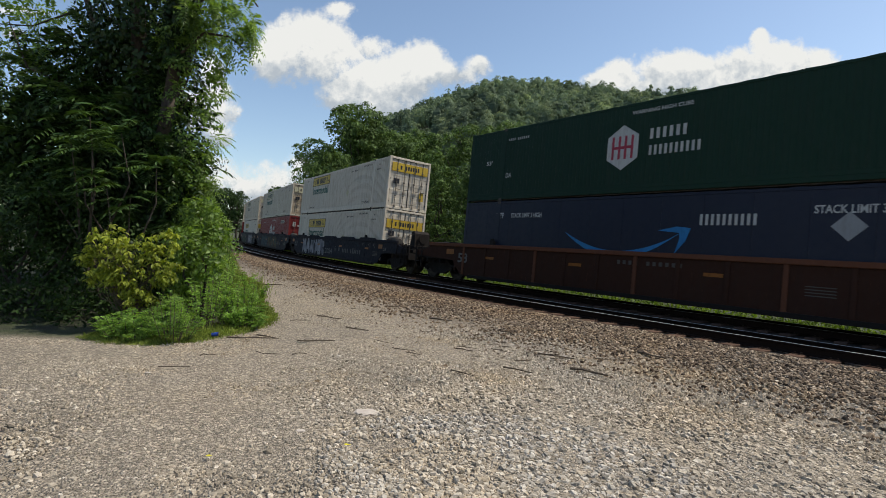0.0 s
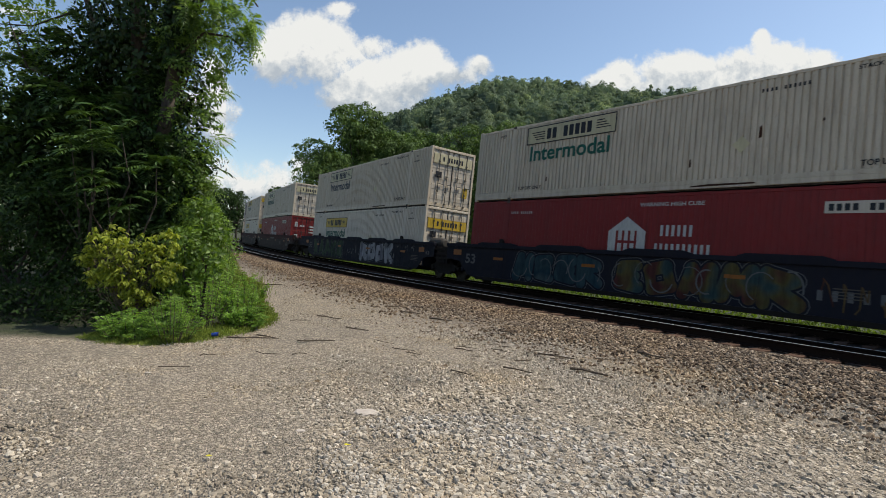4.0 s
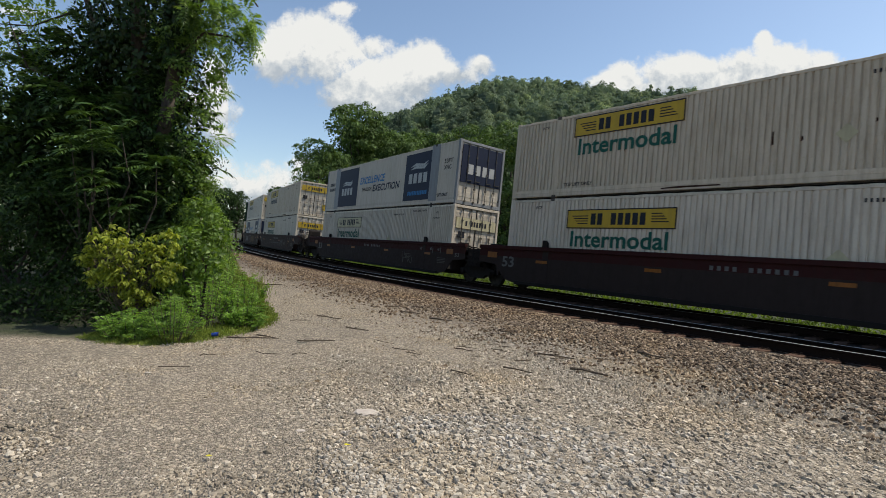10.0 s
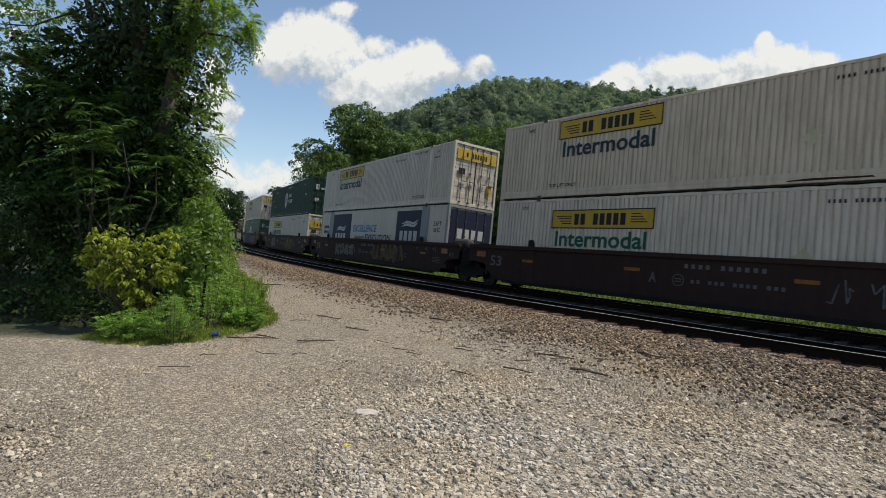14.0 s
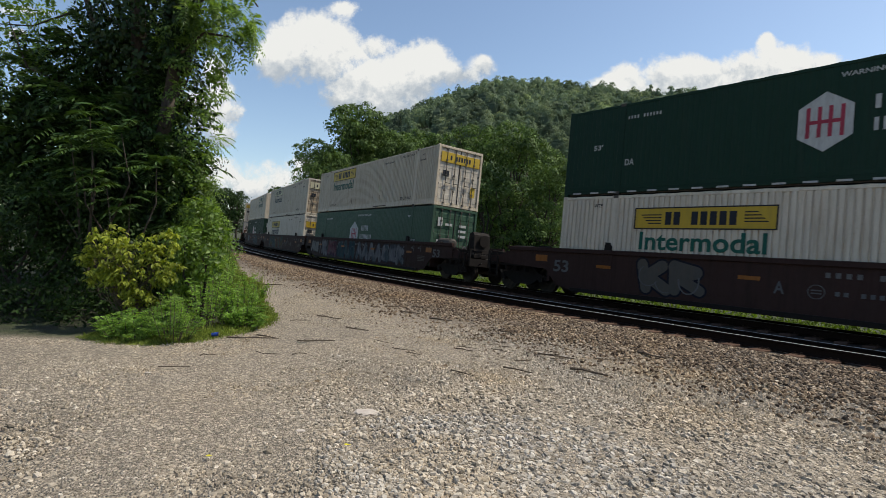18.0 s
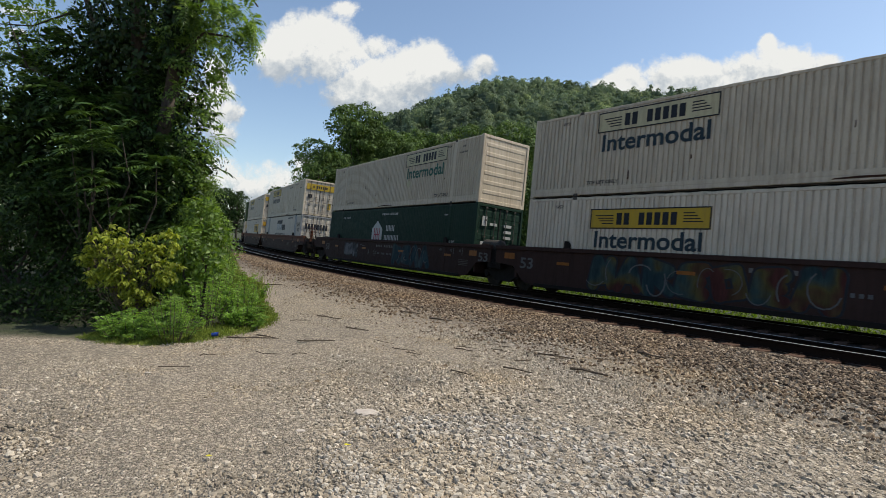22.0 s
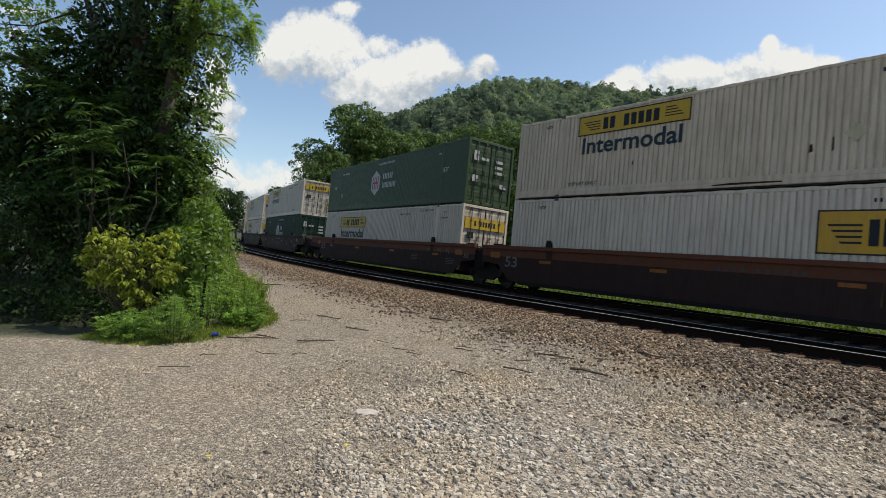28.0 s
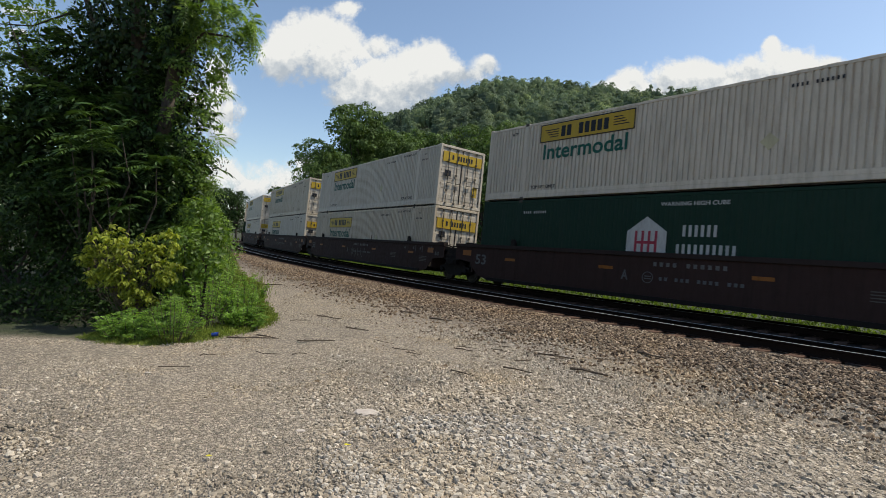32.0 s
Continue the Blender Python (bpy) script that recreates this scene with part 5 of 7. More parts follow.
    for i, (kind, x0, x1, z0, z1, col) in enumerate(spec.get("paint_marks", ())):
        if kind == "lumps":
            k = spec["seed"] + i
            if spec.get("halo"):
                part("spray_outline", scrawl(k, x0, x1, z0, z1, y, 0.075), spec["halo"], c)
            part("spray_outline", scrawl(k, x0, x1, z0, z1, y - 0.003, 0.055), spec.get("outline", "carblue"), c)
            part("spray_paint", scrawl(k, x0, x1, z0, z1, y - 0.006), col, c, "sprayed swollen lettering shapes")
            part("spray_outline", arcs(k, x0, x1, z0 + 0.1, z1 - 0.1, y - 0.009), "ink_line", c)
        else:
            part("spray_paint", strokes(spec["seed"] + i, x0, x1, z0, z1, y, int((x1 - x0) * 3), 0.03), col, c, "sprayed scribble")
    if spec.get("year"):
        part("spray_paint", word("2024", -0.7, 0.75, 0.50, 0.86, y - 0.002), "ink_line", c, "sprayed thin white figures")
    return c, wheels


# ---- the train ----
HUNT = dict(livery="hunt", paint="white", plate="yellow", word="teal")
BOX = "53-foot container stacked on the train, "


def hunt(**k):
    return dict(HUNT, **dict(dict(label="white corrugated " + BOX + "yellow sign"), **k))


def hub(paint, **k):
    names = {"hubgreen": "dark green", "olive": "olive green", "midgreen": "faded green", "red": "dull red"}
    return dict(dict(livery="hub", paint=paint, wall="shallow", label=names[paint] + " " + BOX + "white mark"), **k)


EXCEL = dict(livery="excel", paint="clean", trim="steelgrey", wall="flat", doorpaint="clean", label="smooth white " + BOX + "two dark blue panels")
FIRST = dict(livery="first", paint="clean", trim="steelgrey", wall="flat", label="smooth white " + BOX + "black lettering")
SMILE = dict(livery="smile", paint="navy", wall="flat", label="navy blue " + BOX + "light blue curved arrow")

UNITS = [
    (8.0, hub("hubgreen"), SMILE, "ribbed"),
    (-15.3, hunt(word="teal"), hunt(), "blue1"),
    (-35.06, hunt(plate="oldsign", paint="worn", word="teal", doorpaint="doorrust"), hub("red"), "blue2"),
    (-54.72, hunt(plate="oldsign", word="slate", paint="cream"), hunt(), "blue3"),
    (-77.8, hunt(plate="oldsign", paint="cream"), hub("red"), "black1"),
    (-97.39, hunt(paint="cream"), hunt(), "black2"),
    (-117.0, EXCEL, hunt(plate="oldsign"), "black3"),
    (-140.5, hunt(word="slate", paint="cream"), hunt(), "brown1"),
    (-159.85, hunt(word="slate", paint="white"), EXCEL, "brown2"),
    (-179.35, hub("hubgreen", dashes=True), hunt(), "brown3"),
    (-203.1, hunt(paint="cream"), hub("midgreen"), "tag1"),
    (-222.47, hunt(paint="worn", word="slate", plate="oldsign", doorpaint="doorrust"), hunt(word="slate"), "tag2"),
    (-241.45, hunt(plate="oldsign", paint="cream", end="plain"), hub("hubgreen"), "tag3"),
    (-265.0, hunt(paint="cream", word="slate"), FIRST, "rust1"),
    (-284.75, hunt(word="slate", paint="cream"), hunt(sign="black"), "rust2"),
    (-303.9, hub("olive"), hunt(word="slate"), "rust3"),
    (-326.9, hunt(), hub("hubgreen"), "dark1"),
    (-346.45, hunt(), hunt(paint="cream"), "dark2"),
    (-365.7, hunt(paint="cream"), hunt(), "dark3"),
    (-388.2, hunt(), hunt(), "brown1"),
    (-407.8, hunt(paint="cream"), hub("hubgreen"), "brown2"),
]

CARS = {
    "ribbed": dict(numcol="rod", paint="carrust", chord="chordrust", ribs=True, label="rusty brown well car with ribbed sides on the rails"),
    "rust": dict(numcol="casting", paint="carbrown", chord="chordrust", band="chordrust", wheel=True, label="dark brown well car with a rusty top rail on the line"),
    "blue": dict(paint="carblue", chord="carblue", numcol="ink_line", ink="ink_line", outline="carblue", halo="ink_line", wide=True, pads=True, stand=True, letter="B", label="blue-black well car with sprayed sides on the rails"),
    "black": dict(paint="carblack", chord="chordred", band="chordred", label="black well car with orange reflectors on the rails"),
    "brown": dict(stand=True, ink="ink_line", paint="carbrown", chord="carbrown", label="dark brown well car with worn sides on the rails"),
    "tag": dict(stand=True, bold=True, ink="ink_line", paint="carbrown", chord="carbrown", outline="ink", label="dark red-brown well car with sprayed sides on the rails"),
    "dark": dict(posts=True, ink="ink_line", paint="carbrown", chord="carblack", label="dark brown well car with white stencils on the rails"),
}
MARKS = {
    "blue1": [("lumps", -6.2, -0.9, 0.30, 1.46, "ink_white"), ("scribble", -0.8, 0.2, 1.05, 1.4, "ink_blue"), ("scribble", 4.5, 5.3, 1.1, 1.42, "ink_blue")],
    "blue2": [("lumps", -5.4, -1.6, 0.32, 1.42, "ink_blue"), ("lumps", -1.2, 3.8, 0.32, 1.44, "ink_mixed"), ("scribble", 4.0, 5.4, 0.4, 1.2, "ink_gold")],
    "blue3": [("lumps", -7.1, -1.5, 0.26, 1.48, "ink_green"), ("scribble", -0.9, 0.2, 0.5, 1.0, "ink_grey"), ("lumps", 1.2, 5.4, 0.32, 1.44, "ink_white"), ("scribble", 0.4, 1.1, 0.6, 1.3, "ink_grey")],
    "black2": [("scribble", 4.6, 5.8, 0.35, 1.0, "ink_grey")], "black3": [("scribble", 3.9, 5.1, 0.5, 1.1, "rod")],
    "brown1": [("scribble", 2.6, 4.0, 0.55, 1.2, "ink_grey"), ("scribble", 5.2, 6.4, 0.5, 1.2, "ink_gold")], "brown2": [("lumps", -4.6, -1.6, 0.5, 1.3, "rod"), ("lumps", 1.0, 4.6, 0.4, 1.4, "ink_gold")],
    "brown3": [("lumps", -5.1, -3.2, 0.4, 1.38, "rod"), ("lumps", 1.1, 4.4, 0.35, 1.42, "ink_gold")],
    "tag1": [("lumps", -8.2, -6.6, 0.5, 1.3, "dim"), ("lumps", -6.3, -4.9, 0.34, 1.44, "ink_grey"), ("lumps", -4.8, -3.2, 0.32, 1.46, "ink_pink"), ("lumps", -3.1, -0.3, 0.32, 1.46, "ink_blue"), ("lumps", 0.0, 6.0, 0.36, 1.38, "ink_grey")],
    "tag2": [("lumps", -5.2, 1.3, 0.30, 1.44, "ink_mixed"), ("scribble", 2.2, 3.4, 0.55, 1.4, "ink_grey")],
    "tag3": [("lumps", -5.0, -3.0, 0.55, 1.36, "ink_grey"), ("scribble", -2.8, -2.2, 1.1, 1.35, "ink_grey"), ("lumps", 1.4, 5.0, 0.35, 1.44, "ink_blue")],
    "rust2": [("scribble", 2.6, 3.8, 0.6, 1.3, "ink_gold")], "dark2": [("scribble", -1.0, 1.0, 0.5, 1.1, "rod")],
}
ENDS = {"1": ("coupler", "joint"), "2": ("joint", "joint"), "3": ("joint", "coupler")}
TRAIN = []


def make_up_train():
    for k, (offset, upper, lower, car) in enumerate(UNITS):
        kind = car.rstrip("123")
        front, rear = ENDS.get(car[len(kind):], ("coupler", "coupler"))
        body, wheels = well_car(dict(CARS[kind], front=front, rear=rear, seed=40 + 11 * k, year=car == "blue1", paint_marks=MARKS.get(car, ())))
        low = container(dict(lower, level=0, seed=2 * k))
        high = container(dict(upper, level=1, seed=2 * k + 1))
        TRAIN.append((offset, body, wheels, low, high))


make_up_train()


def run(t):
    """Metres that the train has gone; it slows a little."""
    return 10.95 * t - 0.014 * t * t


def seat(s, z):
    """The pose of a rigid car or box whose middle stands s metres along the line, z over the rails."""
    s = max(-425.0, min(425.0, s))
    a, b = along(s - 8.0), along(s + 8.0)
    th = math.atan2(b[1] - a[1], b[0] - a[0])
    mid = Vector(((a[0] + b[0]) / 2, (a[1] + b[1]) / 2, RAIL_Z))
    return Matrix.Translation(mid) @ Matrix.Rotation(th, 4, "Z") @ Matrix.Rotation(-CANT, 4, "X") @ Matrix.Translation((0, 0, z))


# ---- loose stone ----
RNG = np.random.default_rng(7)


def ico():
    bm = bmesh.new()
    bmesh.ops.create_icosphere(bm, subdivisions=1, radius=1)
    v = np.array([q.co[:] for q in bm.verts])
    f = np.array([[w.index for w in q.verts] for q in bm.faces])
    bm.free()
    return v, f


# a crushed chip with a flat broken top, and a plain peak for those far off; neither needs the bedded underside
CHIP = (np.array([(math.cos(a), math.sin(a), -0.45) for a in (0.1, 1.7, 3.2, 4.8)] + [(0.68 * math.cos(a), 0.68 * math.sin(a), 0.75) for a in (0.6, 2.2, 3.9, 5.4)]),
        np.array([(0, 1, 4), (1, 5, 4), (1, 2, 5), (2, 6, 5), (2, 3, 6), (3, 7, 6), (3, 0, 7), (0, 4, 7), (4, 5, 6), (4, 6, 7)]))
PYRAMID = (np.array([(1, 0, -0.4), (0, 1, -0.4), (-1, 0, -0.4), (0, -1, -0.4), (0.25, 0.1, 0.85)]), np.array([(0, 1, 4), (1, 2, 4), (2, 3, 4), (3, 0, 4)]))


def stones(name, x, y, size, material, shape, sink, label):
    """Many angular stones in one mesh, each turned, flattened and half bedded."""
    tv, tf = shape
    n, k = len(x), len(tv)
    v = tv[None] * RNG.uniform(0.72, 1.25, (n, k, 1))
    v = v * np.stack([RNG.uniform(0.8, 1.35, n), RNG.uniform(0.6, 1.0, n), RNG.uniform(0.5, 0.85, n)], 1)[:, None]
    tilt = RNG.normal(0, 0.3, n)
    c, s = np.cos(tilt)[:, None], np.sin(tilt)[:, None]
    v = np.stack([v[..., 0] * c + v[..., 2] * s, v[..., 1], -v[..., 0] * s + v[..., 2] * c], -1)
    a = RNG.uniform(0, 2 * math.pi, n)
    c, s = np.cos(a)[:, None], np.sin(a)[:, None]
    v = np.stack([v[..., 0] * c - v[..., 1] * s, v[..., 0] * s + v[..., 1] * c, v[..., 2]], -1) * (size / 2)[:, None, None]
    z = ground_z(x, y) + size * sink
    v += np.stack([x, y, z], 1)[:, None]
    f = (tf[None] + (np.arange(n) * k)[:, None, None]).reshape(-1, 3)
    return tagged(new(name, raw(name, v.reshape(-1, 3), f, material, False)), label, "gravel", kind="stuff")


def scatter_stones():
    def fan(n, r0, r1, power):
        r = r0 * (r1 / r0) ** (RNG.uniform(0, 1, n) ** power)
        a = np.radians(RNG.uniform(-44, 45, n))
        return r * np.sin(a), r * np.cos(a)

    def clear(x, y):
        lat, at = nearest(x, y)
        wild = (x < -4.2) & (y > 7.6) | (lat > veg_edge(at)) & (at < 12) & (y > 7.7) & (x < -3.3)
        return lat, at, ~wild

    def sizes(n, mid):
        return mid * np.exp(RNG.normal(0, 0.38, n)).clip(0.45, 2.1)

    for count, r0, r1, scale, shape in ((70000, 2.5, 6.2, 0.86, CHIP), (105000, 5.6, 15.0, 0.92, PYRAMID), (30000, 13.0, 45.0, 1.6, PYRAMID)):
        x, y = fan(count, r0, r1, 1.0)
        lat, at, ok = clear(x, y)
        shoulder = (SPACING + 5.8 - lat) / 3.2
        ok &= (lat > SPACING + 1.6) & (RNG.uniform(0, 1, len(x)) > shoulder)
        patch = np.array([noise.noise((a * 0.7, b * 0.7, 4.0)) + 0.5 * noise.noise((a * 2.1, b * 2.1, 2.0)) for a, b in zip(x, y)])
        coarse = smooth01((x + 2.2) / 3.2 + patch * 0.4)
        grit = np.clip((0.9 - x) / 2.6, 0, 1) * smooth01((8.5 - y) / 3)
        ok &= (patch > -0.42 + 0.62 * grit) | (RNG.uniform(0, 1, len(x)) < 0.42 - 0.27 * grit)
        ok &= RNG.uniform(0, 1, len(x)) > 0.1 * coarse * (y < 6.5)
        ok &= (np.hypot((x + 0.39) / 0.23, (y - 4.16) / 0.22) > 1) & (np.hypot((x + 1.33) / 0.34, (y - 3.8) / 0.24) > RNG.uniform(0.7, 1.2, len(x)))
        x, y, coarse = x[ok], y[ok], coarse[ok]
        size = sizes(len(x), 1.0) * (0.026 + 0.017 * coarse) * scale
        blue = (np.hypot((x - 0.5) / 1.5, (y - 3.9) / 1.1) < 1) & (RNG.uniform(0, 1, len(x)) < 0.55)
        stones("gravel", x[~blue], y[~blue], size[~blue], "gravel", shape, 0.06, "loose grey and tan crushed stone")
        if blue.sum() > 50:
            stones("gravel", x[blue], y[blue], size[blue] * 1.05, "bluegravel", shape, 0.10, "fresh blue-grey crushed stone")
    # single larger stones bedded in the grit
    x, y = fan(1500, 3.0, 12.0, 1.0)
    lat, at, ok = clear(x, y)
    ok &= lat > SPACING + 2.5
    stones("gravel", x[ok], y[ok], RNG.uniform(0.04, 0.075, ok.sum()), "gravel", CHIP, -0.06, "larger pale and dark stones bedded in the grit")
    # the ballast shoulder and the cribs
    n = 50000
    s = 19 - 45 * RNG.uniform(0, 1, n) ** 1.7
    lat = SPACING + 1.36 + np.abs(RNG.normal(0, 1, n)) * np.interp(s, [-14, 6], [0.75, 1.7])
    p = np.array([along(q) for q in s])
    x, y = p[:, 0] + np.sin(p[:, 2]) * lat, p[:, 1] - np.cos(p[:, 2]) * lat
    ok = (y > 2) & (lat < SPACING + 5.5)
    stones("ballast", x[ok], y[ok], RNG.uniform(0.036, 0.088, ok.sum()), "ballast", CHIP, 0.14, "brown ballast stones beside the rails")
    # stray ballast that has rolled out over the yard
    n = 15000
    s = 19 - 36 * RNG.uniform(0, 1, n) ** 1.5
    lat = SPACING + 2.0 + np.abs(RNG.normal(0, 1.9, n))
    p = np.array([along(q) for q in s])
    x, y = p[:, 0] + np.sin(p[:, 2]) * lat, p[:, 1] - np.cos(p[:, 2]) * lat
    ok = (y > 2) & (x > -1.5)
    stones("ballast", x[ok], y[ok], RNG.uniform(0.035, 0.08, ok.sum()), "ballast", PYRAMID, 0.14, "brown ballast stones strewn over the gravel")
    n = 9000
    s = 18 - 40 * RNG.uniform(0, 1, n) ** 1.5
    lat = RNG.uniform(-1.8, SPACING + 1.3, n)
    p = np.array([along(q) for q in s])
    x, y = p[:, 0] + np.sin(p[:, 2]) * lat, p[:, 1] - np.cos(p[:, 2]) * lat
    stones("ballast", x, y, RNG.uniform(0.04, 0.09, n), "bed_shade", PYRAMID, -0.05, "brown ballast stones between the ties, darkened for the train's shadow")


scatter_stones()


# ---- plants ----
def unit(v):
    return v / np.maximum(np.linalg.norm(v, axis=-1, keepdims=True), 1e-9)


def blades(base, way, normal, length, width, cup=0.12, at=0.45):
    """Leaves as kites: base, two flanks, tip."""
    way, normal = unit(way), unit(normal)
    side = unit(np.cross(way, normal))
    normal = np.cross(side, way)
    L, W = length[:, None], width[:, None]
    mid = base + way * L * at - normal * L * cup * 0.4
    v = np.stack([base, mid + side * W / 2 + normal * L * cup * 0.3, base + way * L - normal * L * cup, mid - side * W / 2 + normal * L * cup * 0.3], 1)
    return v.reshape(-1, 3)


def leaf_mesh(name, chunks, material):
    v = np.concatenate(chunks)
    return raw(name, v, np.arange(len(v)).reshape(-1, 4), material)


def shell(rng, blobs, n, inner=0.55):
    """Points near the skin of lumpy ellipsoids: (x, y, z, rx, ry, rz) each. Returns points and outward ways."""
    blobs = np.array(blobs, float)
    w = (blobs[:, 3] * blobs[:, 4] + blobs[:, 4] * blobs[:, 5] + blobs[:, 3] * blobs[:, 5])
    k = rng.choice(len(blobs), n, p=w / w.sum())
    d = unit(rng.normal(size=(n, 3)))
    r = inner + (1.05 - inner) * rng.uniform(0, 1, n) ** 0.5
    lump = 1 + 0.16 * np.sin(d[:, 0] * 5 + k * 1.7) * np.sin(d[:, 1] * 6 + k) + 0.10 * np.sin(d[:, 2] * 9 + k * 2.3)
    p = blobs[k, :3] + d * blobs[k, 3:6] * (r * lump)[:, None]
    return p, d


def foliage(rng, blobs, n, size, slim=0.6, inner=0.55, droop=0.4):
    p, d = shell(rng, blobs, n, inner)
    way = unit(d * 0.5 + rng.normal(0, 0.7, (n, 3)) + np.array([0, 0, -droop]))
    nor = unit(d * 0.6 + rng.normal(0, 0.5, (n, 3)) + np.array([0, 0, 0.7]))
    L = size * rng.uniform(0.6, 1.35, n)
    return blades(p, way, nor, L, L * slim)


def clumps(rng, blobs, n, size, inner=0.5):
    """Small sprays of leaves spread through larger lumps, with gaps between them."""
    p, d = shell(rng, blobs, n, inner)
    r = size * rng.uniform(0.6, 1.4, n)
    return [(*a, q, q, q * 0.7) for a, q in zip(p, r)]


def fronds(rng, base, way, length, pairs=9, leaf=0.11, slim=0.3):
    """Feather-shaped compound leaves: a drooping rib with leaflets in pairs."""
    n = len(base)
    out = []
    way = unit(way)
    side = unit(np.cross(way, np.array([0, 0, 1.0])) + 1e-6)
    up = np.cross(side, way)
    for i in range(pairs):
        u = (i + 1.2) / (pairs + 0.5)
        p = base + way * (length * u)[:, None] - np.array([0, 0, 1.0]) * (length * 0.45 * u * u)[:, None]
        tang = unit(way - np.array([0, 0, 1.0]) * 0.9 * u)
        for sd in (-1, 1):
            w = unit(side * sd + tang * 0.45 + rng.normal(0, 0.12, (n, 3)) + np.array([0, 0, -0.25]))
            L = leaf * (1.1 - 0.5 * abs(u - 0.4)) * rng.uniform(0.85, 1.2, n)
            out.append(blades(p, w, up + rng.normal(0, 0.15, (n, 3)), L, L * slim, 0.1, 0.35))
    p = base + way * length[:, None] - np.array([0, 0, 1.0]) * (length * 0.45)[:, None]
    out.append(blades(p, way - np.array([0, 0, 0.9]), up, np.full(n, leaf), np.full(n, leaf * slim)))
    return np.concatenate(out)


def limbs(b, rng, root, tips, r, bend_amt=0.12):
    for tip in tips:
        a, c = Vector(root), Vector(tip)
        m1 = a.lerp(c, 0.35) + Vector(rng.normal(0, bend_amt, 3)) * (c - a).length * 0.4 + Vector((0, 0, 0.08)) * (c - a).length
        m2 = a.lerp(c, 0.7) + Vector(rng.normal(0, bend_amt, 3)) * (c - a).length * 0.3
        b.path([a, m1, m2, c], r, 7, 0.25)


def tufts(rng, blobs, count, per, radius, leaf, slim=0.6, inner=0.82, low=-0.35):
    """Domes of leaves over the skin of larger lumps: every dome catches the light as one, with shade between them."""
    c, d = shell(rng, blobs, count, inner)
    keep = d[:, 2] > low - 0.4
    c, d = c[keep], d[keep]
    m = len(c)
    r = radius * rng.uniform(0.6, 1.35, m)
    q = unit(rng.normal(size=(m, per, 3)) + d[:, None] * 0.8 + np.array([0, 0, 0.5]))
    lump = 1 + 0.22 * np.sin(q[..., 0] * 6 + r[:, None] * 40) * np.sin(q[..., 1] * 7 + r[:, None] * 25)
    p = (c[:, None] + q * np.array([1, 1, 0.8]) * (r[:, None] * lump * rng.uniform(0.72, 1.06, (m, per)))[..., None]).reshape(-1, 3)
    q = q.reshape(-1, 3)
    way = unit(np.cross(q, rng.normal(size=q.shape)) + q * 0.25 + np.array([0, 0, -0.35]))
    nor = unit(q + np.array([0, 0, 0.25]) + rng.normal(0, 0.28, q.shape))
    L = leaf * rng.uniform(0.6, 1.35, len(p))
    return blades(p, way, nor, L, L * slim)


def broad_tree(seed, height, spread, leaf, material, label, count=5200, low=0.18):
    """A tapered trunk, limbs and a crown of many leaves in uneven lumps, standing at its own origin."""
    rng = np.random.default_rng(seed)
    t = empty("tree", label, "tree", "trees beyond the line")
    blobs = []
    for i in range(15):
        u = rng.uniform(low, 1.0)
        wide = spread * (0.35 + 0.65 * math.sin(math.pi * min(1, 0.18 + 0.78 * u)))
        a = rng.uniform(0, 2 * math.pi)
        r = wide * rng.uniform(0.2, 0.75)
        q = spread * rng.uniform(0.28, 0.45)
        blobs.append((math.cos(a) * r, math.sin(a) * r, min(height * u, height - q * 0.8), q, q, q * rng.uniform(0.7, 0.95)))
    blobs.append((0, 0, height - spread * 0.35, spread * 0.38, spread * 0.38, spread * 0.35))
    b = B()
    top = Vector((rng.normal(0, 0.3), rng.normal(0, 0.3), height * 0.72))
    b.path([(0, 0, -0.3), (0.05, 0, height * 0.2), top * 0.6, top], height * 0.022, 9, 0.3)
    limbs(b, rng, (0, 0, height * 0.25), [q[:3] for q in blobs[:9]], height * 0.010)
    part("trunk", b, "bark", t, smooth=True)
    per = 84
    part("crown", leaf_mesh("crown", [foliage(rng, blobs, int(count * 0.25), leaf * 1.2, 0.7, 0.3), tufts(rng, blobs, int(count * 1.05 / per), per, spread * 0.125, leaf, 0.62)], material), None, t)
    return t


def place(thing, x, y, turn=0.0, size=1.0):
    z = float(ground_z(x, y)[0])
    return Matrix.Translation((x, y, z)) @ Matrix.Rotation(turn, 4, "Z") @ Matrix.Scale(size, 4)


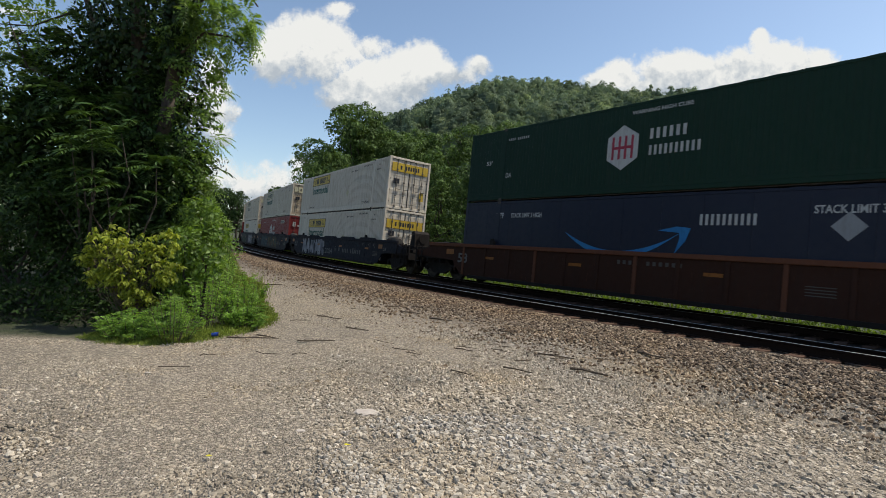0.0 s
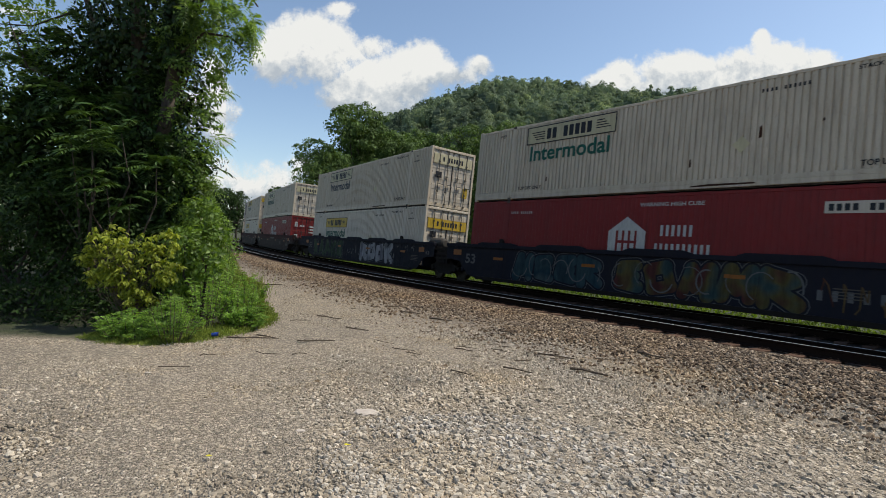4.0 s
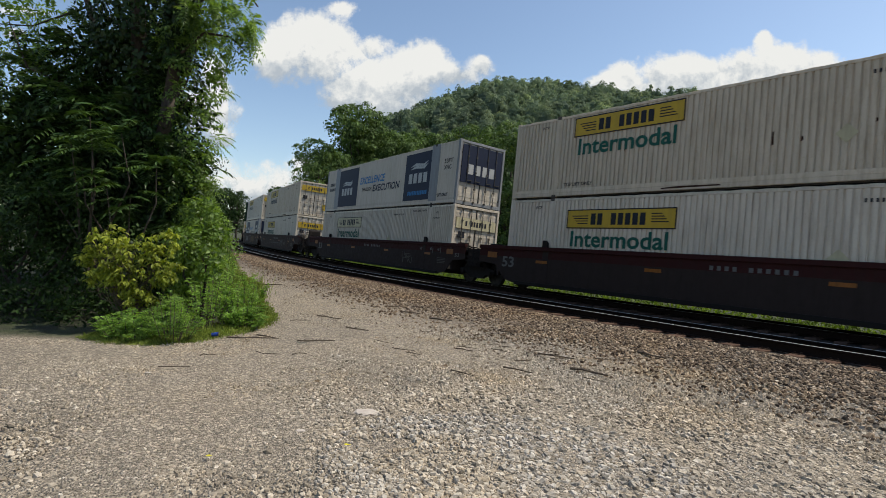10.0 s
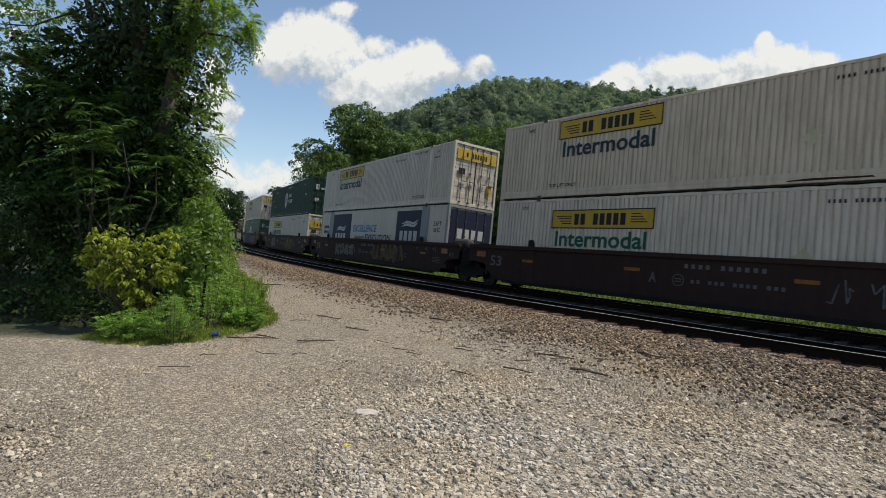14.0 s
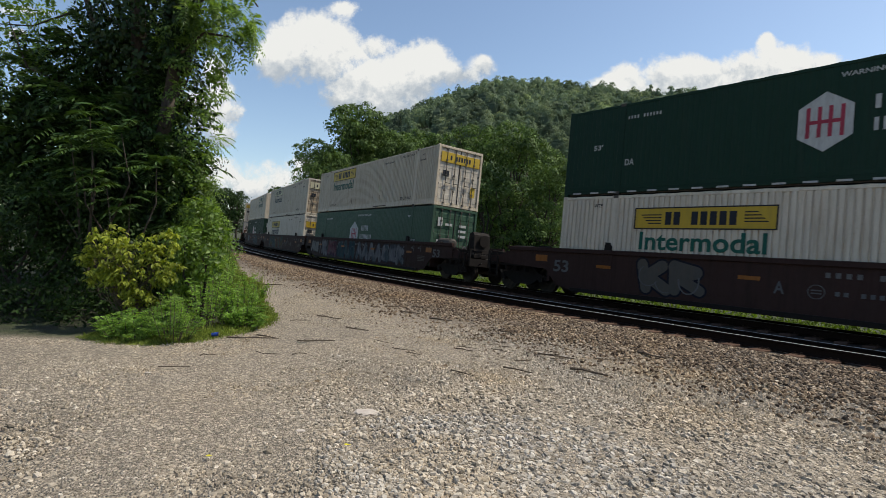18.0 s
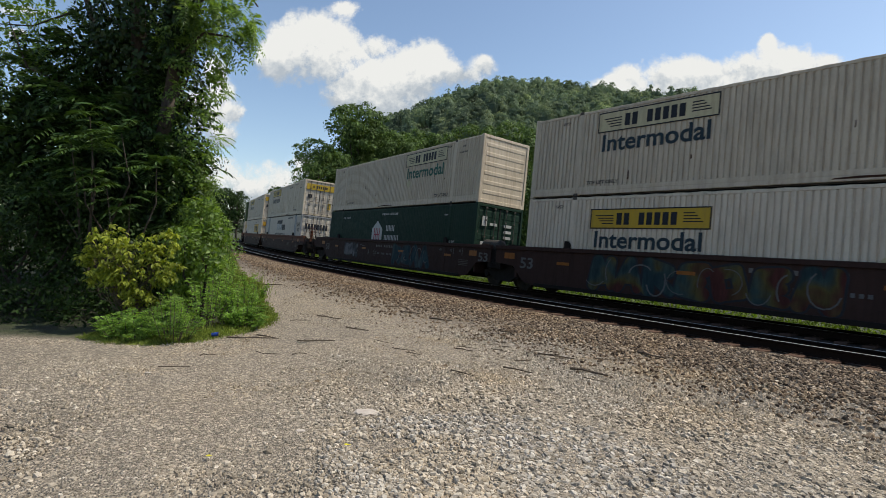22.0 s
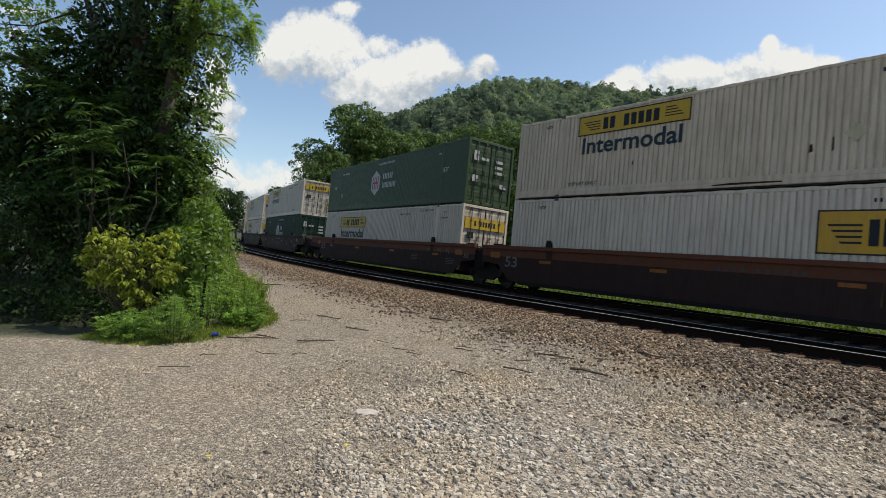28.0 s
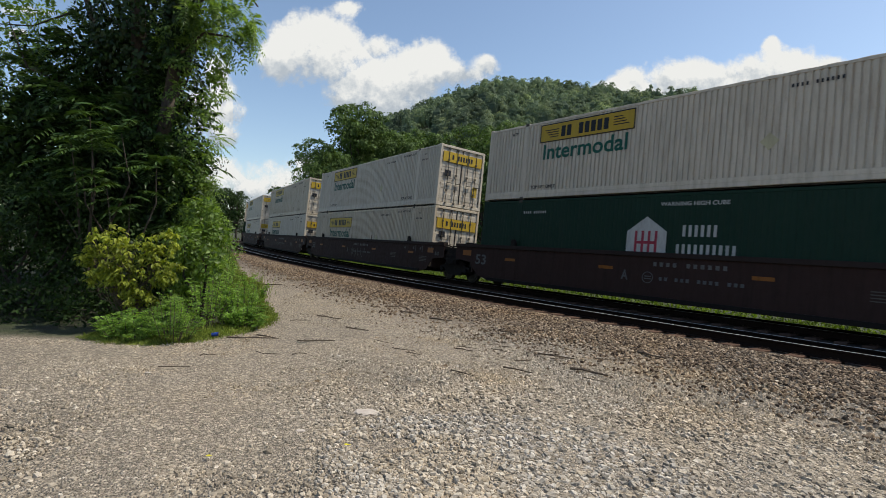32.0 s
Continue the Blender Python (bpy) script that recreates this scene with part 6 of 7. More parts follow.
def plant_far_trees():
    kinds = [broad_tree(11, 21.5, 7.6, 0.34, "leaf_mid", "tall broadleaf tree with a full dark green crown behind the line", 22000),
             broad_tree(12, 17.0, 6.0, 0.28, "leaf_mid", "broadleaf tree in full green leaf behind the line", 13000),
             broad_tree(13, 13.0, 5.2, 0.25, "leaf_mid", "spreading green tree behind the line", 9000),
             # Seen from the shaded side: that shade is put into the leaf green.
             broad_tree(14, 11.5, 5.2, 0.30, "leaf_shaded", "tree where the line bends out of sight, green darkened for its shaded side", 7000)]
    spots = [[(-12.7, 70, 0.3, 0.98), (-3.5, 80, 2.0, 0.92), (-9.8, 76, 4.0, 0.86)],
             [(-17.4, 68, 1.4, 0.90), (-15.2, 64, 4.4, 0.80), (-9.0, 71, 3.1, 0.96), (-5.8, 73, 0.2, 1.05), (2.8, 64, 2.6, 1.0), (6.6, 50, 1.2, 0.84), (13, 66, 0.9, 0.9), (22, 70, 2.9, 0.8)],
             [(-8.5, 62, 2.2, 0.95), (9.5, 46, 0.6, 0.78), (-1.0, 60, 1.9, 0.9), (4.0, 49, 3.6, 0.8), (17, 52, 1.3, 0.62), (30, 60, 0.1, 0.7), (42, 62, 1.1, 0.75), (52, 60, 2.1, 0.8), (-24, 85, 0.7, 0.7)],
             [(-54, 124, 1, 1.0), (-60, 134, 2, 1.15), (-49, 118, 0.4, 0.95), (-66, 140, 0.4, 1.1)]]
    for t, where in zip(kinds, spots):
        x, y, a, k = where[0]
        t.matrix_basis = place(t, x, y, a, k)
        for x, y, a, k in where[1:]:
            copy_thing(t, Matrix.Identity(4)).matrix_basis = place(t, x, y, a, k)


plant_far_trees()


def shrub(name, seed, blobs, n, leaf, slim, material, label, stems=True, droop=0.4, inner=0.4, domes=0, radius=0.3):
    rng = np.random.default_rng(seed)
    t = empty(name, label, name.replace("_", " "), "shrubs")
    x0, y0 = float(np.mean([q[0] for q in blobs])), float(np.mean([q[1] for q in blobs]))
    z0 = float(ground_z(x0, y0)[0])
    if stems:
        b = B()
        limbs(b, rng, (x0, y0, z0 - 0.1), [q[:3] for q in blobs[::max(1, len(blobs) // 12)]], 0.03 + 0.012 * max(q[5] for q in blobs))
        tagged(part("stem", b, "bark", t), kind="stuff")
    part("foliage", leaf_mesh("foliage", [foliage(rng, blobs, n, leaf, slim, inner, droop) if not domes else tufts(rng, blobs, domes, n // domes, radius, leaf, slim)], material), None, t)
    return t


def heap(rng, x, y, w, h, n=5):
    """Lumps that make up a bush of that width and height, resting on the ground."""
    z = float(ground_z(x, y)[0])
    out = []
    for i in range(n):
        r = w * rng.uniform(0.28, 0.45)
        out.append((x + rng.uniform(-0.5, 0.5) * w * 0.8, y + rng.uniform(-0.5, 0.5) * w * 0.6, z + h * rng.uniform(0.3, 0.8), r, r, min(r, h * 0.4)))
    return out


def plant_far_scrub():
    rng = np.random.default_rng(21)
    z = float(ground_z(23.6, 32.5)[0])
    shrub("pale_tree", 31, [(23.7, 32.5, z + 3.9, 2.3, 2.0, 2.3), (22.4, 32.2, z + 3.0, 1.5, 1.5, 1.9), (25.1, 32.7, z + 3.5, 1.6, 1.5, 2.1), (23.4, 31.6, z + 2.6, 1.6, 1.2, 1.9)], 26000, 0.14, 0.5, "leaf_pale", "pale green small tree with whitish bloom behind the line", domes=120, radius=0.62)
    z = float(ground_z(19.9, 31.8)[0])
    shrub("pale_tree", 32, [(19.9, 31.8, z + 2.1, 1.3, 1.2, 1.2), (20.7, 31.6, z + 1.4, 1.0, 1.0, 1.0)], 7000, 0.13, 0.5, "leaf_pale", "pale green shrub with whitish bloom behind the line", domes=70, radius=0.38)
    for k, (x, y, w, h) in enumerate([(19.5, 37, 3.2, 4.2), (17.2, 38, 3.0, 4.4), (30.5, 36, 3.5, 4.4), (33.5, 38, 4.5, 5.0), (13.6, 40, 4.0, 4.6), (11.0, 38, 3.0, 4.0), (38, 41, 5, 6), (33, 29, 3.0, 3.0), (20.0, 33, 2.2, 2.4), (16, 35, 2.6, 2.8), (44, 44, 5, 7), (36, 33, 4, 5)]):
        shrub("shrub", 40 + k, clumps(rng, heap(rng, x, y, w, h, 7), 60, 0.42, 0.6), 6500, 0.145, 0.55, "leaf_scrub" if k % 3 == 0 else "leaf_mid", "green scrub beyond the tracks")
    # a bare grey tree
    b = B()
    r2 = np.random.default_rng(5)
    x, y = 17.6, 36.5
    z = float(ground_z(x, y)[0])
    limbs(b, r2, (x, y, z), [(x + r2.normal(0, 1.6), y + r2.normal(0, 0.9), z + r2.uniform(4.0, 7.2)) for _ in range(26)], 0.05, 0.2)
    for _ in range(260):
        a = Vector((x + r2.normal(0, 1.5), y + r2.normal(0, 0.9), z + r2.uniform(3.0, 6.8)))
        b.tube(a, a + Vector(r2.normal(0, 0.5, 3)), 0.012, 4, 0.005)
    t = empty("bare_tree", "grey leafless small tree among the scrub", "tree")
    part("branchwork", b, "greytwig", t)
    # weeds on the bank behind the train
    n = 34000
    s = r2.uniform(-60, 30, n)
    lat = -2.6 - np.abs(r2.normal(0, 2.6, n))
    p = np.array([along(q) for q in s])
    x, y = p[:, 0] + np.sin(p[:, 2]) * lat, p[:, 1] - np.cos(p[:, 2]) * lat
    z = ground_z(x, y) + r2.uniform(0, 0.75, n) * np.clip((-lat - 2) / 2, 0.15, 1)
    way = unit(r2.normal(0, 0.5, (n, 3)) + np.array([0, 0, 0.6]))
    L = r2.uniform(0.08, 0.19, n)
    v = blades(np.stack([x, y, z], 1), way, r2.normal(0, 1, (n, 3)) + np.array([0, 0, 1.0]), L, L * 0.5)
    tagged(new("bank_weeds", leaf_mesh("bank_weeds", [v], "leaf_scrub")), "bright green weeds on the bank beyond the rails", "weeds", kind="stuff")


plant_far_scrub()


def wooded_hill():
    """The crowns of the wood on the ridge, distance haze put into the paler greens of the far ones: each a cluster of
    rounded lobes about a heart darkened for shade, set all over with leaf clumps.
    """
    rng = np.random.default_rng(77)
    tv, tf = ico()
    verts, faces, tones, kinds, at0 = [], [], [], [], 0
    for r0, r1, n, size, lobes, per, wide, left in ((62, 125, 300, 0.34, 13, 66, 0.85, 4), (120, 215, 1000, 0.50, 11, 52, 1.0, -19), (205, 345, 1650, 0.78, 9, 34, 1.15, -20)):
        r = np.sqrt(rng.uniform(r0 * r0, r1 * r1, n))
        a = np.radians(rng.uniform(left, 47, n))
        x, y = r * np.sin(a), r * np.cos(a)
        lat, _ = nearest(x, y)
        ok = lat < -26
        x, y = x[ok], y[ok]
        z = ground_z(x, y)
        m = len(x)
        h = rng.uniform(6.0, 13.0, m) * wide
        w = rng.uniform(2.4, 4.8, m) * wide
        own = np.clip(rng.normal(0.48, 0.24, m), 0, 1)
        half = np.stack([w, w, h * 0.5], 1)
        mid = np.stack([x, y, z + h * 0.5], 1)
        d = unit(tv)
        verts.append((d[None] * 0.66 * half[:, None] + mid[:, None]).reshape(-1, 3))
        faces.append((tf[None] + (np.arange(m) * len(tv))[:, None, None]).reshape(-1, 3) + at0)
        # Core colour is darkened for the shade in gaps between the clumps.
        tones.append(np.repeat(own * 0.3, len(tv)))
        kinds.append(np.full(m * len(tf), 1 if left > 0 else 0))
        at0 += m * len(tv)
        d = rng.normal(size=(m, lobes, 3))
        d[..., 2] = np.abs(d[..., 2]) * 1.2 - 0.35
        d[:, 0] = (0, 0, 1)
        d = unit(d)
        c = mid[:, None] + d * half[:, None] * rng.uniform(0.55, 0.75, (m, lobes, 1))
        rad = w[:, None] * rng.uniform(0.26, 0.46, (m, lobes))
        q = unit(rng.normal(size=(m, lobes, per, 3)) + d[:, :, None] * 0.75 + np.array([0, 0, 0.35]))
        lump = 1 + 0.16 * np.sin(q[..., 0] * 7 + rad[..., None] * 30) * np.sin(q[..., 1] * 6 + rad[..., None] * 17)
        p = (c[:, :, None] + q * (rad[..., None] * lump * rng.uniform(0.93, 1.05, lump.shape))[..., None]).reshape(-1, 3)
        up = unit(q.reshape(-1, 3) + rng.normal(0, 0.16, p.shape) + np.array([0, 0, 0.1]))
        u = unit(np.cross(up, rng.normal(0, 1, p.shape)))
        v = np.cross(up, u)
        L = (size * rng.uniform(0.6, 1.35, len(p)))[:, None]
        tri = np.stack([p - u * L * 0.5 - v * L * 0.3, p + u * L * 0.5 - v * L * 0.3, p + v * L * 0.6], 1)
        verts.append(tri.reshape(-1, 3))
        faces.append(np.arange(len(p) * 3).reshape(-1, 3) + at0)
        tones.append(np.repeat(own, lobes * per * 3))
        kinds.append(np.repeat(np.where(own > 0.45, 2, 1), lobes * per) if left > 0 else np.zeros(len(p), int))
        at0 += len(p) * 3
    me = raw("woods", np.concatenate(verts), np.concatenate(faces), "leaf_hazed", False)
    me.materials.append(M["leaf_shaded"])
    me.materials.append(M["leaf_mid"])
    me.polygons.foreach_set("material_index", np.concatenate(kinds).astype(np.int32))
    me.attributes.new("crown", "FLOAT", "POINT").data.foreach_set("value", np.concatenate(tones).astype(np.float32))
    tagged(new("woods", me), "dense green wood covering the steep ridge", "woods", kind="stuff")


wooded_hill()


def rosettes(rng, tips, aim, per, length, pairs, leaf, slim):
    """Sprays of feathered leaves that fan out from the ends of twigs."""
    n = len(tips)
    p = np.repeat(tips, per, 0) + rng.normal(0, 0.03, (n * per, 3))
    way = unit(np.repeat(aim, per, 0) * 0.9 + rng.normal(0, 0.75, (n * per, 3)) + np.array([0, 0, 0.12]))
    return fronds(rng, p, way, length * rng.uniform(0.65, 1.25, n * per), pairs, leaf, slim)


def near_tree():
    """The ivy-hung tree at the edge of the yard."""
    rng = np.random.default_rng(101)
    t = empty("tree", "large ivy-hung tree with dark feathered leaves at the yard's edge", "tree")
    b = B()
    b.path([(-6.7, 11.4, -0.2), (-6.6, 11.3, 1.6), (-6.7, 11.2, 3.4), (-6.9, 11.2, 5.4), (-7.1, 11.3, 8.0), (-7.0, 11.3, 11.5)], 0.27, 12, 0.35)
    b.path([(-6.6, 11.3, 2.0), (-6.25, 11.0, 3.6), (-6.05, 10.9, 4.6), (-5.75, 10.8, 6.2), (-5.4, 10.6, 8.4)], 0.19, 10, 0.4)
    b.path([(-6.7, 11.3, 3.0), (-7.6, 11.4, 5.0), (-8.6, 11.6, 7.5)], 0.13, 8, 0.4)
    part("trunk", b, "bark", t, smooth=True)
    core = [(-7.8, 11.4, 3.1, 1.6, 1.3, 1.4), (-6.75, 11.6, 3.6, 1.0, 1.0, 1.5), (-8.9, 11.8, 3.5, 1.8, 1.5, 1.6), (-6.9, 11.9, 5.6, 1.0, 0.9, 1.4), (-6.75, 11.9, 2.1, 0.95, 1.0, 1.3), (-8.2, 12.0, 5.2, 1.2, 1.0, 1.3)]
    upper = [(-10.6, 12.2, 4.6, 1.9, 1.6, 1.5), (-10.0, 11.4, 6.3, 1.6, 1.4, 1.1), (-11.6, 12.0, 6.5, 1.6, 1.5, 1.1), (-8.4, 12.0, 6.9, 1.4, 1.3, 1.0), (-6.9, 11.9, 7.6, 1.3, 1.2, 1.0), (-7.6, 11.9, 9.4, 1.8, 1.6, 1.0), (-10.2, 12.6, 9.0, 1.8, 1.6, 1.0)]
    flank = [(-5.95, 11.5, 2.4, 0.62, 0.6, 0.7), (-5.85, 11.3, 3.2, 0.6, 0.6, 0.6), (-5.8, 11.3, 4.0, 0.58, 0.6, 0.6), (-5.7, 11.2, 4.8, 0.55, 0.6, 0.6), (-5.6, 11.1, 5.6, 0.6, 0.6, 0.6), (-5.5, 11.0, 6.4, 0.7, 0.6, 0.6), (-5.2, 10.9, 7.1, 0.8, 0.7, 0.5)]
    b = B()
    limbs(b, rng, (-6.7, 11.2, 3.2), [q[:3] for q in core + upper[:2]], 0.045)
    limbs(b, rng, (-7.0, 11.3, 6.0), [q[:3] for q in upper[2:]], 0.035)
    limbs(b, rng, (-6.3, 11.1, 3.4), [q[:3] for q in flank], 0.03)
    part("limb_spread", b, "bark", t)
    # inner greens carry the crown's shade, outer ones its sunlight: a mass within, small vine leaves over it, and
    # sprays of feathered leaves outermost
    part("crown", leaf_mesh("crown", [foliage(rng, core, 14000, 0.15, 0.65, 0.3, 0.3), tufts(rng, core, 230, 70, 0.30, 0.10, 0.55)], "leaf_shaded"), None, t, "green inner leaves darkened for the crown's shade")
    part("vine_cover", leaf_mesh("vine_cover", [tufts(rng, [upper[0], (-11.6, 12.0, 3.6, 1.8, 1.4, 1.6), (-10.2, 11.6, 3.0, 1.3, 1.2, 1.4)], 130, 80, 0.34, 0.10, 0.6)], "leaf_shaded"), None, t, "small vine leaves darkened for shade")
    p, d = shell(rng, upper[1:], 120, 0.6)
    part("outer_crown", leaf_mesh("outer_crown", [tufts(rng, upper, 120, 60, 0.33, 0.105, 0.5, 0.5), rosettes(rng, p, d, 5, 0.5, 8, 0.12, 0.34)], "leaf_sunlit"), None, t, "outer leaves in a green lightened for sun")
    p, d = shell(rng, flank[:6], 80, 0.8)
    part("vine_cover", leaf_mesh("vine_cover", [tufts(rng, flank[:6], 90, 60, 0.22, 0.085, 0.55), rosettes(rng, p, d * 0.8 + np.array([0.5, -0.2, -0.1]), 4, 0.38, 8, 0.085, 0.34)], "leaf_sunlit"), None, t, "vine leaves down the tree's side, lightened for sun")
    p, d = shell(rng, core, 150, 0.98)
    front = d[:, 1] < 0.35
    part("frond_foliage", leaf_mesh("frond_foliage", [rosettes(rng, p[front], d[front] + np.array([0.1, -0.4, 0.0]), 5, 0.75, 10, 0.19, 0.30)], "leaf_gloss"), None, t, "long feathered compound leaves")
    # the bough that hangs out over the yard
    b = B()
    b.path([(-5.75, 10.8, 6.2), (-5.0, 10.6, 6.9), (-4.4, 10.5, 6.9), (-4.0, 10.4, 6.4)], 0.05, 7, 0.3)
    b.path([(-5.9, 10.8, 5.4), (-5.2, 10.6, 5.9), (-4.6, 10.5, 5.8), (-4.25, 10.4, 5.5)], 0.035, 6, 0.3)
    part("bough", b, "bark", t)
    q = rng.uniform(0, 1, 34)[:, None]
    p = np.array([-5.4, 10.6, 6.6]) * (1 - q) + np.array([-4.2, 10.4, 6.0]) * q + rng.normal(0, 0.22, (34, 3)) * np.array([1, 1, 1.3])
    p[:, 0] = np.minimum(p[:, 0], -4.2)
    part("frond_foliage", leaf_mesh("frond_foliage", [rosettes(rng, p, np.tile(np.array([0.5, -0.3, -0.45]), (34, 1)), 5, 0.45, 9, 0.115, 0.30)], "leaf_sunlit"), None, t, "feathered leaves of the hanging bough")
    # ivy round the trunk
    n = 19000
    z = rng.uniform(0.2, 8.5, n)
    a = rng.uniform(0, 2 * math.pi, n)
    r = 0.34 + 0.30 * np.abs(np.sin(z * 1.3)) + rng.normal(0, 0.10, n)
    p = np.stack([-6.75 - 0.04 * z + np.cos(a) * r * 1.5, 11.25 + np.sin(a) * r, z], 1)
    fork = (rng.uniform(0, 1, n) < 0.45) & (z > 2.0)
    u = (z - 2.0) / 6.4
    p[fork] = np.stack([-6.6 + 1.2 * u + np.cos(a) * (0.14 + r * 0.22), 11.3 - 0.7 * u + np.sin(a) * (0.14 + r * 0.22), z], 1)[fork]
    out = np.stack([np.cos(a), np.sin(a), z * 0], 1)
    L = rng.uniform(0.06, 0.13, n)
    bare = fork & (z > 3.7) & (z < 5.3)
    part("ivy", leaf_mesh("ivy", [blades(p, rng.normal(0, 0.5, (n, 3)) + np.array([0, 0, -0.8]), out + rng.normal(0, 0.35, (n, 3)), L, L * 0.9).reshape(n, 4, 3)[~bare].reshape(-1, 3)], "ivy"), None, t, "dark glossy ivy")


near_tree()


def under_growth():
    rng = np.random.default_rng(55)
    # the thicket behind and to the side, canopy shade put into its leaf green
    shrub("thicket", 61, clumps(rng, [(-12.5, 14.5, 2.2, 2.4, 1.6, 2.2), (-10.4, 15.5, 2.6, 2.2, 1.6, 2.5), (-15, 15, 3.4, 2.4, 1.8, 3.0), (-9.6, 15.2, 2.4, 1.3, 1.4, 2.2), (-17.5, 16, 4.6, 3, 2, 2.4), (-11.2, 18, 4.0, 2.2, 2, 2.2), (-13.5, 17, 4.2, 2.6, 2, 2.0), (-18.5, 14.5, 3.0, 2.4, 1.8, 2.6)], 260, 0.5, 0.6), 44000, 0.15, 0.6, "leaf_shaded", "leafy thicket under the trees, darkened for their shade")
    shrub("thicket", 62, [(-7.9, 14.2, 1.5, 1.1, 1.2, 1.6), (-7.7, 13.6, 2.6, 0.9, 1.0, 1.2), (-7.2, 13.2, 0.9, 0.8, 0.9, 1.0), (-8.6, 16.6, 1.7, 1.3, 1.4, 1.7), (-7.6, 12.6, 1.5, 1.0, 0.8, 1.2)], 9000, 0.115, 0.5, "leaf_sunlit", "green vine-covered bush beside the line")
    shrub("thicket", 63, [(-10.8, 21, 1.8, 1.6, 2.2, 2.0), (-13.8, 27, 2.0, 1.8, 3, 2.4), (-18.2, 36, 2.2, 2.0, 4, 2.8), (-24.2, 47, 2.4, 2.4, 5, 3.2), (-31.5, 62, 3, 3, 6, 3.2)], 6500, 0.2, 0.55, "leaf_shaded", "green bushes along the near side of the line")
    shrub("thicket", 64, [(-7.6, 10.2, 1.4, 1.3, 0.9, 1.3), (-6.6, 9.9, 1.0, 0.9, 0.7, 1.0), (-8.4, 10.4, 2.2, 1.2, 0.9, 0.9), (-9.8, 10.6, 1.6, 1.3, 0.9, 1.3), (-11.2, 10.8, 1.4, 1.3, 0.9, 1.3)], 9500, 0.10, 0.45, "leaf_shaded", "undergrowth at the foot of the tree, darkened for shade")
    shrub("vine_bush", 65, [(-5.75, 11.4, 1.5, 0.55, 0.6, 0.9), (-5.35, 10.9, 0.9, 0.6, 0.6, 0.65), (-6.15, 11.8, 2.5, 0.6, 0.6, 0.8), (-5.9, 12.6, 1.2, 0.7, 0.7, 0.9), (-5.2, 10.2, 0.75, 0.5, 0.5, 0.5)], 8500, 0.085, 0.5, "leaf_sunlit", "vine-covered bush in the sun beside the tree")
    shrub("undergrowth", 67, [(-6.5, 9.2, 0.2, 0.8, 0.6, 0.5), (-7.7, 9.2, 0.22, 0.9, 0.6, 0.5), (-8.9, 9.4, 0.22, 0.9, 0.6, 0.55), (-10.2, 9.6, 0.25, 0.9, 0.7, 0.6)], 5200, 0.09, 0.45, "leaf_shaded", "low undergrowth darkened for the shade of the tree")
    t = empty("frond_sapling", "young tree with long drooping feathered leaves", "sapling")
    b = B()
    tips = [(-6.9, 9.5, 2.9), (-6.3, 9.3, 2.6), (-5.9, 9.4, 2.3), (-7.6, 9.6, 2.4), (-6.5, 9.2, 3.2), (-5.6, 9.7, 3.0), (-6.7, 9.4, 3.8), (-6.1, 9.4, 3.5), (-7.2, 9.6, 3.4)]
    limbs(b, rng, (-6.6, 9.9, 0.0), tips, 0.03)
    tagged(part("stem", b, "bark", t), kind="stuff")
    p = np.repeat(np.array(tips), 7, 0) + rng.normal(0, 0.12, (63, 3))
    a = rng.uniform(0, 2 * math.pi, 63)
    part("frond_foliage", leaf_mesh("frond_foliage", [fronds(rng, p, np.stack([np.cos(a), np.sin(a) - 0.4, np.full(63, 0.35)], 1), rng.uniform(0.5, 0.9, 63), 12, 0.16, 0.28)], "leaf_gloss"), None, t)
    # the lit yellow-green bush: whorls of drooping leaves at the ends of arching twigs
    t = empty("shrub", "yellow-green broad-leaved shrub in the sun at the yard's edge", "shrub", "shrubs")
    b = B()
    lobes = [(-5.75, 8.6, 1.50, 0.34, 0.30, 0.28), (-5.25, 8.5, 1.38, 0.34, 0.30, 0.26), (-4.85, 8.6, 1.55, 0.26, 0.25, 0.26), (-4.75, 8.5, 1.05, 0.26, 0.25, 0.30), (-5.6, 8.4, 0.88, 0.36, 0.25, 0.20), (-5.05, 8.3, 0.62, 0.34, 0.22, 0.22), (-6.1, 8.7, 1.25, 0.24, 0.20, 0.16), (-5.3, 8.3, 1.05, 0.40, 0.2, 0.24)]
    tips, d = shell(rng, lobes, 330, 0.4)
    limbs(b, rng, (-5.4, 8.7, 0.0), tips[::4], 0.010)
    tagged(part("stem", b, "twig", t), kind="stuff")
    n = 11
    pp = np.repeat(tips, n, 0) + rng.normal(0, 0.022, (len(tips) * n, 3))
    a = rng.uniform(0, 2 * math.pi, len(pp))
    L = rng.uniform(0.06, 0.11, len(pp))
    hang = rng.uniform(-1.1, -0.15, len(pp))
    part("foliage", leaf_mesh("foliage", [blades(pp, np.stack([np.cos(a), np.sin(a), hang], 1), rng.normal(0, 0.25, (len(pp), 3)) + np.array([0.1, -0.2, 1.0]), L, L * 0.46, 0.2)], "leaf_yellow"), None, t)
    # greener saplings beside it
    shrub("vine_bush", 66, [(-4.75, 9.2, 1.45, 0.30, 0.3, 0.30), (-4.45, 9.4, 1.15, 0.35, 0.3, 0.30), (-4.6, 9.9, 1.6, 0.35, 0.35, 0.35), (-4.95, 10.2, 2.0, 0.35, 0.35, 0.4)], 2600, 0.10, 0.5, "leaf_sunlit", "small-leaved green bush among the weeds", inner=0.6)
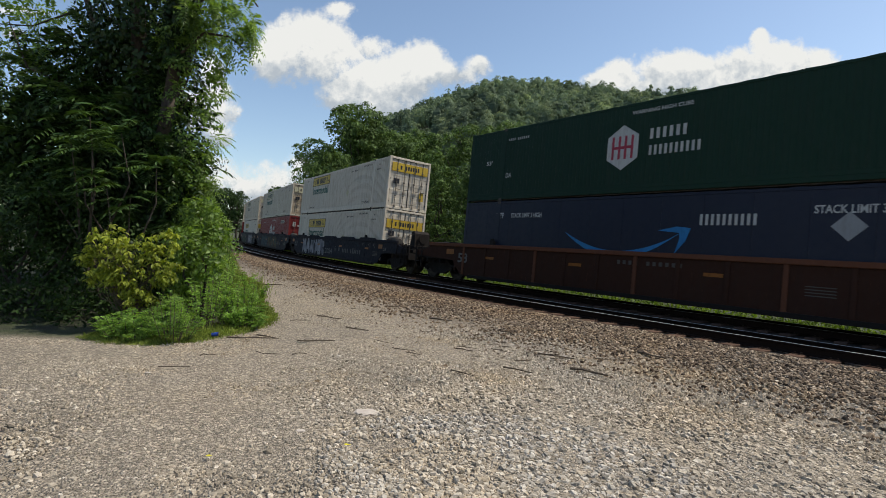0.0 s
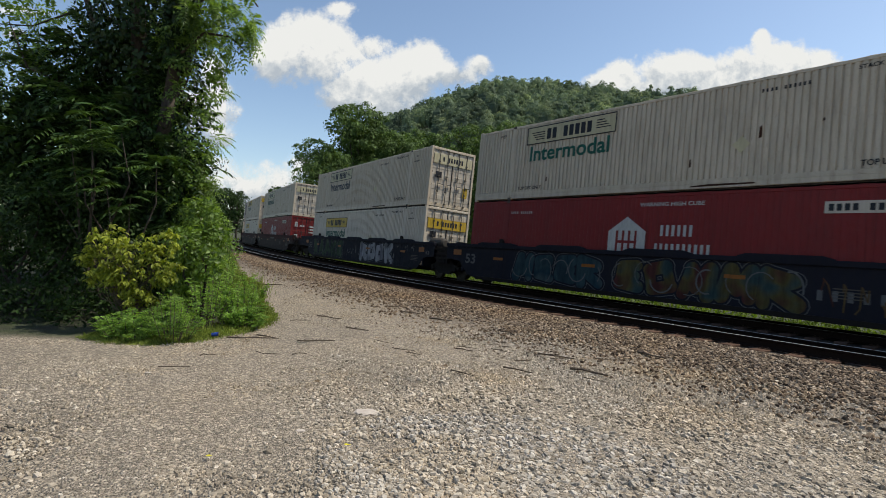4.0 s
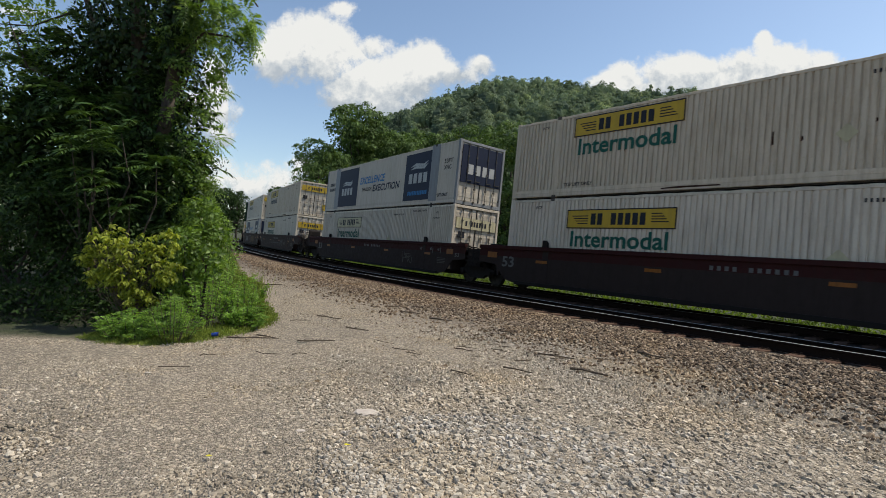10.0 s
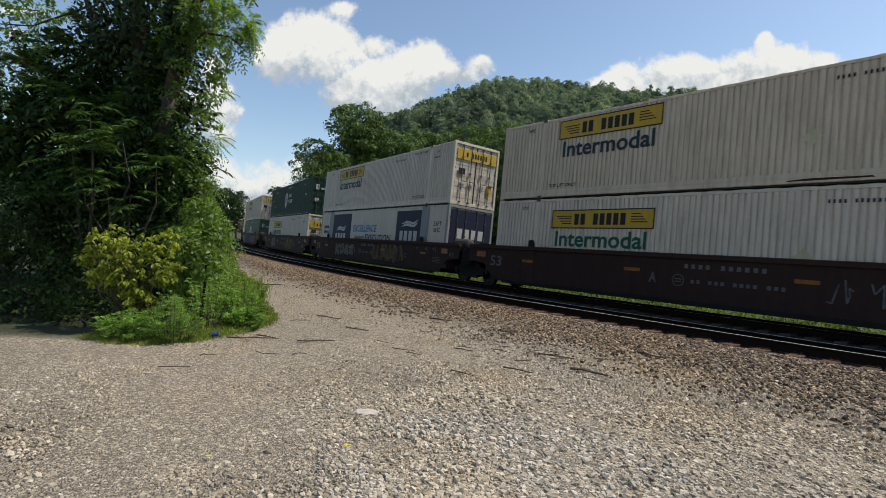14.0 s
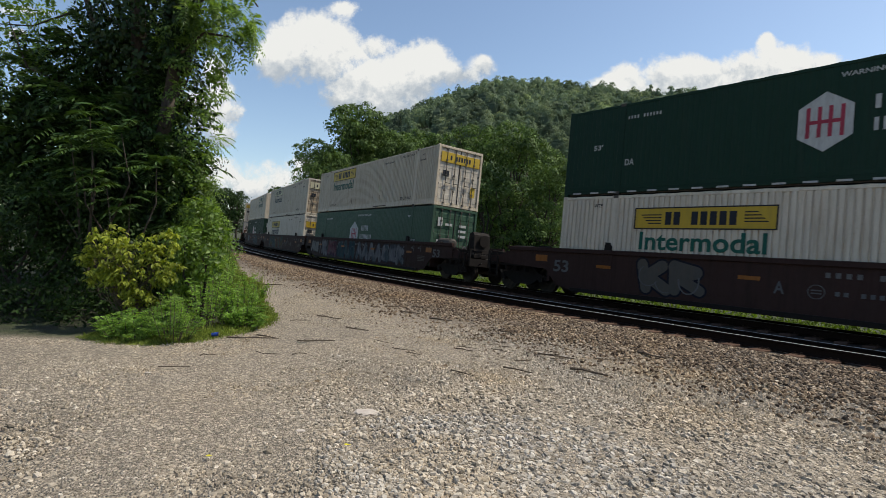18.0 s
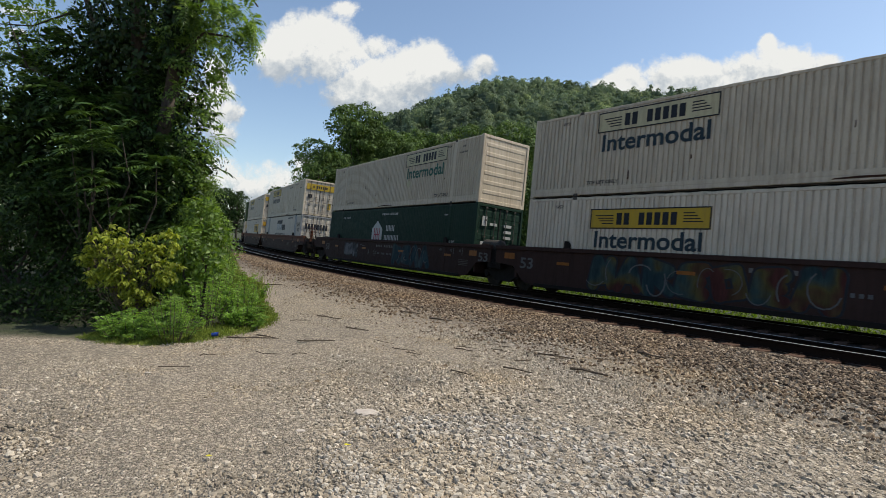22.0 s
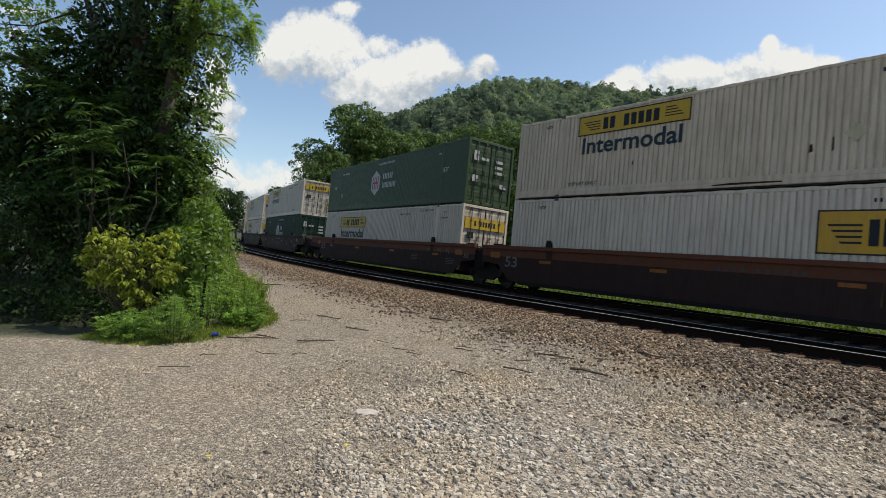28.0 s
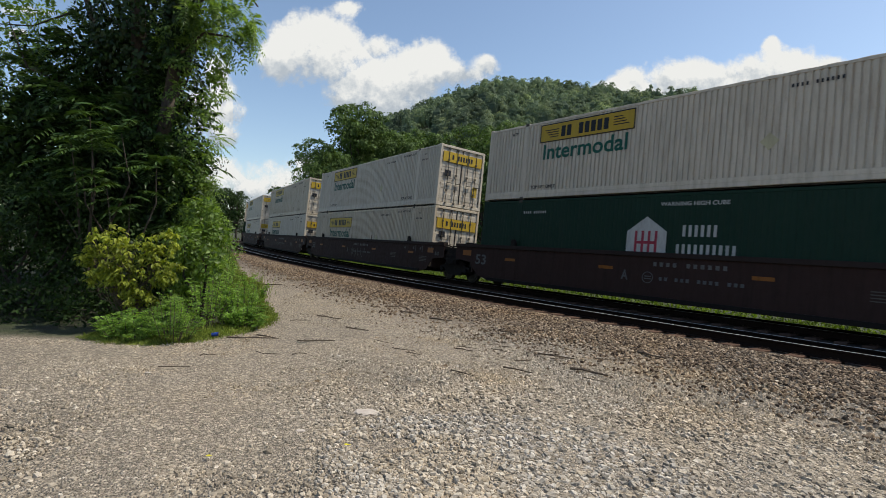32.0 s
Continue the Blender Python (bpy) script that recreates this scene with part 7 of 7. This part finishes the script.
    # feathery weeds
    for k, (x, y, w, h) in enumerate([(-5.0, 7.9, 0.7, 0.46), (-4.7, 7.8, 0.55, 0.34), (-4.2, 7.85, 0.75, 0.78), (-4.2, 8.9, 0.9, 0.95), (-3.75, 9.3, 0.8, 0.75), (-4.5, 10.0, 1.1, 1.05), (-4.3, 11.0, 0.9, 0.8), (-5.4, 12.0, 1.2, 1.2), (-5.9, 13.2, 1.0, 1.0), (-4.85, 8.6, 0.7, 0.6), (-3.5, 9.0, 0.6, 0.4)]):
        t = empty("weed_clump", "feathery bright green weeds at the yard's edge", "weeds", "weeds")
        z0 = float(ground_z(x, y)[0])
        b, roots, ways = B(), [], []
        for i in range(26):
            a = rng.uniform(0, 2 * math.pi)
            rad = w * 0.5 * math.sqrt(rng.uniform(0, 1))
            root = Vector((x + math.cos(a) * rad * 0.6, y + math.sin(a) * rad * 0.6, z0 - 0.02))
            dome = math.sqrt(max(0.15, 1 - (rad / (w * 0.55)) ** 2))
            top = root + Vector((math.cos(a) * rad * 0.7, math.sin(a) * rad * 0.7, h * dome * rng.uniform(0.85, 1.1)))
            b.tube(root, top, 0.006, 4, 0.003)
            for j in range(24):
                u = rng.uniform(0.1, 1.0) ** 0.7
                roots.append(root.lerp(top, u))
                aa = rng.uniform(0, 2 * math.pi)
                ways.append((math.cos(aa), math.sin(aa), rng.uniform(0.5, 1.8)))
        tagged(part("stem", b, "twig", t), kind="stuff")
        roots, ways = np.array(roots), np.array(ways)
        part("foliage", leaf_mesh("foliage", [fronds(rng, roots, ways, rng.uniform(0.06, 0.13, len(roots)), 5, 0.034, 0.36)], "leaf_weed"), None, t)
    # tall grass beside the line
    n = 420
    p = np.stack([rng.normal(-5.15, 0.28, n), rng.normal(13.0, 0.5, n)], 1)
    L = rng.uniform(0.35, 0.85, n)
    v = blades(np.stack([p[:, 0], p[:, 1], ground_z(p[:, 0], p[:, 1]) - 0.01], 1), rng.normal(0, 0.16, (n, 3)) + np.array([0, 0, 1.0]), rng.normal(0, 1, (n, 3)), L, np.full(n, 0.014), 0.2, 0.3)
    tagged(new("tall_grass", leaf_mesh("tall_grass", [v], "grass")), "tall grass tuft at the edge of the ballast", "grass", kind="stuff")
    # grass fringe and the tall tufts beside the line
    edge = np.array([(-5.6, 7.9), (-5.0, 7.55), (-4.4, 7.5), (-3.9, 7.85), (-3.45, 8.7), (-3.25, 9.5), (-3.45, 10.3), (-4.3, 12.0), (-5.2, 14.3), (-6.2, 16.8), (-7.9, 19.8), (-12.5, 30), (-16.6, 39.5), (-23, 52)])
    n = 24000
    u = rng.uniform(0, 1, n) ** 1.3 * (len(edge) - 1.001)
    i = u.astype(int)
    p = edge[i] + (edge[i + 1] - edge[i]) * (u - i)[:, None]
    d = unit(edge[i + 1] - edge[i])
    inward = np.stack([-d[:, 1], d[:, 0]], 1)
    depth = np.abs(rng.normal(0, 0.35, n)) - 0.08
    p = p + inward * depth[:, None] + rng.normal(0, 0.06, (n, 2))
    z = ground_z(p[:, 0], p[:, 1])
    L = rng.uniform(0.04, 0.13, n) * (1 + 0.9 * (i > 5)) * np.clip(0.5 + depth * 2, 0.4, 1.3)
    v = blades(np.stack([p[:, 0], p[:, 1], z - 0.01], 1), rng.normal(0, 0.45, (n, 3)) + np.array([0, 0, 1.0]), rng.normal(0, 1, (n, 3)), L, L * 0.12 + 0.006, 0.3, 0.3)
    tagged(new("grass", leaf_mesh("grass", [v], "grass")), "ragged green grass along the edge of the gravel", "grass", kind="stuff")


under_growth()


# ---- things on the ground ----
def on_ground(x, y):
    return float(ground_z(x, y)[0])


def litter():
    rng = np.random.default_rng(9)
    for x, y, l, a, r in [(2.05, 6.75, 0.50, -0.5, 0.022), (1.75, 7.6, 0.55, -0.6, 0.016), (1.5, 7.9, 0.4, 0.7, 0.012), (-1.98, 8.05, 0.62, 0.25, 0.016), (-3.05, 8.1, 0.75, 0.1, 0.016), (-2.85, 8.25, 0.5, -0.5, 0.014), (-1.55, 9.2, 0.55, -0.6, 0.016),
                          (-5.8, 16.6, 0.9, 0.0, 0.03), (0.0, 10.7, 0.5, -0.3, 0.02), (0.4, 7.8, 0.25, -0.5, 0.012), (-3.2, 6.9, 0.22, 0.4, 0.01), (-3.3, 6.2, 0.4, 0.2, 0.008), (-0.7, 11.5, 0.5, -0.5, 0.018), (3.4, 8.0, 0.5, -0.9, 0.02), (-2.3, 10.4, 0.6, -0.4, 0.014)]:
        z = on_ground(x, y) + 0.03
        b = B()
        d = Vector((math.cos(a), math.sin(a), 0))
        k = [Vector((x, y, z)) + d * l * (u - 0.5) + Vector((rng.normal(0, 0.02), rng.normal(0, 0.02), rng.uniform(0, 0.015))) for u in (0, 0.3, 0.6, 1)]
        b.path(k, r, 6, 0.5)
        if l > 0.45:
            b.tube(k[1], k[1] + Vector((rng.normal(0, 0.1), rng.normal(0, 0.1), 0.04)), r * 0.6, 5, r * 0.3)
        tagged(part("stick", b, "twig"), "dead brown stick lying on the gravel", "stick", "sticks on the gravel")
    for _ in range(26):
        x, y = rng.uniform(-3.4, 2.6), rng.uniform(6.2, 12.5)
        l, a, r = rng.uniform(0.12, 0.42), rng.uniform(-0.7, 0.5), rng.uniform(0.006, 0.013)
        d = Vector((math.cos(a), math.sin(a), 0))
        p = Vector((x, y, on_ground(x, y) + 0.03))
        k = [p + d * l * (u - 0.5) + Vector((0, rng.normal(0, 0.02), rng.uniform(0, 0.012))) for u in (0, 0.4, 1)]
        tagged(part("twig", B().path(k, r, 5, 0.5), "twig"), "short dead twig lying on the gravel", "twig", "sticks on the gravel")
    can = empty("drink_can", "crushed blue can lying on the grass edge", "can")
    x, y = -3.68, 8.15
    z = on_ground(x, y) + 0.05
    part("body", B().tube((x - 0.05, y, z), (x + 0.055, y + 0.03, z + 0.01), 0.030, 16, 0.032), "can", can)
    part("lid", B().tube((x + 0.055, y + 0.015, z + 0.01), (x + 0.062, y + 0.016, z + 0.01), 0.028, 16), "rod", can)
    for x, y, w, label in ((-0.69, 4.92, 0.15, "broad pale flat rock bedded in the gravel"), (-3.5, 6.0, 0.05, "small white stone on the gravel"), (-1.2, 4.4, 0.05, "small white stone on the gravel"), (5.3, 8.3, 0.06, "small white stone on the ballast")):
        tv, tf = ico()
        v = tv * rng.uniform(0.75, 1.2, (len(tv), 1)) * np.array([w, w * 0.65, w * 0.16]) + np.array([x, y, on_ground(x, y) + 0.012])
        ob = new("rock", raw("rock", v, tf, "white_rock", False))
        tagged(ob, label, "rock", "loose rocks")
    for x, y in ((-1.74, 3.75), (-0.75, 4.05)):
        z = on_ground(x, y) + 0.045
        v = blades(np.array([[x, y, z], [x + 0.01, y, z]]), np.array([[1, 0.2, 0.1], [0.2, 1, 0.0]]), np.array([[0, 0, 1.0], [0, 0.2, 1]]), np.array([0.06, 0.05]), np.array([0.03, 0.025]))
        tagged(new("fallen_leaf", leaf_mesh("fallen_leaf", [v], "yleaf")), "fallen yellow leaf on the gravel", "leaf")


litter()


# ---- clouds ----
def cloud_material():
    n = Nodes("cloud")
    d = n.add("Attribute")
    d.attribute_name = "puff"
    l = n.add("Attribute")
    l.attribute_name = "top_light"
    v = n.coords()
    big = n.noise(v, 0.0042, 8, 0.62)
    small = n.noise(v, 0.014, 8, 0.65)
    mixd = n.add("Math")
    mixd.operation = "MULTIPLY_ADD"
    n.link(big, mixd.inputs[0])
    mixd.inputs[1].default_value = 1.5
    n.link(d.outputs["Fac"], mixd.inputs[2])
    m2 = n.add("Math")
    m2.operation = "MULTIPLY_ADD"
    n.link(small, m2.inputs[0])
    m2.inputs[1].default_value = 0.65
    n.link(mixd.outputs[0], m2.inputs[2])
    mr = n.add("MapRange")
    mr.interpolation_type = "SMOOTHSTEP"
    n.link(m2.outputs[0], mr.inputs[0])
    mr.inputs[1].default_value, mr.inputs[2].default_value = 1.47, 1.90
    tone = n.add("Math")
    tone.operation = "MULTIPLY_ADD"
    n.link(big, tone.inputs[0])
    tone.inputs[1].default_value = 1.15
    n.link(l.outputs["Fac"], tone.inputs[2])
    billow = n.add("Math")
    billow.operation = "MULTIPLY_ADD"
    n.link(small, billow.inputs[0])
    billow.inputs[1].default_value = 1.25
    n.link(tone.outputs[0], billow.inputs[2])
    shade = n.add("Math")
    shade.operation = "SUBTRACT"
    n.link(billow.outputs[0], shade.inputs[0])
    shade.inputs[1].default_value = 0.74
    # The sheet glows by itself; sunlit tops and grey undersides are painted colour.
    col = n.ramp(shade.outputs[0], [(0.46, (0.41, 0.465, 0.54)), (0.70, (0.57, 0.61, 0.66)), (0.94, (0.76, 0.775, 0.79))])
    em = n.add("Emission")
    n.link(col, em.inputs["Color"])
    em.inputs["Strength"].default_value = 1.0
    tr = n.add("BsdfTransparent")
    mx = n.add("MixShader")
    n.link(mr.outputs[0], mx.inputs[0])
    n.link(tr.outputs[0], mx.inputs[1])
    n.link(em.outputs[0], mx.inputs[2])
    n.link(mx.outputs[0], n.t.nodes["Material Output"].inputs[0])
    return n.m


M["cloud"] = cloud_material()
CLOUDS = []
FAR = 3000.0


def cloud(lumps, shift, label, wisp=1.0):
    """A drifting bank of cumulus, far off, with lit tops and grey undersides painted in: lumps give (x, y, half width,
    half height) in hundredths of the distance.
    """
    a = np.array(lumps, float)
    x0, x1 = (a[:, 0] - a[:, 2] * 1.9).min(), (a[:, 0] + a[:, 2] * 1.9).max()
    z0, z1 = (a[:, 1] - a[:, 3] * 1.9).min(), (a[:, 1] + a[:, 3] * 1.9).max()
    nx, nz = 90, 60
    X, Z = np.meshgrid(np.linspace(x0, x1, nx), np.linspace(z0, z1, nz), indexing="ij")
    den, top_light = np.zeros_like(X), np.zeros_like(X)
    for px, pz, rx, rz in lumps:
        q = np.exp(-1.1 * (((X - px) / rx) ** 2 + ((Z - pz) / rz) ** 2))
        den = 1 - (1 - den) * (1 - q)
        # Painted light: brighter towards the top of each lump.
        top_light += q * (0.30 + 0.46 * np.clip((Z - pz) / rz, -1.2, 1.2))
    top_light = top_light / np.maximum(den, 0.3) + 0.45 * ((Z - a[:, 1].min()) / (a[:, 1].max() - a[:, 1].min()) - 0.5)
    cx, cz = (x0 + x1) / 2, (z0 + z1) / 2
    k = FAR / 100
    v = np.stack([(X - cx) * k, (Z - cz) * k, X * 0], -1).reshape(-1, 3)
    i, j = np.meshgrid(np.arange(nx - 1), np.arange(nz - 1), indexing="ij")
    q = (i * nz + j).ravel()
    me = raw("cloud", v, np.stack([q, q + nz, q + nz + 1, q + 1], 1), "cloud")
    for name, val in (("puff", den * wisp), ("top_light", top_light)):
        me.attributes.new(name, "FLOAT", "POINT").data.foreach_set("value", val.astype(np.float32).ravel())
    ob = tagged(new("cloud", me), label, "cloud", "clouds in the sky", kind="structure")
    turn = VIEW.to_3x3()
    ob.location = Vector(EYE) + turn @ Vector((cx * k, cz * k, -FAR))
    ob.rotation_euler = turn.to_euler()
    CLOUDS.append((ob, turn @ Vector((shift[0] * k, shift[1] * k, 0))))


def sky_lumps(rows):
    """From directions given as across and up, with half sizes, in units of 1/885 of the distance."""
    return [((x - 784) / 8.85, (441 - y) / 8.85, w / 8.85, h / 8.85) for x, y, w, h in rows]


cloud(sky_lumps([(492, 70, 46, 46), (545, 55, 55, 42), (475, 110, 40, 38), (560, 115, 75, 45), (640, 150, 75, 38), (700, 150, 65, 42), (752, 108, 48, 46), (715, 110, 40, 30), (800, 132, 46, 26), (848, 112, 26, 20), (610, 182, 55, 22), (680, 195, 50, 22), (598, 15, 40, 18), (655, 85, 40, 26), (600, 70, 30, 30)]), (1.5, 0.2), "bright white cumulus cloud over the ridge")
cloud(sky_lumps([(415, 322, 60, 34), (470, 308, 42, 34), (500, 318, 40, 30), (532, 288, 24, 22), (395, 292, 36, 20), (450, 345, 60, 22), (360, 330, 40, 34)]), (0.8, 0.0), "low soft white cloud near the horizon", 0.8)
cloud(sky_lumps([(388, 168, 36, 34), (405, 200, 26, 20), (392, 245, 30, 24), (372, 120, 26, 30), (350, 200, 40, 60)]), (1.0, 0.1), "white cloud behind the tree", 0.95)
cloud(sky_lumps([(1012, 158, 14, 8), (1060, 148, 34, 26), (1095, 136, 36, 32), (1168, 128, 42, 36), (1205, 122, 44, 30), (1255, 124, 40, 32), (1310, 112, 40, 36), (1362, 100, 36, 38), (1346, 64, 16, 18), (1405, 104, 40, 36), (1452, 116, 36, 34), (1476, 132, 20, 26), (1120, 165, 70, 24), (1250, 165, 90, 26), (1400, 155, 80, 34)]), (2.3, -1.6), "tall white cumulus cloud rising behind the ridge", 1.12)
cloud(sky_lumps([(30, 18, 46, 14), (72, 24, 26, 8), (20, 60, 26, 12)]), (0.8, 0.0), "thin white cloud over the trees", 0.85)


# ---- what moves ----
def motions():
    times = [0.5 * i for i in range(65)]
    for offset, body, wheels, low, high in TRAIN:
        for thing, z in ((body, 0.0), (low, FLOOR_Z), (high, FLOOR_Z + TALL + 0.012)):
            walk(thing, [(t, seat(offset + run(t), z)) for t in times])
        # the wheels roll while the car is in the near part of the line
        for wheel, x in wheels:
            rows = []
            for i in range(0, 961):
                t = i / 30
                s = offset + run(t)
                if -34 < s < 20:
                    rows.append((t, Matrix.Translation((x, 0, WHEEL_R)) @ Matrix.Rotation(s / WHEEL_R, 4, "Y")))
            if rows:
                first, last = rows[0], rows[-1]
                if first[0] > 0:
                    rows.insert(0, (0.0, first[1]))
                if last[0] < 32.0:
                    rows.append((32.0, last[1]))
                walk(wheel, rows)
    for cloud, shift in CLOUDS:
        at = cloud.location.copy()
        walk(cloud, [(0.0, Matrix.Translation(at) @ cloud.rotation_euler.to_matrix().to_4x4()), (32.0, Matrix.Translation(at + shift) @ cloud.rotation_euler.to_matrix().to_4x4())])


motions()
